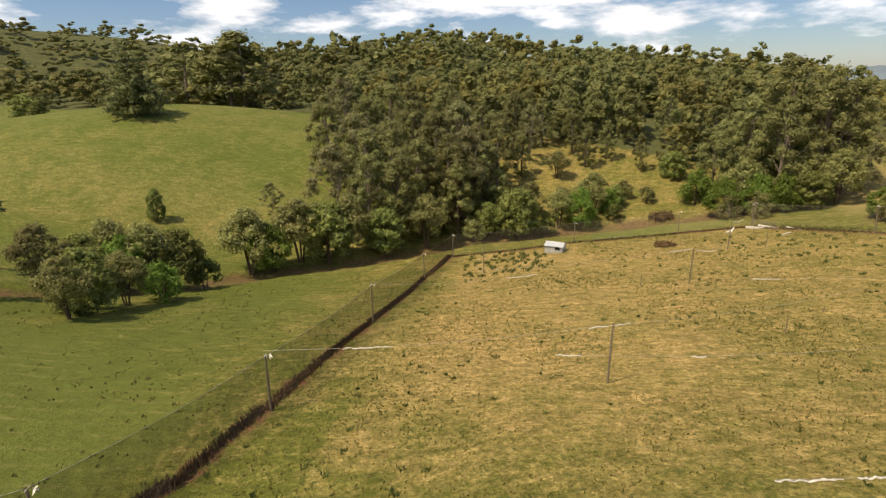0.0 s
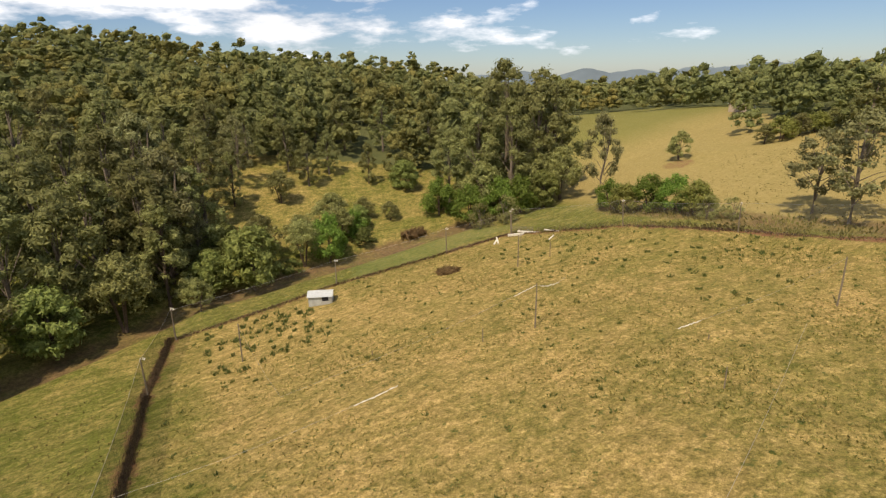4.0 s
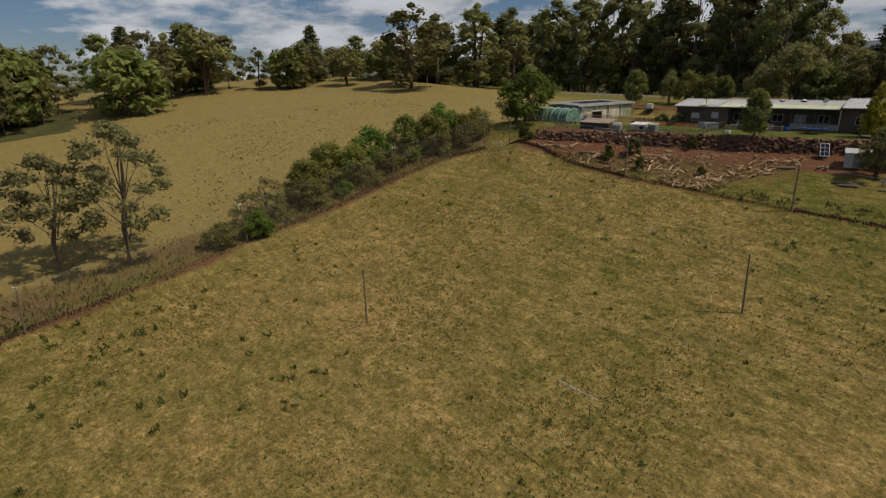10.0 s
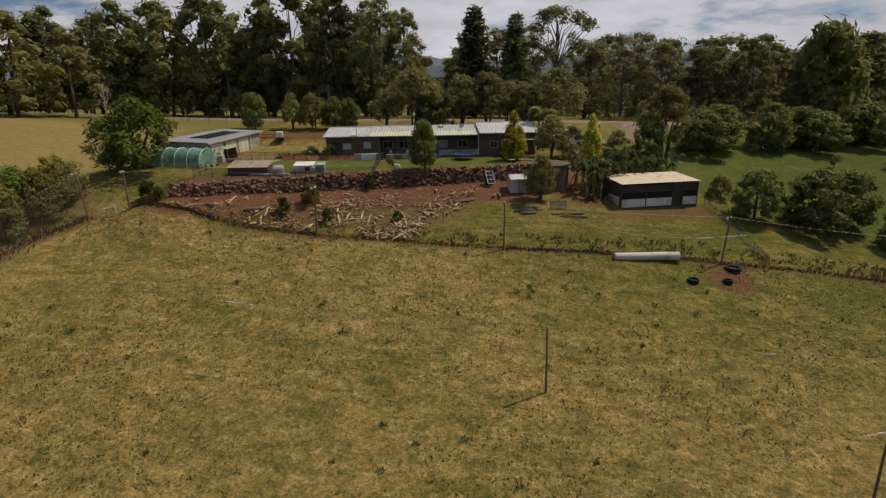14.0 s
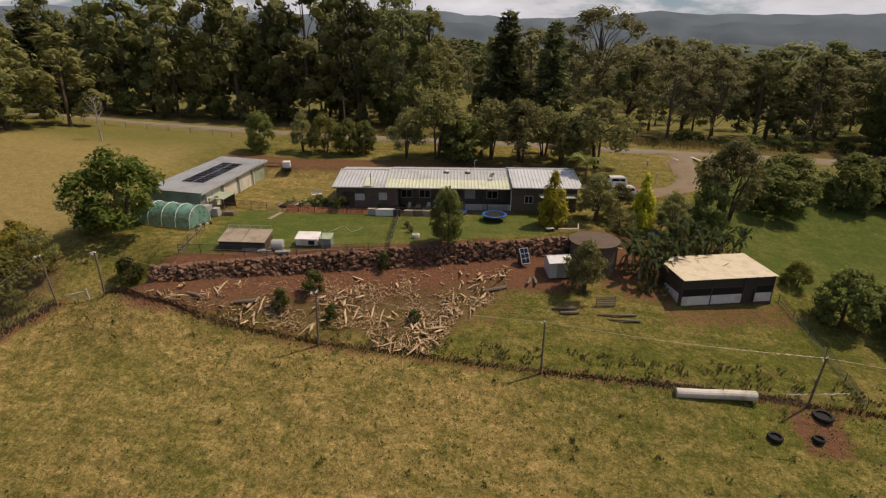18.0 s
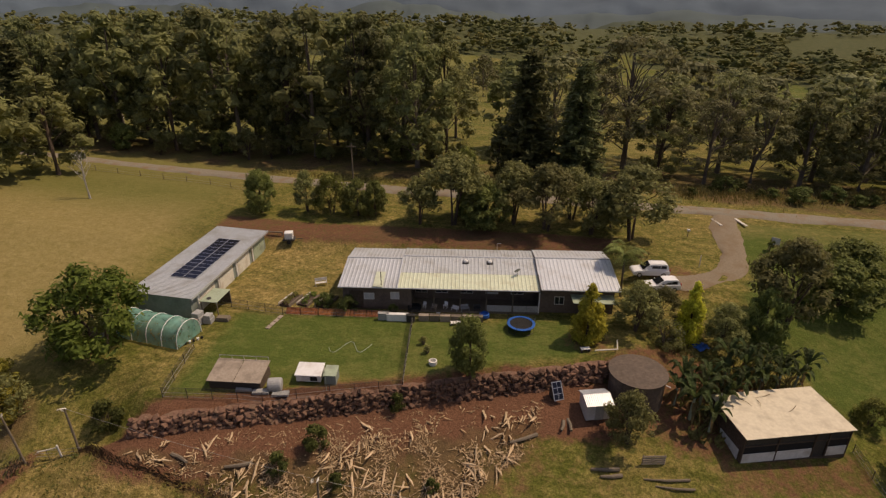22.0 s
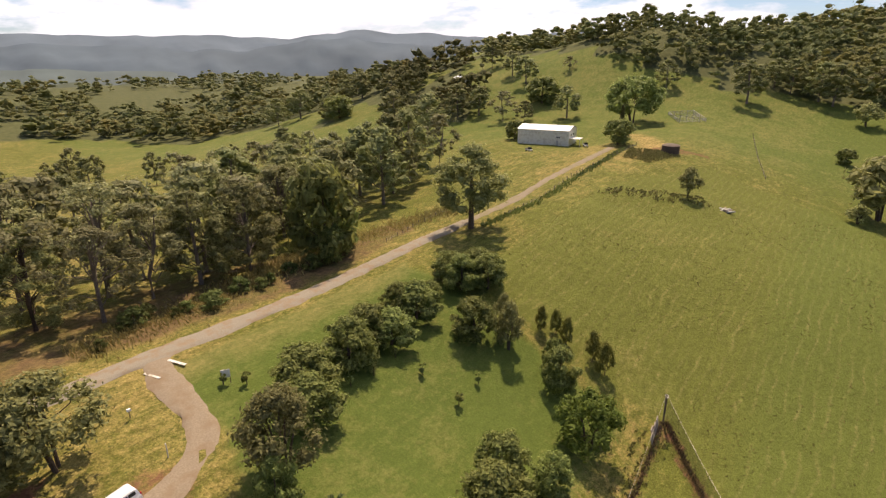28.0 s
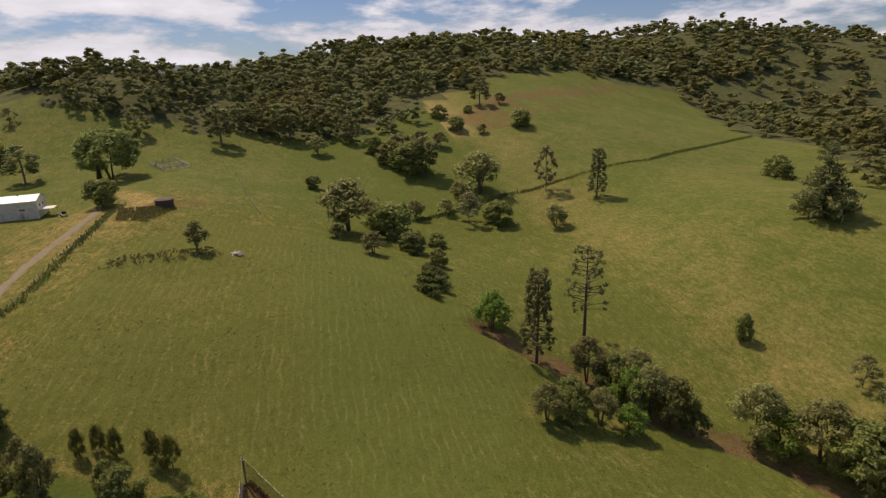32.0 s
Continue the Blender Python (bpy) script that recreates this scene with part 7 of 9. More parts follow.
WEST = [(-37, 10.7), (-20.5, 22.0), (-14.5, 39.6), (-9.5, 67.2), (-3.8, 103), (2.3, 124)]
pole_fence("net_fence_west", WEST, "tall pole fence hung with fine green netting", 5.3, M_NET, lean=0.15)
pole_fence("net_fence_north", [(2.3, 123), (31, 125), (54, 121.7), (69.5, 119.6)], "tall pole fence with low wire beside the creek", 5.2, M_NETPALE, lean=0.1)
pole_fence("net_fence_east", [(69.5, 119.6), (82.2, 100.5), (87.5, 80.5), (90.8, 54), (89.8, 29), (86.3, 10.4)], "tall pole fence with torn pale netting along the east side", 5.4, M_NETPALE, lean=0.3)
pole_fence("net_fence_south", [(81.9, 8.9), (57.7, 12.4), (36.3, 12.7), (12.5, 12.8), (-12, 11.8), (-37, 10.7)], "line of leaning poles with a single top wire before the yard", 5.6, None, lean=0.35)

# solitary field poles and the wires that once carried the overhead net
FIELD_POLES = [(13.9, 41.8), (33.6, 33.2), (61.5, 55.0), (36.7, 77.0), (54.2, 100.0), (8.0, 103.8), (36.2, 53.6), (58.5, 31.3)]
for x, y in FIELD_POLES[:6]:
    z = ground(x, y)
    o = thing("field_pole", "weathered pole standing alone in the field", "pole", pose(x, y, z, 0, 0, 0), "field poles")
    part("pole", piped([(0, 0, -0.5), (0.05, 0, 2.8), (0.12, 0.05, 5.7)], [0.1, 0.09, 0.07], 8), M_POST, o)


def span(a, b, za=5.6, zb=5.6, strips=()):
    """An overhead wire between two places, with rolled strips of white net tied on it."""
    pa, pb = Vector((*a, ground(*a) + za)), Vector((*b, ground(*b) + zb))
    o = thing("overhead_wire", "sagging overhead wire with rolled strips of white net", "wire", Matrix.Translation(pa), "overhead wires")
    inv = o.matrix_basis.inverted()

    def at(f):
        return pa.lerp(pb, f) - Vector((0, 0, 0.5 * math.sin(math.pi * f)))
    part("wire", piped([at(k / 12) for k in range(13)], 0.01, 4), M_WIRE, o).matrix_basis = inv
    for f0, f1 in strips:
        n = 14
        pts = [at(f0 + (f1 - f0) * k / n) + Vector((0, 0, -0.05 + 0.04 * RNG.normal())) for k in range(n + 1)]
        rad = [0.018 + 0.04 * abs(math.sin(k * 1.7)) * (1 if 0 < k < n else 0.2) for k in range(n + 1)]
        part("net_roll", piped(pts, rad, 6), M_WHITEWOOD, o, "rolled white netting").matrix_basis = inv


span((-14.5, 39.6), (13.9, 41.8), strips=((0.22, 0.36), (0.93, 0.99)))
span((13.9, 41.8), (40.5, 49.7), strips=((0.0, 0.07),))
span((-9.5, 67.2), (12, 66.6), strips=((0.82, 1.0),))
span((8.0, 103.8), (4.5, 73.4))
span((4.5, 73.4), (36.7, 77.0), strips=((0.88, 1.0),))
span((33.4, 56.8), (61.5, 55.0), strips=((0.02, 0.13),))
span((54.2, 100.0), (59.0, 103.5), strips=((0.1, 0.8),))
span((33.6, 33.2), (7.8, 34.9), strips=((0.6, 0.64), (0.93, 1.0)))
span((33.6, 33.2), (60.5, 32.2), strips=((0.87, 0.99),))
span((12.2, 17.0), (26, 18), strips=((0.0, 0.2), (0.24, 0.36)))
span((36.7, 77.0), (40.5, 76.0), strips=((0.1, 0.8),))


def feeder_posts():
    """Short stakes and low pegs left in the field."""
    for x, y, h in ((36.4, 53.4, 1.9), (30.2, 79.0, 1.7), (45, 60, 0.5), (20, 88, 0.6), (66.0, 112.5, 3.4), (60.8, 99.0, 3.0)):
        o = thing("stake", "thin weathered stake in the grass", "stake", on(x, y), "stakes")
        part("stake", piped([(0, 0, -0.2), (0.05, 0.03, h)], [0.06, 0.045], 6), M_POST, o)


feeder_posts()


def corner_ruin():
    """Old gate timbers lying at the north-east corner."""
    for x, y, a, L, w, h in ((64.6, 118.2, 55, 4.4, 0.28, 0.3), (63.6, 117.6, 40, 3.0, 0.3, 0.25), (71.8, 116.2, -50, 5.2, 0.3, 0.35), (69.0, 117.4, -20, 3.6, 0.25, 0.5), (74.5, 112.5, -62, 3.2, 0.25, 0.25), (70.5, 108.5, 30, 3.4, 0.2, 0.2)):
        o = thing("old_beam", "bleached old beam lying by the corner post", "beam", on(x, y, a), "old beams")
        part("beam", boxed(-L / 2, L / 2, -w / 2, w / 2, 0, h, 0.03), M_WHITEWOOD, o)
    g = thing("broken_gate", "broken grey gate frame at the corner of the field", "gate", on(71.0, 117.6, -40))
    for z in (0.4, 0.9, 1.3):
        part("rail", boxed(-2.2, 2.2, -0.04, 0.04, z, z + 0.1), M_POST, g)
    for x in (-2.2, -0.7, 0.7, 2.2):
        part("upright", boxed(x - 0.05, x + 0.05, -0.05, 0.05, 0, 1.6), M_POST, g)
    b = thing("brush_heap", "heap of cut brown brush in the field", "brush heap", on(46.4, 110.0))
    q = leaf_cloud([(0, 0, 0.35), (1.2, -0.5, 0.3), (-1.1, 0.5, 0.3)], [(1.6, 1.3, 0.7), (1.1, 1.0, 0.5), (1.0, 0.9, 0.5)], 700, 0.4, 4.0, seed=91, shell=0.1)
    part("brush", quads_mesh("brush", q, M_DRYLEAF), None, b)
    b2 = thing("stick_pile", "pile of grey fallen branches beyond the fence", "brush heap", on(57, 141))
    q = leaf_cloud([(0, 0, 0.3), (2.0, 0, 0.3)], [(2.6, 1.5, 0.6), (2.0, 1.3, 0.5)], 500, 0.5, 6.0, seed=92, shell=0.1)
    part("brushwood", quads_mesh("brushwood", q, M_DRYLEAF), None, b2)
    w = thing("corner_gate", "leaning grey timber panels at the fence corner", "gate", on(-36.4, 10.2, 5))
    for i in range(4):
        part("panel", boxed(0.2 + i * 1.4, 1.5 + i * 1.4, -0.05, 0.05, 0, 1.5 - 0.2 * (i % 2)), M_CAGE, w).matrix_basis = pose(0, 0, 0, 10 + 5 * (i % 3), 0, 0)


corner_ruin()


def field_gate():
    """A wire gate with a bleached post between the two corner poles."""
    o = thing("field_gate", "sagging wire gate with a bleached timber post", "gate", on(83.4, 9.4, 14))
    part("post", piped([(0.0, 0, -0.3), (0.12, 0, 1.5)], [0.1, 0.09], 7), M_WHITEWOOD, o, "bleached timber post")
    part("strut", piped([(1.9, 0.1, 0.95), (0.15, 0, 1.25)], [0.06, 0.05], 6), M_WHITEWOOD, o)
    for z in (0.35, 0.7, 1.05):
        part("wire", piped([(-2.0, 0, z), (0.05, 0.05, z - 0.05), (2.2, 0, z)], 0.018, 4), M_WIRE, o)
    for x in (-1.2, 1.1):
        part("dropper", piped([(x, 0.03, 0.0), (x + 0.05, 0.03, 1.15)], 0.03, 5), M_POST, o)


field_gate()


def stockyard(x, y, turn):
    """A small timber cattle yard: posts with three rails, divided in two pens."""
    ob = thing("stockyard", "weathered timber cattle yard with pale rails beside the fig tree", "stockyard", on(x, y, turn))
    inv = ob.matrix_basis.inverted()

    def at(a, b, h):
        p = ob.matrix_basis @ Vector((a, b, 0))
        return inv @ Vector((p.x, p.y, ground(p.x, p.y) + h))
    runs = (((-9, -6), (9, -6)), ((9, -6), (9, 6)), ((9, 6), (-9, 6)), ((-9, 6), (-9, -6)), ((0, -6), (0, 6)))
    for (a0, b0), (a1, b1) in runs:
        n = round(math.hypot(a1 - a0, b1 - b0) / 3)
        for i in range(n):
            p = (a0 + (a1 - a0) * i / n, b0 + (b1 - b0) * i / n)
            q = (a0 + (a1 - a0) * (i + 1) / n, b0 + (b1 - b0) * (i + 1) / n)
            part("post", piped([at(*p, -0.4), at(*p, 1.9)], 0.13, 6), M_DEADWOOD, ob)
            for h in (0.5, 1.1, 1.7):
                part("rail", piped([at(*p, h), at(*q, h)], 0.09, 5), M_DEADWOOD, ob)


M_DEADWOOD = surface("bleached_wood", (0.36, 0.34, 0.31), (0.52, 0.5, 0.46), 3.0, 0.85, 0.4, stain=(0.25, 0.22, 0.19))
stockyard(-252, -36, 30)


# ---- trees and shrubs, stand by stand ----
def row_of(keys, pts, hmin, hmax, spread=(0.9, 1.15), label="", group="", jitter=0.0):
    for i, (x, y) in enumerate(pts):
        k = keys[i % len(keys)]
        plant(k, x + RNG.normal() * jitter, y + RNG.normal() * jitter, RNG.uniform(hmin, hmax), RNG.uniform(*spread), label=label, group=group)


# the yard
plant("dark2", 46.7, -3.6, 7.2, 0.62, label="glossy dark mango tree above the stone wall")
plant("shrub2", 86.8, -2.0, 10.5, 1.1, label="large bright-green tree beside the garage")
plant("thin", 90.5, -3.0, 8.0, 1.1)
plant("gold", 34.1, -11.3, 7.2, 1.0)
plant("gold", 22.0, -15.0, 7.6, 0.85)
plant("olive2", 28.4, -14.2, 6.8, 1.1, label="olive shrub between the golden conifers")
plant("olive2", 18.0, -14.5, 6.0, 1.1)
plant("olive2", 24.8, -16.8, 5.5, 1.0)
plant("thin", 25.0, -13.0, 4.0, 1.2)
plant("olive2", 31.2, 0.6, 6.6, 0.9, label="slender grey-green tree beside the tin shed")
plant("dark1", 13.2, -16.5, 7.5, 0.7, label="dark leafy tree above the banana clump")
plant("olive1", 9.6, -19.5, 12.5, 0.95, label="tall wattle with a broad domed crown by the drive")
plant("scrub", 60.3, 6.0, 2.6, 0.8)
plant("scrub", 57.3, 8.8, 1.8, 0.7)
plant("scrub", 62.8, 8.6, 2.2, 0.8)
plant("scrub", 49.0, 7.8, 1.4, 0.8)
for x, y, h in ((93.6, 5.2, 5.2), (96.5, 3.5, 4.6), (91.0, 7.6, 3.6)):
    plant("yellow", x, y, h, 1.0)
plant("scrub", 81.0, 6.0, 3.0, 0.9, label="grey-green saltbush at the end of the wall")
plant("scrub", 53.6, 0.9, 2.2, 0.6)
plant("scrub", 66.0, -14.6, 2.0, 1.0, label="shrubs against the house wall")
plant("scrub", 62.5, -13.9, 2.3, 1.0, label="shrubs against the house wall")
plant("scrub", 57.0, -14.0, 1.5, 0.7)
# behind the house, along the bank
row_of(["dark2", "olive2", "shrub1", "dark1"], [(84.9, -39.5), (77.6, -41.5), (73.2, -40.9), (68.6, -40.6), (65.8, -41)], 6.0, 8.2, (0.75, 0.95), group="trees along the bank")
plant("olive1", 52.6, -39.2, 12.5, 1.15)
plant("dark2", 49.5, -41.5, 8.0, 0.9)
plant("olive1", 43.1, -40.2, 11.0, 1.05)
plant("olive1", 37.9, -38.4, 11.5, 1.15)
plant("olive1", 24.8, -37.5, 12.5, 1.2)
plant("olive2", 27.2, -41.5, 7.5, 1.0)
row_of(["olive1", "dark2", "olive2"], [(58.0, -38.5), (47.0, -38.0), (31.0, -38.5), (33.5, -43.5)], 7.5, 10.0, (0.95, 1.15), group="trees along the bank")
# the orchard round the west lawn
ORCHARD = [(1.5, -24.0, 7.6), (-1.6, -29.0, 8.0), (-11.2, -29.8, 8.4), (-17.6, -31.0, 7.6), (-19.8, -28.6, 7.0), (-26.5, -32.5, 7.2), (-28.5, -30.2, 7.8), (-42.6, -33.2, 6.6), (-41.6, -29.2, 7.6), (-45.0, -25.4, 7.4), (-47.5, -29.0, 6.6), (-31.2, -20.0, 8.2), (-34.4, -31.5, 4.6)]
for i, (x, y, h) in enumerate(ORCHARD):
    plant(("dark1", "dark2")[i % 2], x, y, h, 1.2 + 0.14 * math.sin(i * 2.1), group="orchard trees")
plant("olive2", -33.6, -14.6, 9.6, 0.72, label="narrow upright olive tree at the end of the orchard")
plant("olive2", -36.4, -17.0, 8.2, 0.6)
for x, y, h in ((-42.2, -12.6, 5.2), (-43.0, -10.2, 5.4), (-42.4, -7.8, 5.6), (-41.8, -2.8, 6.2), (-40.2, 0.0, 6.8)):
    plant("shrub1", x, y, h, 0.42, label="young upright tree in a planted row", group="row of young trees")
plant("dark1", -32.0, -4.4, 8.4, 0.8, label="dark bushy tree by the paddock fence")
plant("dark2", -35.0, -7.2, 6.4, 0.62)
plant("shrub2", -24.6, 3.4, 10.0, 1.0, label="pale green open tree by the paddock fence")
plant("dark1", -13.5, 3.0, 6.6, 0.9)
plant("dark2", -9.5, -2.4, 8.4, 0.95, label="rounded dark tree beside the barn")
plant("dark1", -4.0, 0.5, 8.6, 1.1, label="broad dark tree beside the barn")
plant("dark2", 3.5, 0.0, 7.4, 0.95, label="dense dark tree beside the barn")
plant("shrub1", 5.5, -6.5, 3.5, 0.9)
for x, y in ((-17.9, -20.9), (-17.2, -13.8), (-17.4, -25.9), (-23.5, -14.3), (-7.3, -25.7), (-11.7, -25.3), (2.4, -35.8), (4.5, -38.0)):
    plant("sap", x, y, RNG.uniform(1.8, 3.0), 1.0, group="planted saplings")
# south of the lane
SOUTH = [("oak2", 94.4, -76, 24), ("gum2", 87.9, -75, 25), ("gum2", 80, -79, 24), ("oak2", 74.9, -73, 24), ("gum1", 68, -78, 23), ("gum1", 63.3, -68, 22), ("oak1", 58, -74, 21), ("oak1", 99, -83, 24), ("gum1", 106, -76, 23), ("gum2", 113, -80, 25), ("oak1", 121, -74, 22), ("gum2", 128, -83, 24), ("gum1", 136, -77, 23), ("gum1", 84, -88, 22), ("gum3", 72, -90, 21), ("gum1", 145, -80, 20), ("oak2", 153, -75, 22), ("gum2", 162, -84, 22)]
for k, x, y, h in SOUTH:
    plant(k, x, y, h * 1.28, 1.0, group="trees along the lane")
for i in range(21):
    x, y = 70 + i * 4.4 + 1.5 * math.sin(i * 3.1), -86 - 7 * math.sin(i * 1.7) - (6 if i % 2 else 0)
    plant(("oak1", "gum1", "oak2", "gum2")[i % 4], x, y, 19 + 4 * math.sin(i * 2.3), 1.1, group="trees along the lane")
for i in range(15):
    plant(("olive1", "dark2", "olive2")[i % 3], 60 + i * 7.0 + 2 * math.sin(i * 2.7), -71 - 2.5 * math.sin(i * 1.9), 5.5 + 2.2 * math.sin(i * 1.3), 0.95, group="undergrowth along the lane")
plant("hoop", 40.8, -62.3, 25.0, 1.5)
plant("hoop", 31.5, -61.5, 23.5, 1.35, label="paler slender hoop pine beside the lane")
plant("oak1", 46.5, -63.0, 11.0, 0.9)
plant("shrub1", 52.5, -61.0, 7.0, 0.6, label="young yellow-green pine beside the lane")
for k, x, y, h in (("gum4", 19.3, -80, 24), ("gum4", 26, -80, 17), ("gum4", -1.5, -82.3, 19), ("gum3", -10, -86, 18), ("gum1", -19, -78, 17), ("gum3", -26.3, -88.5, 19), ("gum1", -38.3, -95, 20), ("gum4", 10, -90, 18), ("gum3", -31, -80, 16), ("gum2", -60.5, -101, 19), ("gum1", -52, -92, 17), ("oak1", 12.8, -76, 16), ("gum3", 34, -88, 20), ("gum1", 43, -95, 19), ("gum4", -46, -86, 16), ("gum3", 3, -95, 20)):
    plant(k, x, y, h * 1.2, 1.25, group="gum trees beyond the lane")
for k, x, y, h in (("gum1", -14, -72, 17), ("gum3", -5, -73, 16), ("gum2", -24, -70, 17), ("gum4", 5, -70, 15), ("gum1", -48, -76, 18), ("gum2", -56, -80, 19), ("gum1", -64, -88, 18), ("gum3", -44, -102, 18)):
    plant(k, x, y, h * 1.15, 1.2, group="gum trees beyond the lane")
plant("dark2", -37.5, -61.5, 23.0, 0.68, label="tall dense dark tree beside the track")
plant("dark1", -41.5, -63.5, 17.0, 0.72, label="tall dense dark tree beside the track")
plant("dark2", -36.5, -58.5, 8.5, 0.8, label="tall dense dark tree beside the track")
plant("dome", -68.4, -44.0, 22.0, 1.12, label="broad dark-crowned tree standing over the track")
for k, x, y, h in (("gum1", -80, -82, 17.5), ("gum2", -93, -89, 19), ("gum1", -88, -99, 17), ("gum2", -108, -94, 19), ("gum3", -133, -99, 15), ("gum2", -118, -105, 18), ("gum1", -101, -106, 17), ("gum3", -66, -90, 17), ("gum1", -57, -99, 16)):
    plant(k, x, y, h * 1.35, 1.1, group="gum trees beyond the track")
plant("scrub", 0, -66, 2.4, 1.2, group="scrub along the lane")
for x in range(-30, 14, 4):
    plant("scrub", x + RNG.normal(), -62 + RNG.normal() * 1.5 - 0.05 * x, RNG.uniform(1.6, 3.2), RNG.uniform(1.0, 1.5), group="scrub along the lane")
for k, x, y, h in (("dark1", 66, -205, 6), ("dark2", 54, -210, 6), ("gum4", 78, -235, 8), ("dark1", 100, -190, 7), ("gum3", 30, -150, 18), ("gum1", 80, -140, 18), ("gum2", -20, -140, 18), ("gum3", -60, -150, 18), ("gum1", 115, -130, 19), ("gum2", -5, -120, 18), ("gum1", 60, -112, 20), ("gum3", 95, -110, 19), ("gum2", -100, -150, 17), ("gum1", 140, -120, 19), ("gum3", -130, -190, 16), ("gum1", -40, -200, 16), ("gum2", -90, -230, 16)):
    plant(k, x, y, h, 1.1, group="scattered paddock trees")
r_band = np.random.default_rng(77)
for i in range(110):
    x, y = r_band.uniform(-150, 170), -98 - 520 * r_band.random() ** 1.7
    if noise.noise(Vector((x * 0.012, y * 0.012, 4.0))) < (-0.25 if y > -190 and x > -100 else 0.02):
        continue
    plant(("gum1", "gum3", "gum2", "oak1")[i % 4], x, y, r_band.uniform(14, 23), 1.15, group="woodland beyond the lane")
# west paddock, hill farm and far side of the gully
plant("fig", -236, -57, 24.0, 0.95)
plant("dark2", -172, -43, 10.5, 1.25, label="dense round dark tree behind the shed")
plant("hoop", -184, -46, 14, 0.7)


def dead_tree(x, y, h):
    """A dead gum: a pale bare trunk that forks into broken limbs."""
    ob = thing("dead_tree", "dead bleached gum with a bare forked trunk", "tree", on(x, y))
    part("trunk", piped([(0, 0, -0.5), (0.1 * h / 9, 0, h * 0.35), (0, 0.1, h * 0.66)], [0.5, 0.4, 0.3], 8), M_DEADWOOD, ob)
    for dx, dy, dz in ((-0.24, 0.1, 0.3), (0.22, -0.12, 0.34), (0.02, 0.2, 0.2)):
        part("limb", piped([(0, 0.1, h * 0.64), (dx * h * 0.6, dy * h * 0.6, h * (0.64 + dz * 0.45)), (dx * h * 0.8, dy * h, h * (0.66 + dz))], [0.26, 0.17, 0.05], 6), M_DEADWOOD, ob)


dead_tree(-120, -149, 19)


def bare_tree(x, y, h):
    """A leafless tree: a slender pale trunk with many fine twigs."""
    r = np.random.default_rng(14)
    ob = thing("bare_tree", "leafless pale young tree standing in the dry paddock", "tree", on(x, y))
    part("trunk", piped([(0, 0, -0.3), (0.15, 0, h * 0.4), (-0.1, 0.1, h * 0.75), (0.1, 0.1, h)], [0.2, 0.15, 0.09, 0.03], 7), M_DEADWOOD, ob)
    for i in range(16):
        z, a = h * (0.38 + 0.036 * i), i * 2.4
        L = h * 0.24 * (1.1 - 0.045 * i)
        mid = Vector((L * 0.55 * math.cos(a), L * 0.55 * math.sin(a), z + L * 0.5))
        end = Vector((L * math.cos(a), L * math.sin(a), z + L * 1.15))
        b = part("branch", piped([(0, 0.04, z), mid, end], [0.05, 0.03, 0.012], 5), M_DEADWOOD, ob)
        bm = bmesh.new()
        for k in range(3):
            tube(bm, [mid.lerp(end, 0.3 * k), mid.lerp(end, 0.3 * k) + Vector((r.normal() * 0.4, r.normal() * 0.4, 0.6))], [0.018, 0.006], 4, cap=False)
        part("twigs", bm, M_DEADWOOD, b)


bare_tree(115.0, -38.0, 7.8)
plant("dark2", -187, -95, 9.5, 1.2, label="dense round dark tree behind the shed")
for k, x, y, h in (("gum1", -295.3, -363.7, 28), ("gum2", -289.5, -387.2, 27), ("gum1", -272.8, -303.6, 20.6), ("dark2", -264, -284.2, 19.7), ("gum2", -288.2, -252.3, 23.7), ("gum1", -317.7, -309.6, 23.8), ("gum2", -231.9, -203.4, 25.4), ("gum1", -202.6, -155.7, 27.6), ("gum2", -250.8, -168.4, 22.7), ("gum1", -254.9, -155.8, 19.1), ("gum3", -243.7, -132.8, 18.4), ("gum2", -240.5, -117.4, 12.7), ("dark2", -272.9, -122.7, 17.9), ("gum1", -321.7, -169.2, 18.6), ("gum2", -349.6, -201.9, 22.7), ("gum1", -303.6, -149.3, 19.9), ("gum3", -316.5, -124.7, 9.5), ("gum1", -246, -95.2, 18.8), ("gum2", -297.7, -58.5, 16.9)):
    plant(k, x, y, h * 0.92, 1.5, group="trees on the western slopes")
plant("olive1", -120.5, -5.8, 9.0, 0.85, label="dark bush on the overgrown mound")
GULLY = [("scrub", -120, 60, 3), ("scrub", -112, 62, 3), ("dark1", -131, 66, 5),
         ("shrub2", -86, 69, 8), ("olive1", -66, 86, 9), ("dark1", -62, 90, 8), ("olive1", -60, 95, 10), ("olive1", -53.4, 94.5, 10), ("dark2", -50.5, 98.5, 9), ("shrub2", -56.5, 92, 8), ("scrub", -47, 102, 4), ("olive1", -50, 68, 7), ("dark1", -52, 74, 7.5), ("olive1", -49.5, 80, 7), ("shrub2", -47, 86, 5.5)]
for k, x, y, h in GULLY:
    plant(k, x, y, h * 1.35, 0.95, group="trees along the gully")
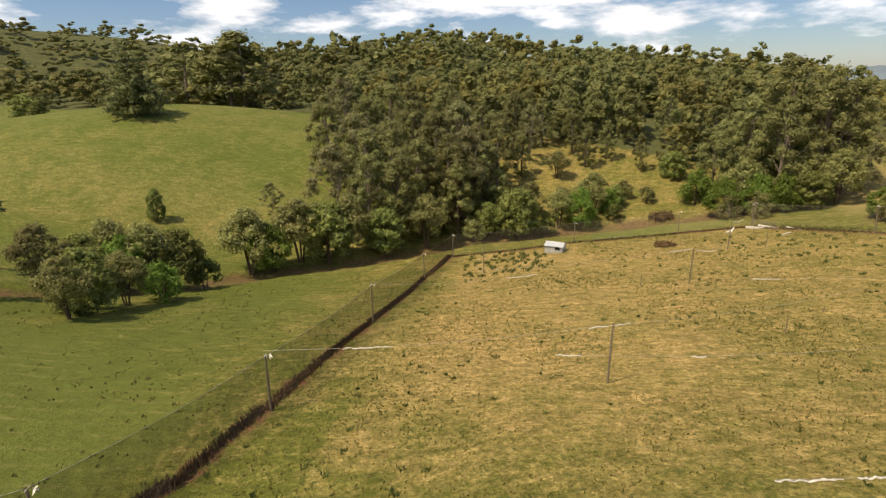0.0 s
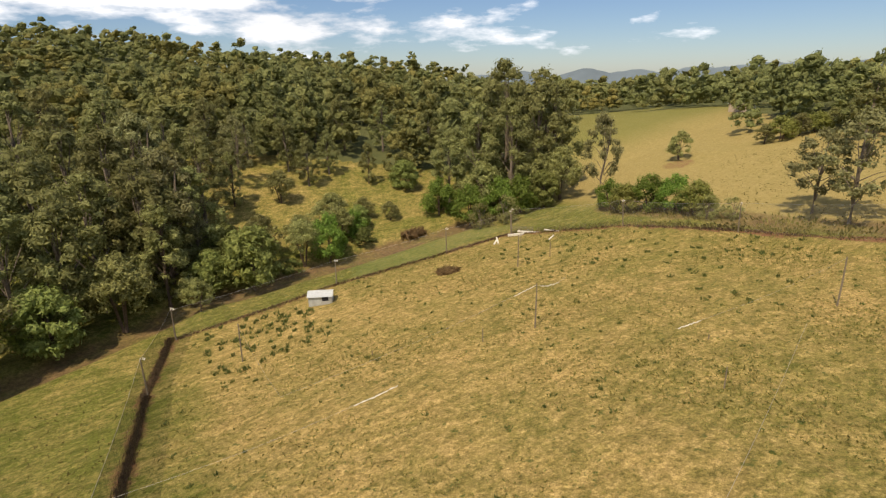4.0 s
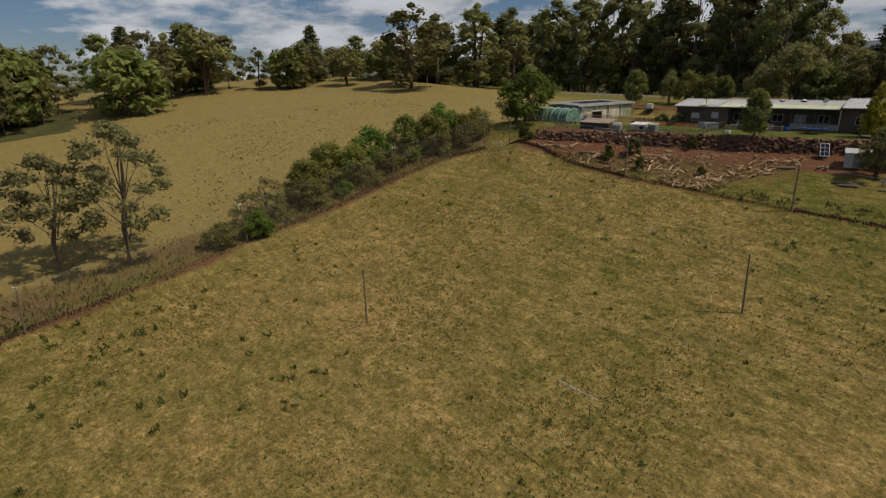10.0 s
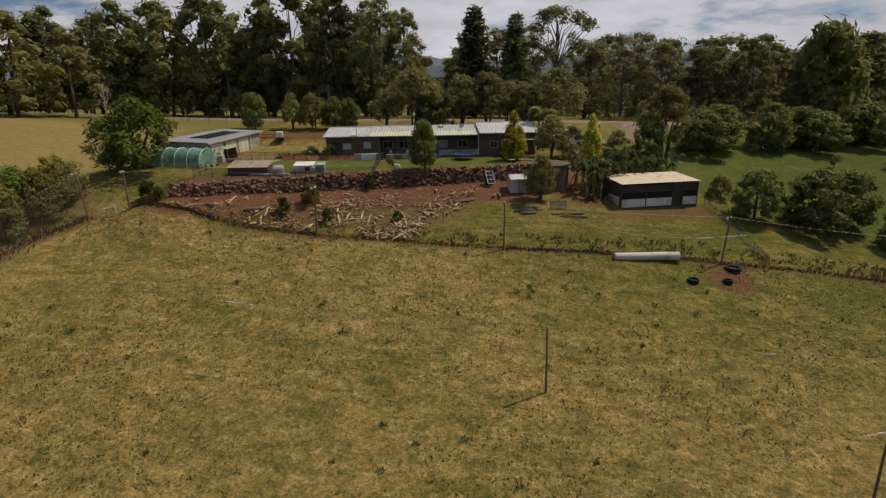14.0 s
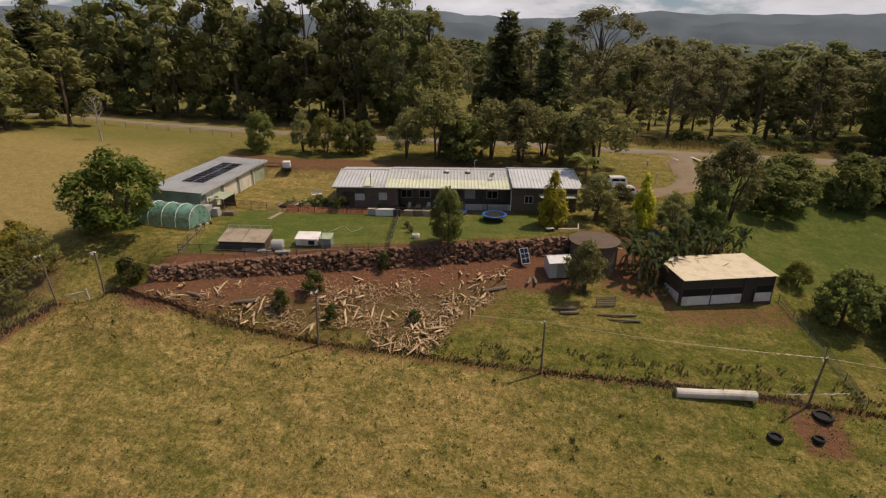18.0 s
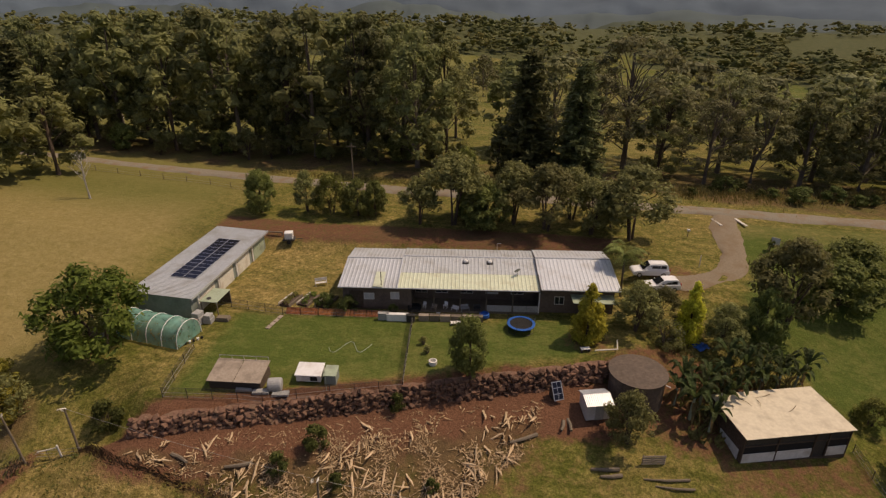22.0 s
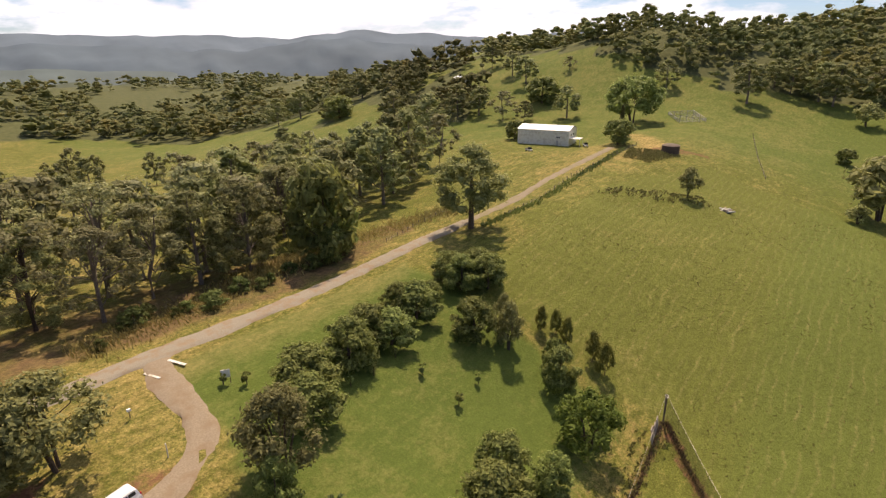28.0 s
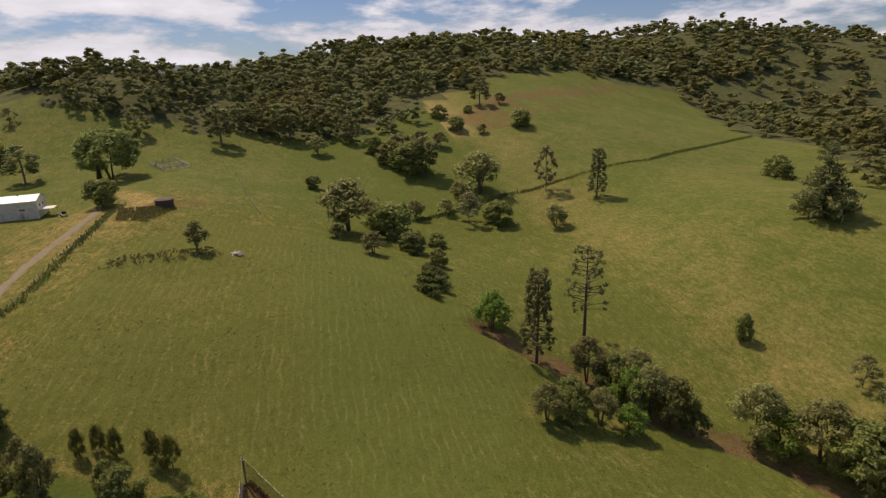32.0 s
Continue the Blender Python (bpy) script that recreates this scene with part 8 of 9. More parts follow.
for k, x, y, h in (("olive1", -168, 40.5, 25.4), ("olive1", -154.8, 34.5, 7.4), ("dark2", -228.7, 29.9, 8), ("dark2", -168.3, 57.7, 17.4), ("dark1", -175.5, 53.9, 13.3), ("olive1", -138.6, 45.5, 9.7), ("dark2", -147, 61, 10.3), ("dark1", -160.1, 72.7, 7.1), ("olive1", -197.5, 72.6, 10.5), ("olive1", -201.6, 87.6, 9.5), ("olive1", -214.3, 98.7, 14), ("gum3", -191.2, 95.7, 17.5), ("olive1", -224.2, 111.4, 26.2), ("dark2", -187.9, 109.3, 13.9), ("olive1", -177.4, 131.6, 12.9)):
    plant(k, x, y, h * 0.84, 1.3, group="trees along the gully")
plant("gum3", -46.5, 148.0, 9.0, 1.2, label="thin-leaved tree on the bank of the gully")
plant("bunya", -72.2, 75.5, 24, 0.9)
plant("bunya_bare", -84.0, 95.0, 27, 0.95)
for x, y, h in ((-104.3, 54.5, 4.0), (-108.5, 57.0, 4.6), (-112.5, 58.0, 5.0), (-100.5, 56.5, 3.4), (-106.0, 60.0, 4.2)):
    plant("scrub", x, y, h, 1.35, group="scrub in the gully")
plant("bunya", -194.2, 161.4, 24, 1.0)
plant("gum3", -216, 145, 24, 0.8, label="tall open gum on the far slope")
for k, x, y, h in (("gum1", -290.6, -15.8, 24.2), ("gum2", -314.4, 14.4, 22.3), ("gum1", -310.9, 21, 22.9), ("gum2", -318.6, 0.9, 19.9), ("gum1", -320.7, -7.4, 17.4), ("olive1", -286.9, 35.9, 12.1), ("gum3", -326.7, 40.4, 19), ("gum2", -306.6, 55.8, 18.6), ("dark2", -287.1, 67.1, 11), ("olive1", -304.1, 54.5, 6.4), ("olive1", -263.2, 78.4, 20.7), ("gum1", -249.7, 88.4, 26.2), ("dark2", -253.1, 83, 19.7), ("dark1", -269.8, 74, 13.1), ("olive1", -285.7, 108.2, 10.5), ("dark2", -309.9, 125.3, 10.8), ("olive1", -302.7, 140.8, 7.2), ("dark2", -303.5, 167.5, 13), ("olive1", -357.6, 172.8, 9.4), ("gum1", -357.7, 157.5, 21.7), ("dark1", -337, 121.1, 10.1), ("dark1", -345.9, 144.7, 6)):
    plant(k, x, y, h * 0.92, 1.4, group="trees on the western slopes")
plant("dark1", -73.0, 138.0, 9.0, 0.55, label="lone upright bush on the hillside")
plant("cedar", -104.0, 195.0, 25, 1.0)
plant("gum2", -91, 268, 36, 1.6)
plant("gum1", -99, 272, 34, 1.6)
plant("gum2", -124, 282, 34, 1.6)
plant("dark1", -190, 262, 12, 1.2)
plant("scrub", -178, 255, 8, 1.2)
# creek trees beyond the north fence
NORTH = [("olive1", -42, 114, 15), ("shrub2", -38, 117, 11), ("olive1", -33, 122, 16), ("dark2", -27, 124, 15), ("olive2", -23, 127, 15), ("gum2", -18, 135, 24), ("gum1", -11, 138, 25), ("gum2", -6, 142, 26), ("dark2", -14, 131, 12), ("olive1", -4, 135, 14), ("gum1", 2, 146, 26), ("gum3", 7, 150, 25), ("oak1", 4, 140, 20), ("gum2", -20, 146, 27), ("gum3", -28, 140, 24), ("gum1", -14, 152, 27), ("gum2", -1, 158, 27), ("gum3", -24, 156, 26), ("oak1", 10, 158, 24), ("gum1", -8, 166, 27), ("gum2", -22, 168, 26), ("gum3", 6, 172, 24), ("gum1", -34, 170, 25), ("gum2", -16, 182, 25), ("gum1", 2, 188, 24), ("gum3", -32, 186, 24), ("oak1", -10, 196, 22)]
for k, x, y, h in NORTH:
    plant(k, x, y, h, 1.0, group="creek woodland")
for i, (x, y) in enumerate(((6, 147), (12, 151), (10, 161), (17, 167), (5, 177), (-4, 150), (22, 187), (26, 197), (35, 193), (45, 197), (55, 199), (66, 196), (78, 193), (90, 184), (32, 203), (60, 205), (14, 190))):
    plant(("gum1", "gum2", "oak1", "gum1")[i % 4], x, y, RNG.uniform(20, 26) if i < 6 else RNG.uniform(15, 20), 1.0, group="creek woodland")
plant("dark2", 19.3, 138.5, 13.5, 0.95, label="dense rounded dark tree beyond the north fence")
plant("shrub2", 36.5, 141, 11.0, 0.75)
plant("olive1", 31, 142, 10.5, 0.95)
plant("olive1", 41, 146, 9.5, 1.0)
plant("dark1", 12, 141, 9.0, 1.0)
plant("olive1", 24, 147, 11.0, 1.0)
plant("dark2", 16, 149, 10.0, 1.0)
plant("olive2", 8, 134, 6.5, 1.1)
plant("scrub", 46, 143, 4.0, 1.2)
plant("scrub", 27, 139, 3.4, 1.2)
for k, x, y, h, w in (("olive1", 43, 154, 9, 1.2), ("dark1", 48, 150, 6.5, 1.0), ("olive2", 52, 155, 5.5, 1.2), ("shrub2", 45, 146.5, 7.5, 0.8), ("thin", 38, 153, 6, 1.1), ("olive2", 57, 151, 4.8, 1.3), ("olive1", 33, 149, 8, 1.1), ("gum1", 54, 181, 13, 0.9), ("oak1", 62, 172, 12, 0.9), ("gum1", 44, 186, 15, 0.9), ("dark2", 70, 165, 9, 1.0), ("olive1", 36, 170, 9, 1.1), ("oak1", 25, 172, 14, 0.9)):
    plant(k, x, y, h, w, group="thicket on the slope")
plant("gum3", 28.7, 180, 19, 0.8, label="solitary gum on the dry slope")
plant("gum1", 46, 176, 14, 0.9)
for k, x, y, h in (("shrub2", 69, 147, 9), ("gum1", 75, 151, 15), ("gum1", 81, 146, 20), ("gum2", 86, 139, 21), ("olive1", 78, 140, 13), ("gum2", 92, 148, 27), ("shrub2", 72, 138, 9), ("shrub2", 84, 133, 9), ("gum1", 98, 142, 25), ("oak1", 88, 153, 21), ("shrub2", 79, 135, 9.5), ("gum2", 105, 143, 22), ("olive1", 92, 136, 13), ("dark2", 90, 131, 9), ("gum1", 110, 152, 19), ("thin", 70, 131, 6), ("thin", 76, 129, 6.5), ("olive1", 97, 132, 13)):
    plant(k, x, y, h * (1.36 if h > 14 else 1.12), 0.95, group="trees at the north-east corner")
plant("gum3", 99.5, 121.5, 21.0, 0.75, label="slim leaning gum beside the east fence")
# along the east fence and on the eastern hill
for k, x, y, h in (("shrub2", 93, 113, 5.5), ("shrub1", 91.5, 108, 5.0), ("shrub2", 93.5, 103, 6.5), ("shrub2", 95, 98, 6.2), ("shrub1", 94, 93, 5.5), ("thin", 92, 89, 4), ("thin", 93.5, 85, 3.6), ("thin", 94.5, 52, 4.6), ("thin", 96, 48, 5), ("shrub1", 96.5, 41, 5), ("shrub1", 98, 36, 5.6), ("shrub1", 95.5, 33, 5), ("shrub2", 97, 28, 6), ("thin", 94, 25, 5), ("dark1", 96, 21, 6), ("shrub1", 93.5, 17, 5.6), ("shrub2", 95.5, 13, 6.2), ("shrub1", 92, 11, 4.6), ("thin", 91, 7, 4.4)):
    plant(k, x, y, h * 1.3, 1.0, group="shrubs along the east fence")
for i in range(0, 20, 2):
    plant(("shrub1", "thin", "shrub2")[i % 3], 92.6 + 1.2 * math.sin(i * 2.3) - (1.5 if i > 16 else 0), 57 - i * 2.5, 3.6 + 1.0 * math.sin(i * 1.3), 1.25, group="shrubs along the east fence")
plant("gum3", 100.4, 74.8, 15.0, 1.15, label="twin-stemmed gum tree in the east paddock")
plant("gum3", 96.6, 67.6, 18.5, 1.15, label="open-crowned gum tree with a white trunk in the east paddock")
plant("olive2", 133.8, 123.4, 8.5, 1.0, label="round tree over bare ground in the paddock")
for i in range(7):
    plant(("olive2", "shrub1")[i % 2], 147 + i * 4.2, 108 - i * 2.3, RNG.uniform(5, 7), 1.2, group="hedge on the eastern hill")
EAST = [(150, 86), (158, 80), (165, 72), (172, 64), (178, 70), (185, 60), (160, 92), (170, 86), (182, 80), (192, 70), (166, 46), (176, 40), (184, 30), (182, 22), (190, 44), (178, 8), (172, 2), (168, -2), (180, -8), (162, -12), (172, -20), (158, -24), (166, -32), (150, -20), (156, -40), (146, -44), (190, 12), (196, 28), (176, -40), (164, -52), (140, -56), (186, -24)]
EAST += [((a[0] + b[0]) / 2 + 5, (a[1] + b[1]) / 2) for a, b in zip(EAST, EAST[1:])][::2]
for i, (x, y) in enumerate(EAST):
    plant(("gum1", "olive1", "gum2", "oak1", "dark2", "gum3")[i % 6], x + RNG.normal(), y + RNG.normal(), RNG.uniform(13, 20) * (0.68 if y < 10 else 1.0), 1.15, group="trees on the eastern hill")
for k, x, y, h, w in (("oak1", 139, -17, 22, 1.7), ("oak1", 140, -43, 24, 1.3), ("oak1", 134, -38, 22, 1.25), ("gum1", 147, -34, 20, 1.2), ("oak1", 129, -48, 20, 1.3)):
    plant(k, x, y, h, w, group="trees on the eastern hill", label="broad dark tree on the crest of the paddock")
for x, y, h in ((196, 20, 25), (205, 36, 25), (182, -12, 22), (160, -46, 24), (168, -50, 23), (150, -66, 30)):
    plant("hoop", x, y, h * 0.78, 1.6, label="dark hoop pine on the skyline")


def drop_unused():
    for k, ob in PROTO.items():
        if k not in USED:
            for o in (*ob.children_recursive, ob):
                bpy.data.objects.remove(o)


drop_unused()


# ---- banana clump, palm, weeds, rough grass, stone wall and split timber ----
def arched_leaf(bm, base, heading, length, width, rise, droop, steps=6):
    """A long leaf folded along its rib, rising and bending over."""
    rows = []
    for k in range(steps + 1):
        f = k / steps
        out = length * (f - 0.12 * f * f)
        h = rise * math.sin(min(1.0, f * 1.1) * math.pi * 0.62) - droop * f * f
        w = width * math.sin(math.pi * (0.06 + 0.9 * f)) ** 0.7
        c = Vector(base) + Vector((math.cos(heading) * out, math.sin(heading) * out, h))
        side = Vector((-math.sin(heading), math.cos(heading), 0)) * w * 0.5
        up = Vector((0, 0, w * 0.22))
        rows.append([bm.verts.new(c - side + up), bm.verts.new(c), bm.verts.new(c + side + up)])
    for a, b in zip(rows, rows[1:]):
        bm.faces.new((a[0], a[1], b[1], b[0]))
        bm.faces.new((a[1], a[2], b[2], b[1]))


def banana_plant(seed, height):
    r = np.random.default_rng(seed)
    ob = thing("banana_plant", "leafy banana plant with long arching leaves", "banana plant", None, "banana clump")
    part("stem", piped([(0, 0, -0.3), (0.03, 0, height * 0.35), (0.08, 0.02, height * 0.62)], [0.16, 0.13, 0.09], 7), M_PALEGREEN, ob)
    for i in range(9):
        bm = bmesh.new()
        arched_leaf(bm, (0.06, 0, height * r.uniform(0.52, 0.64)), i * 2.4 + r.random(), r.uniform(1.5, 2.3), r.uniform(0.45, 0.62), height * r.uniform(0.25, 0.5), r.uniform(0.2, 1.0))
        part("leaf", bm, M_BANANA, ob)
    for i in range(4):
        bm = bmesh.new()
        arched_leaf(bm, (0.05, 0, height * 0.5), i * 1.7 + r.random(), r.uniform(0.9, 1.3), 0.3, 0.1, r.uniform(1.3, 1.9))
        part("dead_leaf", bm, M_DRYLEAF, ob, "hanging dry brown leaf" if i == 0 else "")
    return ob


BANANA = [banana_plant(s, 3.6 + 0.3 * s) for s in range(3)]
r_ban = np.random.default_rng(8)
BANANA_PLACES = [(24.4, -3.4), (23.0, -5.2), (24.6, -6.4), (21.4, -4.2), (21.8, -7.0), (19.8, -5.6), (19.9, -8.2), (18.2, -6.8), (17.7, -9.2), (16.3, -7.8), (15.4, -9.9), (14.3, -8.6), (13.2, -10.4), (12.2, -9.2), (10.8, -10.6), (22.8, -2.2), (25.6, -5.0), (16.9, -10.9), (19.0, -10.4), (14.2, -11.8)]
for i, (x, y) in enumerate(BANANA_PLACES):
    m = pose(x, y, ground(x, y) - 0.05, 0, 0, r_ban.random() * 360) @ Matrix.Diagonal((*(r_ban.uniform(0.85, 1.2),) * 3, 1))
    if i < 3:
        BANANA[i].matrix_basis = m
    else:
        copy_thing(BANANA[i % 3], Matrix()).matrix_basis = m


def palm(x, y, height):
    ob = thing("palm_tree", "slender palm with arching feathery fronds beside the cars", "palm", pose(x, y, ground(x, y)))
    part("trunk", piped([(0, 0, -0.4), (0.1, 0, height * 0.4), (0.15, 0.1, height * 0.72)], [0.16, 0.12, 0.1], 8), M_BARK, ob)
    r = np.random.default_rng(4)
    for i in range(14):
        a, length, rise = i * 2.4, r.uniform(2.2, 3.0), r.uniform(0.3, 1.7)
        bm = bmesh.new()
        for k in range(16):
            f = (k + 2) / 18
            out, h = length * f, rise * math.sin(f * 2.4) - 0.9 * f * f
            c = Vector((0.15 + math.cos(a) * out, 0.1 + math.sin(a) * out, height * 0.72 + h))
            w = 0.95 * math.sin(math.pi * (0.12 + 0.85 * f))
            for sgn in (-1, 1):
                side = Vector((-math.sin(a) * sgn + 0.5 * math.cos(a), math.cos(a) * sgn + 0.5 * math.sin(a), -0.35)) * w
                t = Vector((math.cos(a), math.sin(a), 0)) * 0.13
                bm.faces.new([bm.verts.new(c - t), bm.verts.new(c + t), bm.verts.new(c + side)])
        part("frond", bm, M_DARK, ob)


palm(28.6, -22.6, 8.4)


def blades(x, y, height, width, seed, spread=0.55):
    """Upright leaning blades as an array of quads, standing on the land."""
    r = np.random.default_rng(seed)
    n = len(x)
    z = ground_np(x, y)
    a = r.random(n) * 2 * math.pi
    lean = spread * r.random(n)
    w = width * (0.5 + r.random(n))
    h = height * (0.45 + 0.75 * r.random(n))
    base = np.stack([x, y, z - 0.06], 1)
    tip = base + np.stack([np.cos(a * 1.7) * lean * h, np.sin(a * 1.7) * lean * h, h], 1)
    s = np.stack([np.cos(a), np.sin(a), np.zeros(n)], 1) * w[:, None] * 0.5
    mid = base * 0.45 + tip * 0.55
    return np.stack([base - s * 0.5, mid - s, tip, mid + s], 1)


def along(line, n, offset, jitter, seed):
    """Random points beside a line."""
    r = np.random.default_rng(seed)
    pts = np.array(line, float)
    seg = np.diff(pts, axis=0)
    ln = np.hypot(seg[:, 0], seg[:, 1])
    i = r.choice(len(seg), n, p=ln / ln.sum())
    f = r.random(n)
    nrm = np.stack([-seg[:, 1], seg[:, 0]], 1) / ln[:, None]
    p = pts[i] + seg[i] * f[:, None] + nrm[i] * (offset + jitter * r.normal(size=n))[:, None]
    return p[:, 0], p[:, 1]


def growth(name, quads, material, label, category="grass"):
    tagged(new(name, quads_mesh(name, np.concatenate(quads) if isinstance(quads, list) else quads, material)), label, category, kind="stuff")


M_DEADGRASS = foliage("dead_grass", (0.075, 0.05, 0.032), (0.20, 0.135, 0.085), rough=0.9, trans=0.1)
M_FIELDWEED = foliage("thistle_leaves", (0.115, 0.145, 0.045), (0.2, 0.225, 0.08))
M_TUFT = foliage("grass_tufts", (0.10, 0.12, 0.03), (0.30, 0.25, 0.10), rough=0.85, trans=0.15)
dead = [blades(*along(FENCE_WEST, 15000, 0.5, 0.26, 1), 0.7, 0.09, 1, 0.8), blades(*along(FENCE_EAST, 4200, 0.2, 0.4, 2), 0.45, 0.18, 2),
        blades(*along(FENCE_SOUTH, 8000, 0.1, 0.22, 3), 0.4, 0.1, 3, 0.8), blades(*along(FENCE_NORTH, 2600, 0.2, 0.4, 4), 0.5, 0.16, 4)]
growth("fence_grass", dead, M_DEADGRASS, "dark dead grass standing along the fence lines")
vine = [blades(*along(FENCE_EAST, 2600, 1.8, 0.9, 5), 0.6, 0.26, 5, 0.9), blades(*along([(90.5, 110), (94, 80), (95, 52), (93, 26), (90, 10)], 1500, 0, 1.8, 6), 0.8, 0.3, 6, 0.9)]
growth("fence_weeds", vine, M_TUFT, "tangled weeds and grass along the east fence", "weeds")


def tussocks(n, seed, poly, size, height, per, cluster=0.0):
    """Tufts of several blades each, scattered inside a polygon."""
    r = np.random.default_rng(seed)
    px, py = [p[0] for p in poly], [p[1] for p in poly]
    x, y = r.uniform(min(px), max(px), n * 3), r.uniform(min(py), max(py), n * 3)
    k = inside(poly, x, y) > 0
    if cluster:
        dens = np.array([noise.noise(Vector((a * 0.07, b * 0.07, seed))) for a, b in zip(x, y)])
        k &= r.random(len(x)) < np.clip(0.5 + cluster * dens, 0.05, 1)
    x, y = x[k][:n], y[k][:n]
    s = size * r.uniform(0.4, 1.5, len(x))
    x, y, s = np.repeat(x, per), np.repeat(y, per), np.repeat(s, per)
    a, q = r.random(len(x)) * 6.28, np.sqrt(r.random(len(x)))
    return blades(x + np.cos(a) * q * s, y + np.sin(a) * q * s, height, size * 0.55, seed, 0.9)


growth("field_weeds", [tussocks(300, 21, FIELD, 0.3, 0.4, 14, 1.4), tussocks(90, 22, [(3, 100), (22, 100), (24, 122), (5, 122)], 0.42, 0.75, 16),
                       tussocks(60, 23, [(60, 60), (88, 60), (84, 98), (66, 116), (50, 110)], 0.4, 0.6, 16)], M_FIELDWEED, "dark-green thistles and weeds dotted over the field", "weeds")
growth("field_grass", tussocks(24000, 24, FIELD, 0.24, 0.24, 3, 0.8), M_TUFT, "short straw and green grass tufts in the field")
growth("paddock_grass", [tussocks(5000, 25, [(-120, -28), (-60, -30), (-38, 8), (-16, 44), (-4, 110), (-36, 108), (-70, 78), (-105, 62), (-150, 40)], 0.32, 0.24, 3, 0.8),
                         tussocks(2600, 26, [(92, 10), (130, -10), (150, 40), (140, 110), (104, 110), (97, 60)], 0.32, 0.24, 3, 0.8)], M_TUFT, "grass tufts in the paddocks")
growth("slope_weeds", [blades(*along([(-180, 46), (-218, 121), (-223, 159), (-234, 218), (-305, 353)], 2600, 0, 0.8, 31), 1.3, 0.7, 31, 0.8),
                       blades(*along([(-165, -38), (-120, -38), (-90, -38), (-70, -42)], 1500, 0, 0.7, 32), 0.9, 0.4, 32, 0.8)], M_WEED, "weeds along the wire fences of the western slope", "weeds")
growth("verge_grass", [blades(*along([(14, -60), (-9, -62.5), (-36, -68), (-62, -64), (-80, -56)], 5200, 0, 2.6, 33), 1.0, 0.26, 33, 0.8), blades(*along([(92, -60.5), (60, -57), (30, -57)], 1600, 0, 1.0, 35), 0.6, 0.2, 35, 0.8)],
       M_STRAW, "tall dry straw-coloured grass beyond the lane")
growth("mound_grass", [tussocks(160, 38, [(-104, -27), (-107, -18), (-113, -8), (-118, 1), (-124, -3), (-119, -14), (-113, -24)], 0.55, 0.75, 6), tussocks(700, 34, [(-165, -36), (-150, -34), (-146, -24), (-166, -18)], 0.5, 0.8, 5), tussocks(260, 36, [(12, -12), (24, -13), (25, -1), (20, 0)], 0.4, 0.6, 6), tussocks(300, 37, [(-34, 8), (60, 10), (60, 12), (-34, 12)], 0.4, 0.6, 6)], M_TUFT, "rough grass on banks and mounds")

# wood chips and bark over the terrace
TERRACE = [(77.5, 9.6), (70, 11.0), (62, 11.2), (54, 9.5), (52.5, 12.0), (46.5, 12.0), (44.5, 6.5), (40, 2.2), (39, -3.2), (46, -1.2), (56, 2.2), (66, 5.4)]


def chips(n, seed):
    r = np.random.default_rng(seed)
    x, y = r.uniform(38, 78, n * 6), r.uniform(-3, 13, n * 6)
    k = inside(TERRACE, x, y) > 0
    dens = np.array([noise.noise(Vector((a * 0.3, b * 0.3, 2.0))) for a, b in zip(x, y)])
    k &= r.random(len(x)) < np.clip(0.42 + 1.9 * dens, 0.05, 1) * np.clip((y + 3.2 - 0.318 * (x - 39)) / 4, 0.15, 1)
    x, y = x[k][:n], y[k][:n]
    m = len(x)
    c = np.stack([x, y, ground_np(x, y) + 0.05 + 0.12 * r.random(m)], 1)
    a = r.normal(size=m) * 1.2 + 1.5
    ln, w = 0.08 + 0.4 * r.random(m) ** 2, r.uniform(0.015, 0.06, m)
    u = np.stack([np.cos(a), np.sin(a), r.normal(size=m) * 0.25], 1) * ln[:, None]
    v = np.stack([-np.sin(a), np.cos(a), r.normal(size=m) * 0.4], 1) * w[:, None]
    return np.stack([c - u - v, c + u - v * 0.6, c + u + v * 0.6, c - u + v], 1)


growth("wood_chips", chips(5200, 51), M_CHIP, "broken bark, chips and splinters on red soil", "wood chips")

SPLITS = []
for s in range(7):
    r_s = np.random.default_rng(60 + s)
    bm_s = bmesh.new()
    w_s = r_s.uniform(0.05, 0.1)
    tube(bm_s, [(-1, 0.02, 0), (-0.3, -0.03, 0.03), (0.4, 0.04, 0.0), (1, 0, -0.02)], [w_s * 0.5, w_s, w_s * 0.9, w_s * 0.35], 5)
    me_s = bpy.data.meshes.new("split_log")
    bm_s.to_mesh(me_s)
    bm_s.free()
    me_s.materials.append(M_SPLINT)
    SPLITS.append(me_s)
split_pile = thing("split_timber", "scattered pale split logs and splinters below the wall", "timber", pose(56, 6, ground(56, 6)))
inv_pile = split_pile.matrix_basis.inverted()
r_t = np.random.default_rng(66)
placed = 0
while placed < 165:
    x, y = r_t.uniform(38, 78), r_t.uniform(-3, 13)
    if inside(TERRACE, np.array([x]), np.array([y]))[0] == 0:
        continue
    if r_t.random() > (0.3 + 2.2 * noise.noise(Vector((x * 0.22, y * 0.3, 7.0)))) * min(1, max(0.12, (y + 3.2 - 0.318 * (x - 39)) / 4)):
        continue
    a = r_t.normal() * 26 + 95 if r_t.random() < 0.72 else r_t.random() * 180
    ob_s = part("split_log", SPLITS[placed % 7], None, split_pile)
    ob_s.matrix_basis = inv_pile @ pose(x, y, ground(x, y) + r_t.uniform(0.06, 0.3), 0, r_t.normal() * 16 - 8, a) @ Matrix.Diagonal((0.45 + 1.0 * r_t.random() ** 1.3, r_t.uniform(0.8, 1.5), r_t.uniform(0.7, 1.3), 1))
    placed += 1
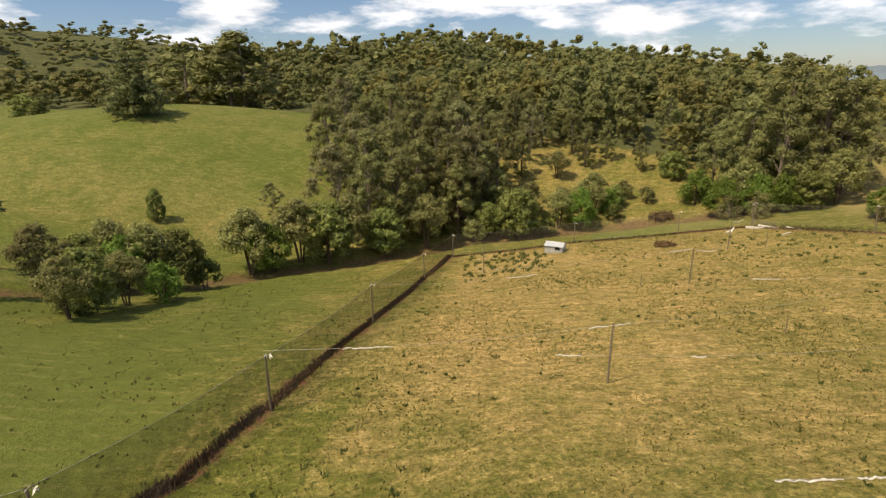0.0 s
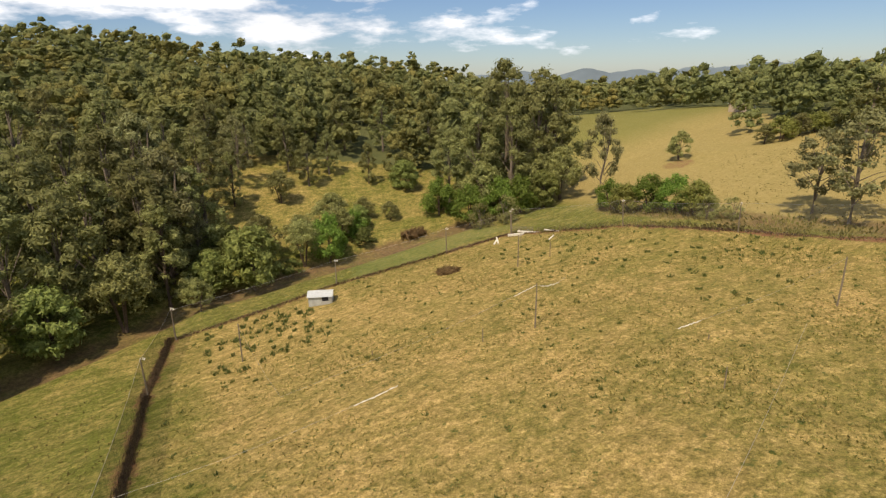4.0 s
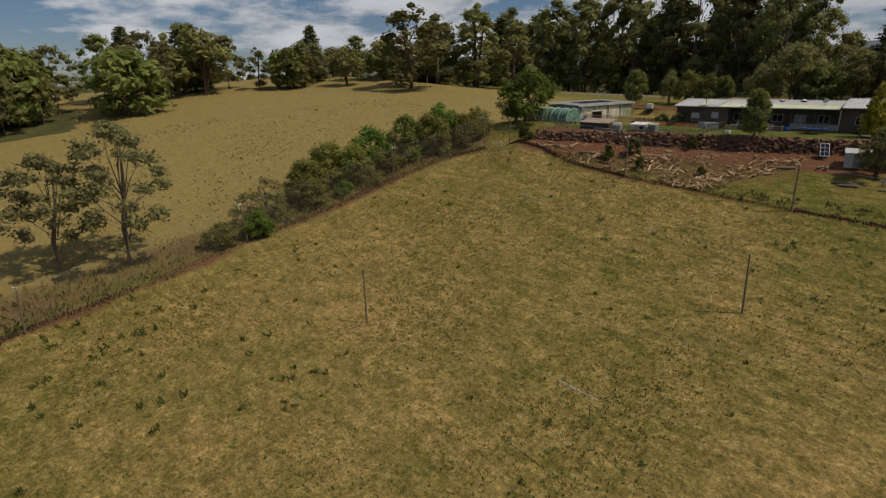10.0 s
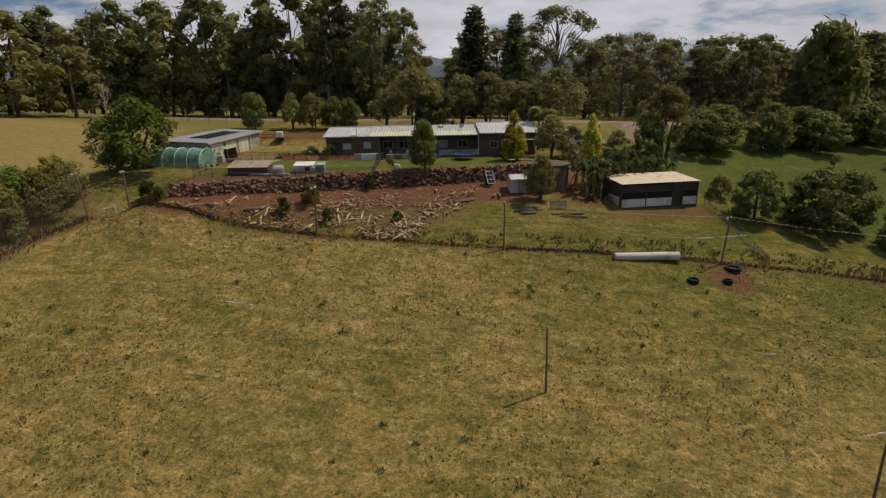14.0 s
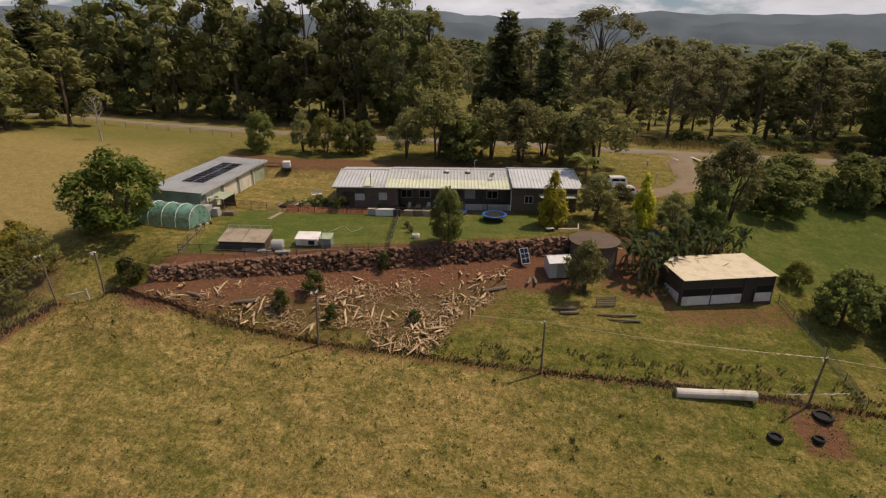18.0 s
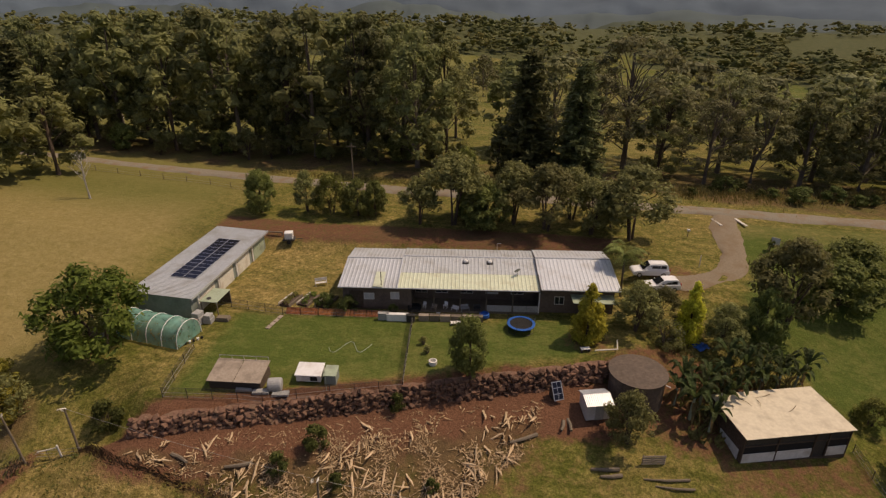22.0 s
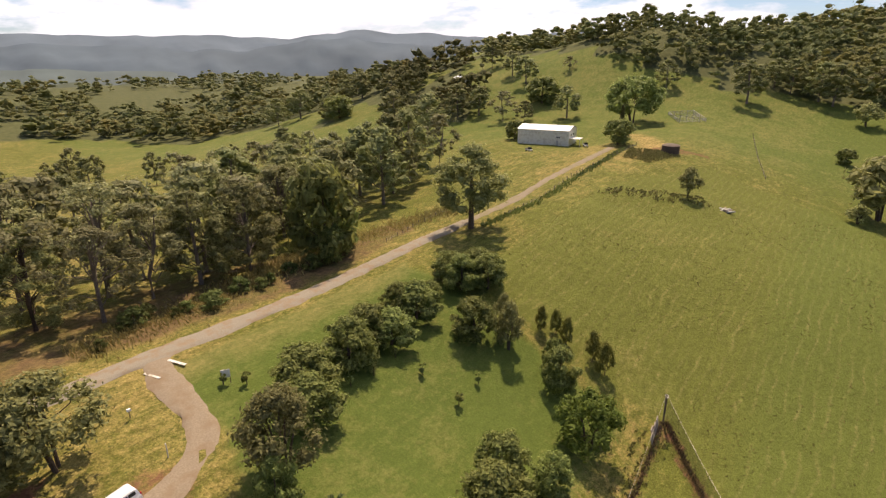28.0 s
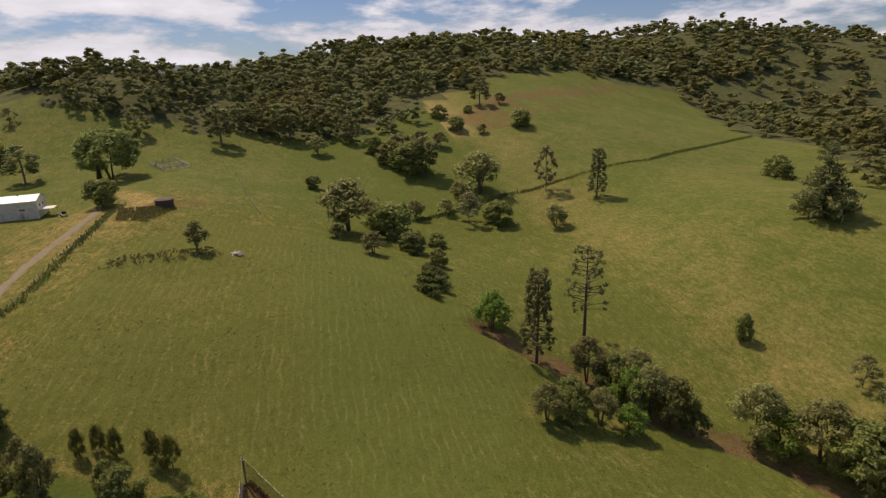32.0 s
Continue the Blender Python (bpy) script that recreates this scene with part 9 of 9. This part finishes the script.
# two grey logs lying on the grass below the barn path, and stacked rails
for x, y, ln, a in ((33.5, 3.6, 2.6, 8), (33.0, 4.2, 2.0, 12), (36.5, -0.6, 1.6, 100), (37.2, -0.4, 1.4, 80), (66.3, 8.9, 2.4, 20), (71.5, 9.4, 2.0, 160), (41.0, 1.6, 3.0, 30)):
    o = thing("fallen_log", "weathered fallen log lying on the ground", "log", pose(x, y, ground(x, y) + 0.2, 0, 0, a), "fallen logs")
    part("log", piped([(-ln / 2, 0, 0), (0, 0.08, 0.03), (ln / 2, -0.04, 0)], [0.2, 0.18, 0.13], 7), M_POST, o)

# the dry-stone retaining wall
STONES = []
for s in range(9):
    r_s = np.random.default_rng(80 + s)
    bm_s = bmesh.new()
    bmesh.ops.create_cube(bm_s, size=1.0)
    bmesh.ops.bevel(bm_s, geom=list(bm_s.edges), offset=0.14, segments=1, affect="EDGES")
    skew = [r_s.uniform(-0.28, 0.28) for _ in range(6)]
    for v in bm_s.verts:
        c = v.co.copy()
        v.co.x = c.x * (1 + skew[0] * c.z * 2) + skew[1] * c.y + r_s.normal() * 0.035
        v.co.y = c.y * (1 + skew[2] * c.x * 2) + skew[3] * c.z + r_s.normal() * 0.035
        v.co.z = c.z * (1 + skew[4] * c.y * 2) + skew[5] * c.x + r_s.normal() * 0.035
    me_s = bpy.data.meshes.new("stone")
    bm_s.to_mesh(me_s)
    bm_s.free()
    me_s.materials.append(M_STONE)
    STONES.append(me_s)
stone_wall = thing("stone_wall", "dry-stone retaining wall of rough brown volcanic rocks", "wall", pose(55, wall_y(55.0), 10.7))
inv_wall = stone_wall.matrix_basis.inverted()
bm_core = bmesh.new()
prev = None
for x in np.arange(30.5, 77.4, 1.0):
    e, b = float(wall_y(x)), min(ground(x, float(wall_y(x)) + 1.4), 11.6)
    ring = [bm_core.verts.new(p) for p in ((x, e - 0.7, b - 0.4), (x, e + 0.55, b - 0.4), (x, e + 0.05, 12.75), (x, e - 0.7, 12.8))]
    if prev:
        for k in range(4):
            bm_core.faces.new((prev[k], prev[(k + 1) % 4], ring[(k + 1) % 4], ring[k]))
    prev = ring
part("wall_core", bm_core, M_STONE, stone_wall).matrix_basis = inv_wall
r_w = np.random.default_rng(91)
rest_v, rest_f, count = [], [], 0
x = 30.6
while x < 77.2:
    e = float(wall_y(x))
    b = max(min(ground(x, e + 1.2), 12.0), 10.2)
    k, z = 0, b + 0.12
    while z < 13.0:
        size = r_w.uniform(0.36, 0.66)
        f = (z - b) / (13.1 - b)
        m = pose(x + r_w.normal() * 0.16, e + 0.78 - 0.72 * f + r_w.normal() * 0.07, z + r_w.normal() * 0.04, r_w.normal() * 14, r_w.normal() * 16, r_w.random() * 360) @ Matrix.Diagonal((size * 1.12, size * 0.98, size * 0.72, 1))
        me_s = STONES[r_w.integers(9)]
        if 38 < x < 68 and count < 300 and (k + int(x * 2)) % 10 < 9:
            part("stone", me_s, None, stone_wall).matrix_basis = inv_wall @ m
            count += 1
        else:
            n0 = len(rest_v)
            rest_v += [m @ v.co for v in me_s.vertices]
            rest_f += [tuple(n0 + i for i in p.vertices) for p in me_s.polygons]
        z += size * 0.6
        k += 1
    x += r_w.uniform(0.42, 0.6)
o = part("stones", mesh_from("stones", rest_v, rest_f, M_STONE), None, stone_wall)
o.matrix_basis = inv_wall
o["kind"] = "stuff"
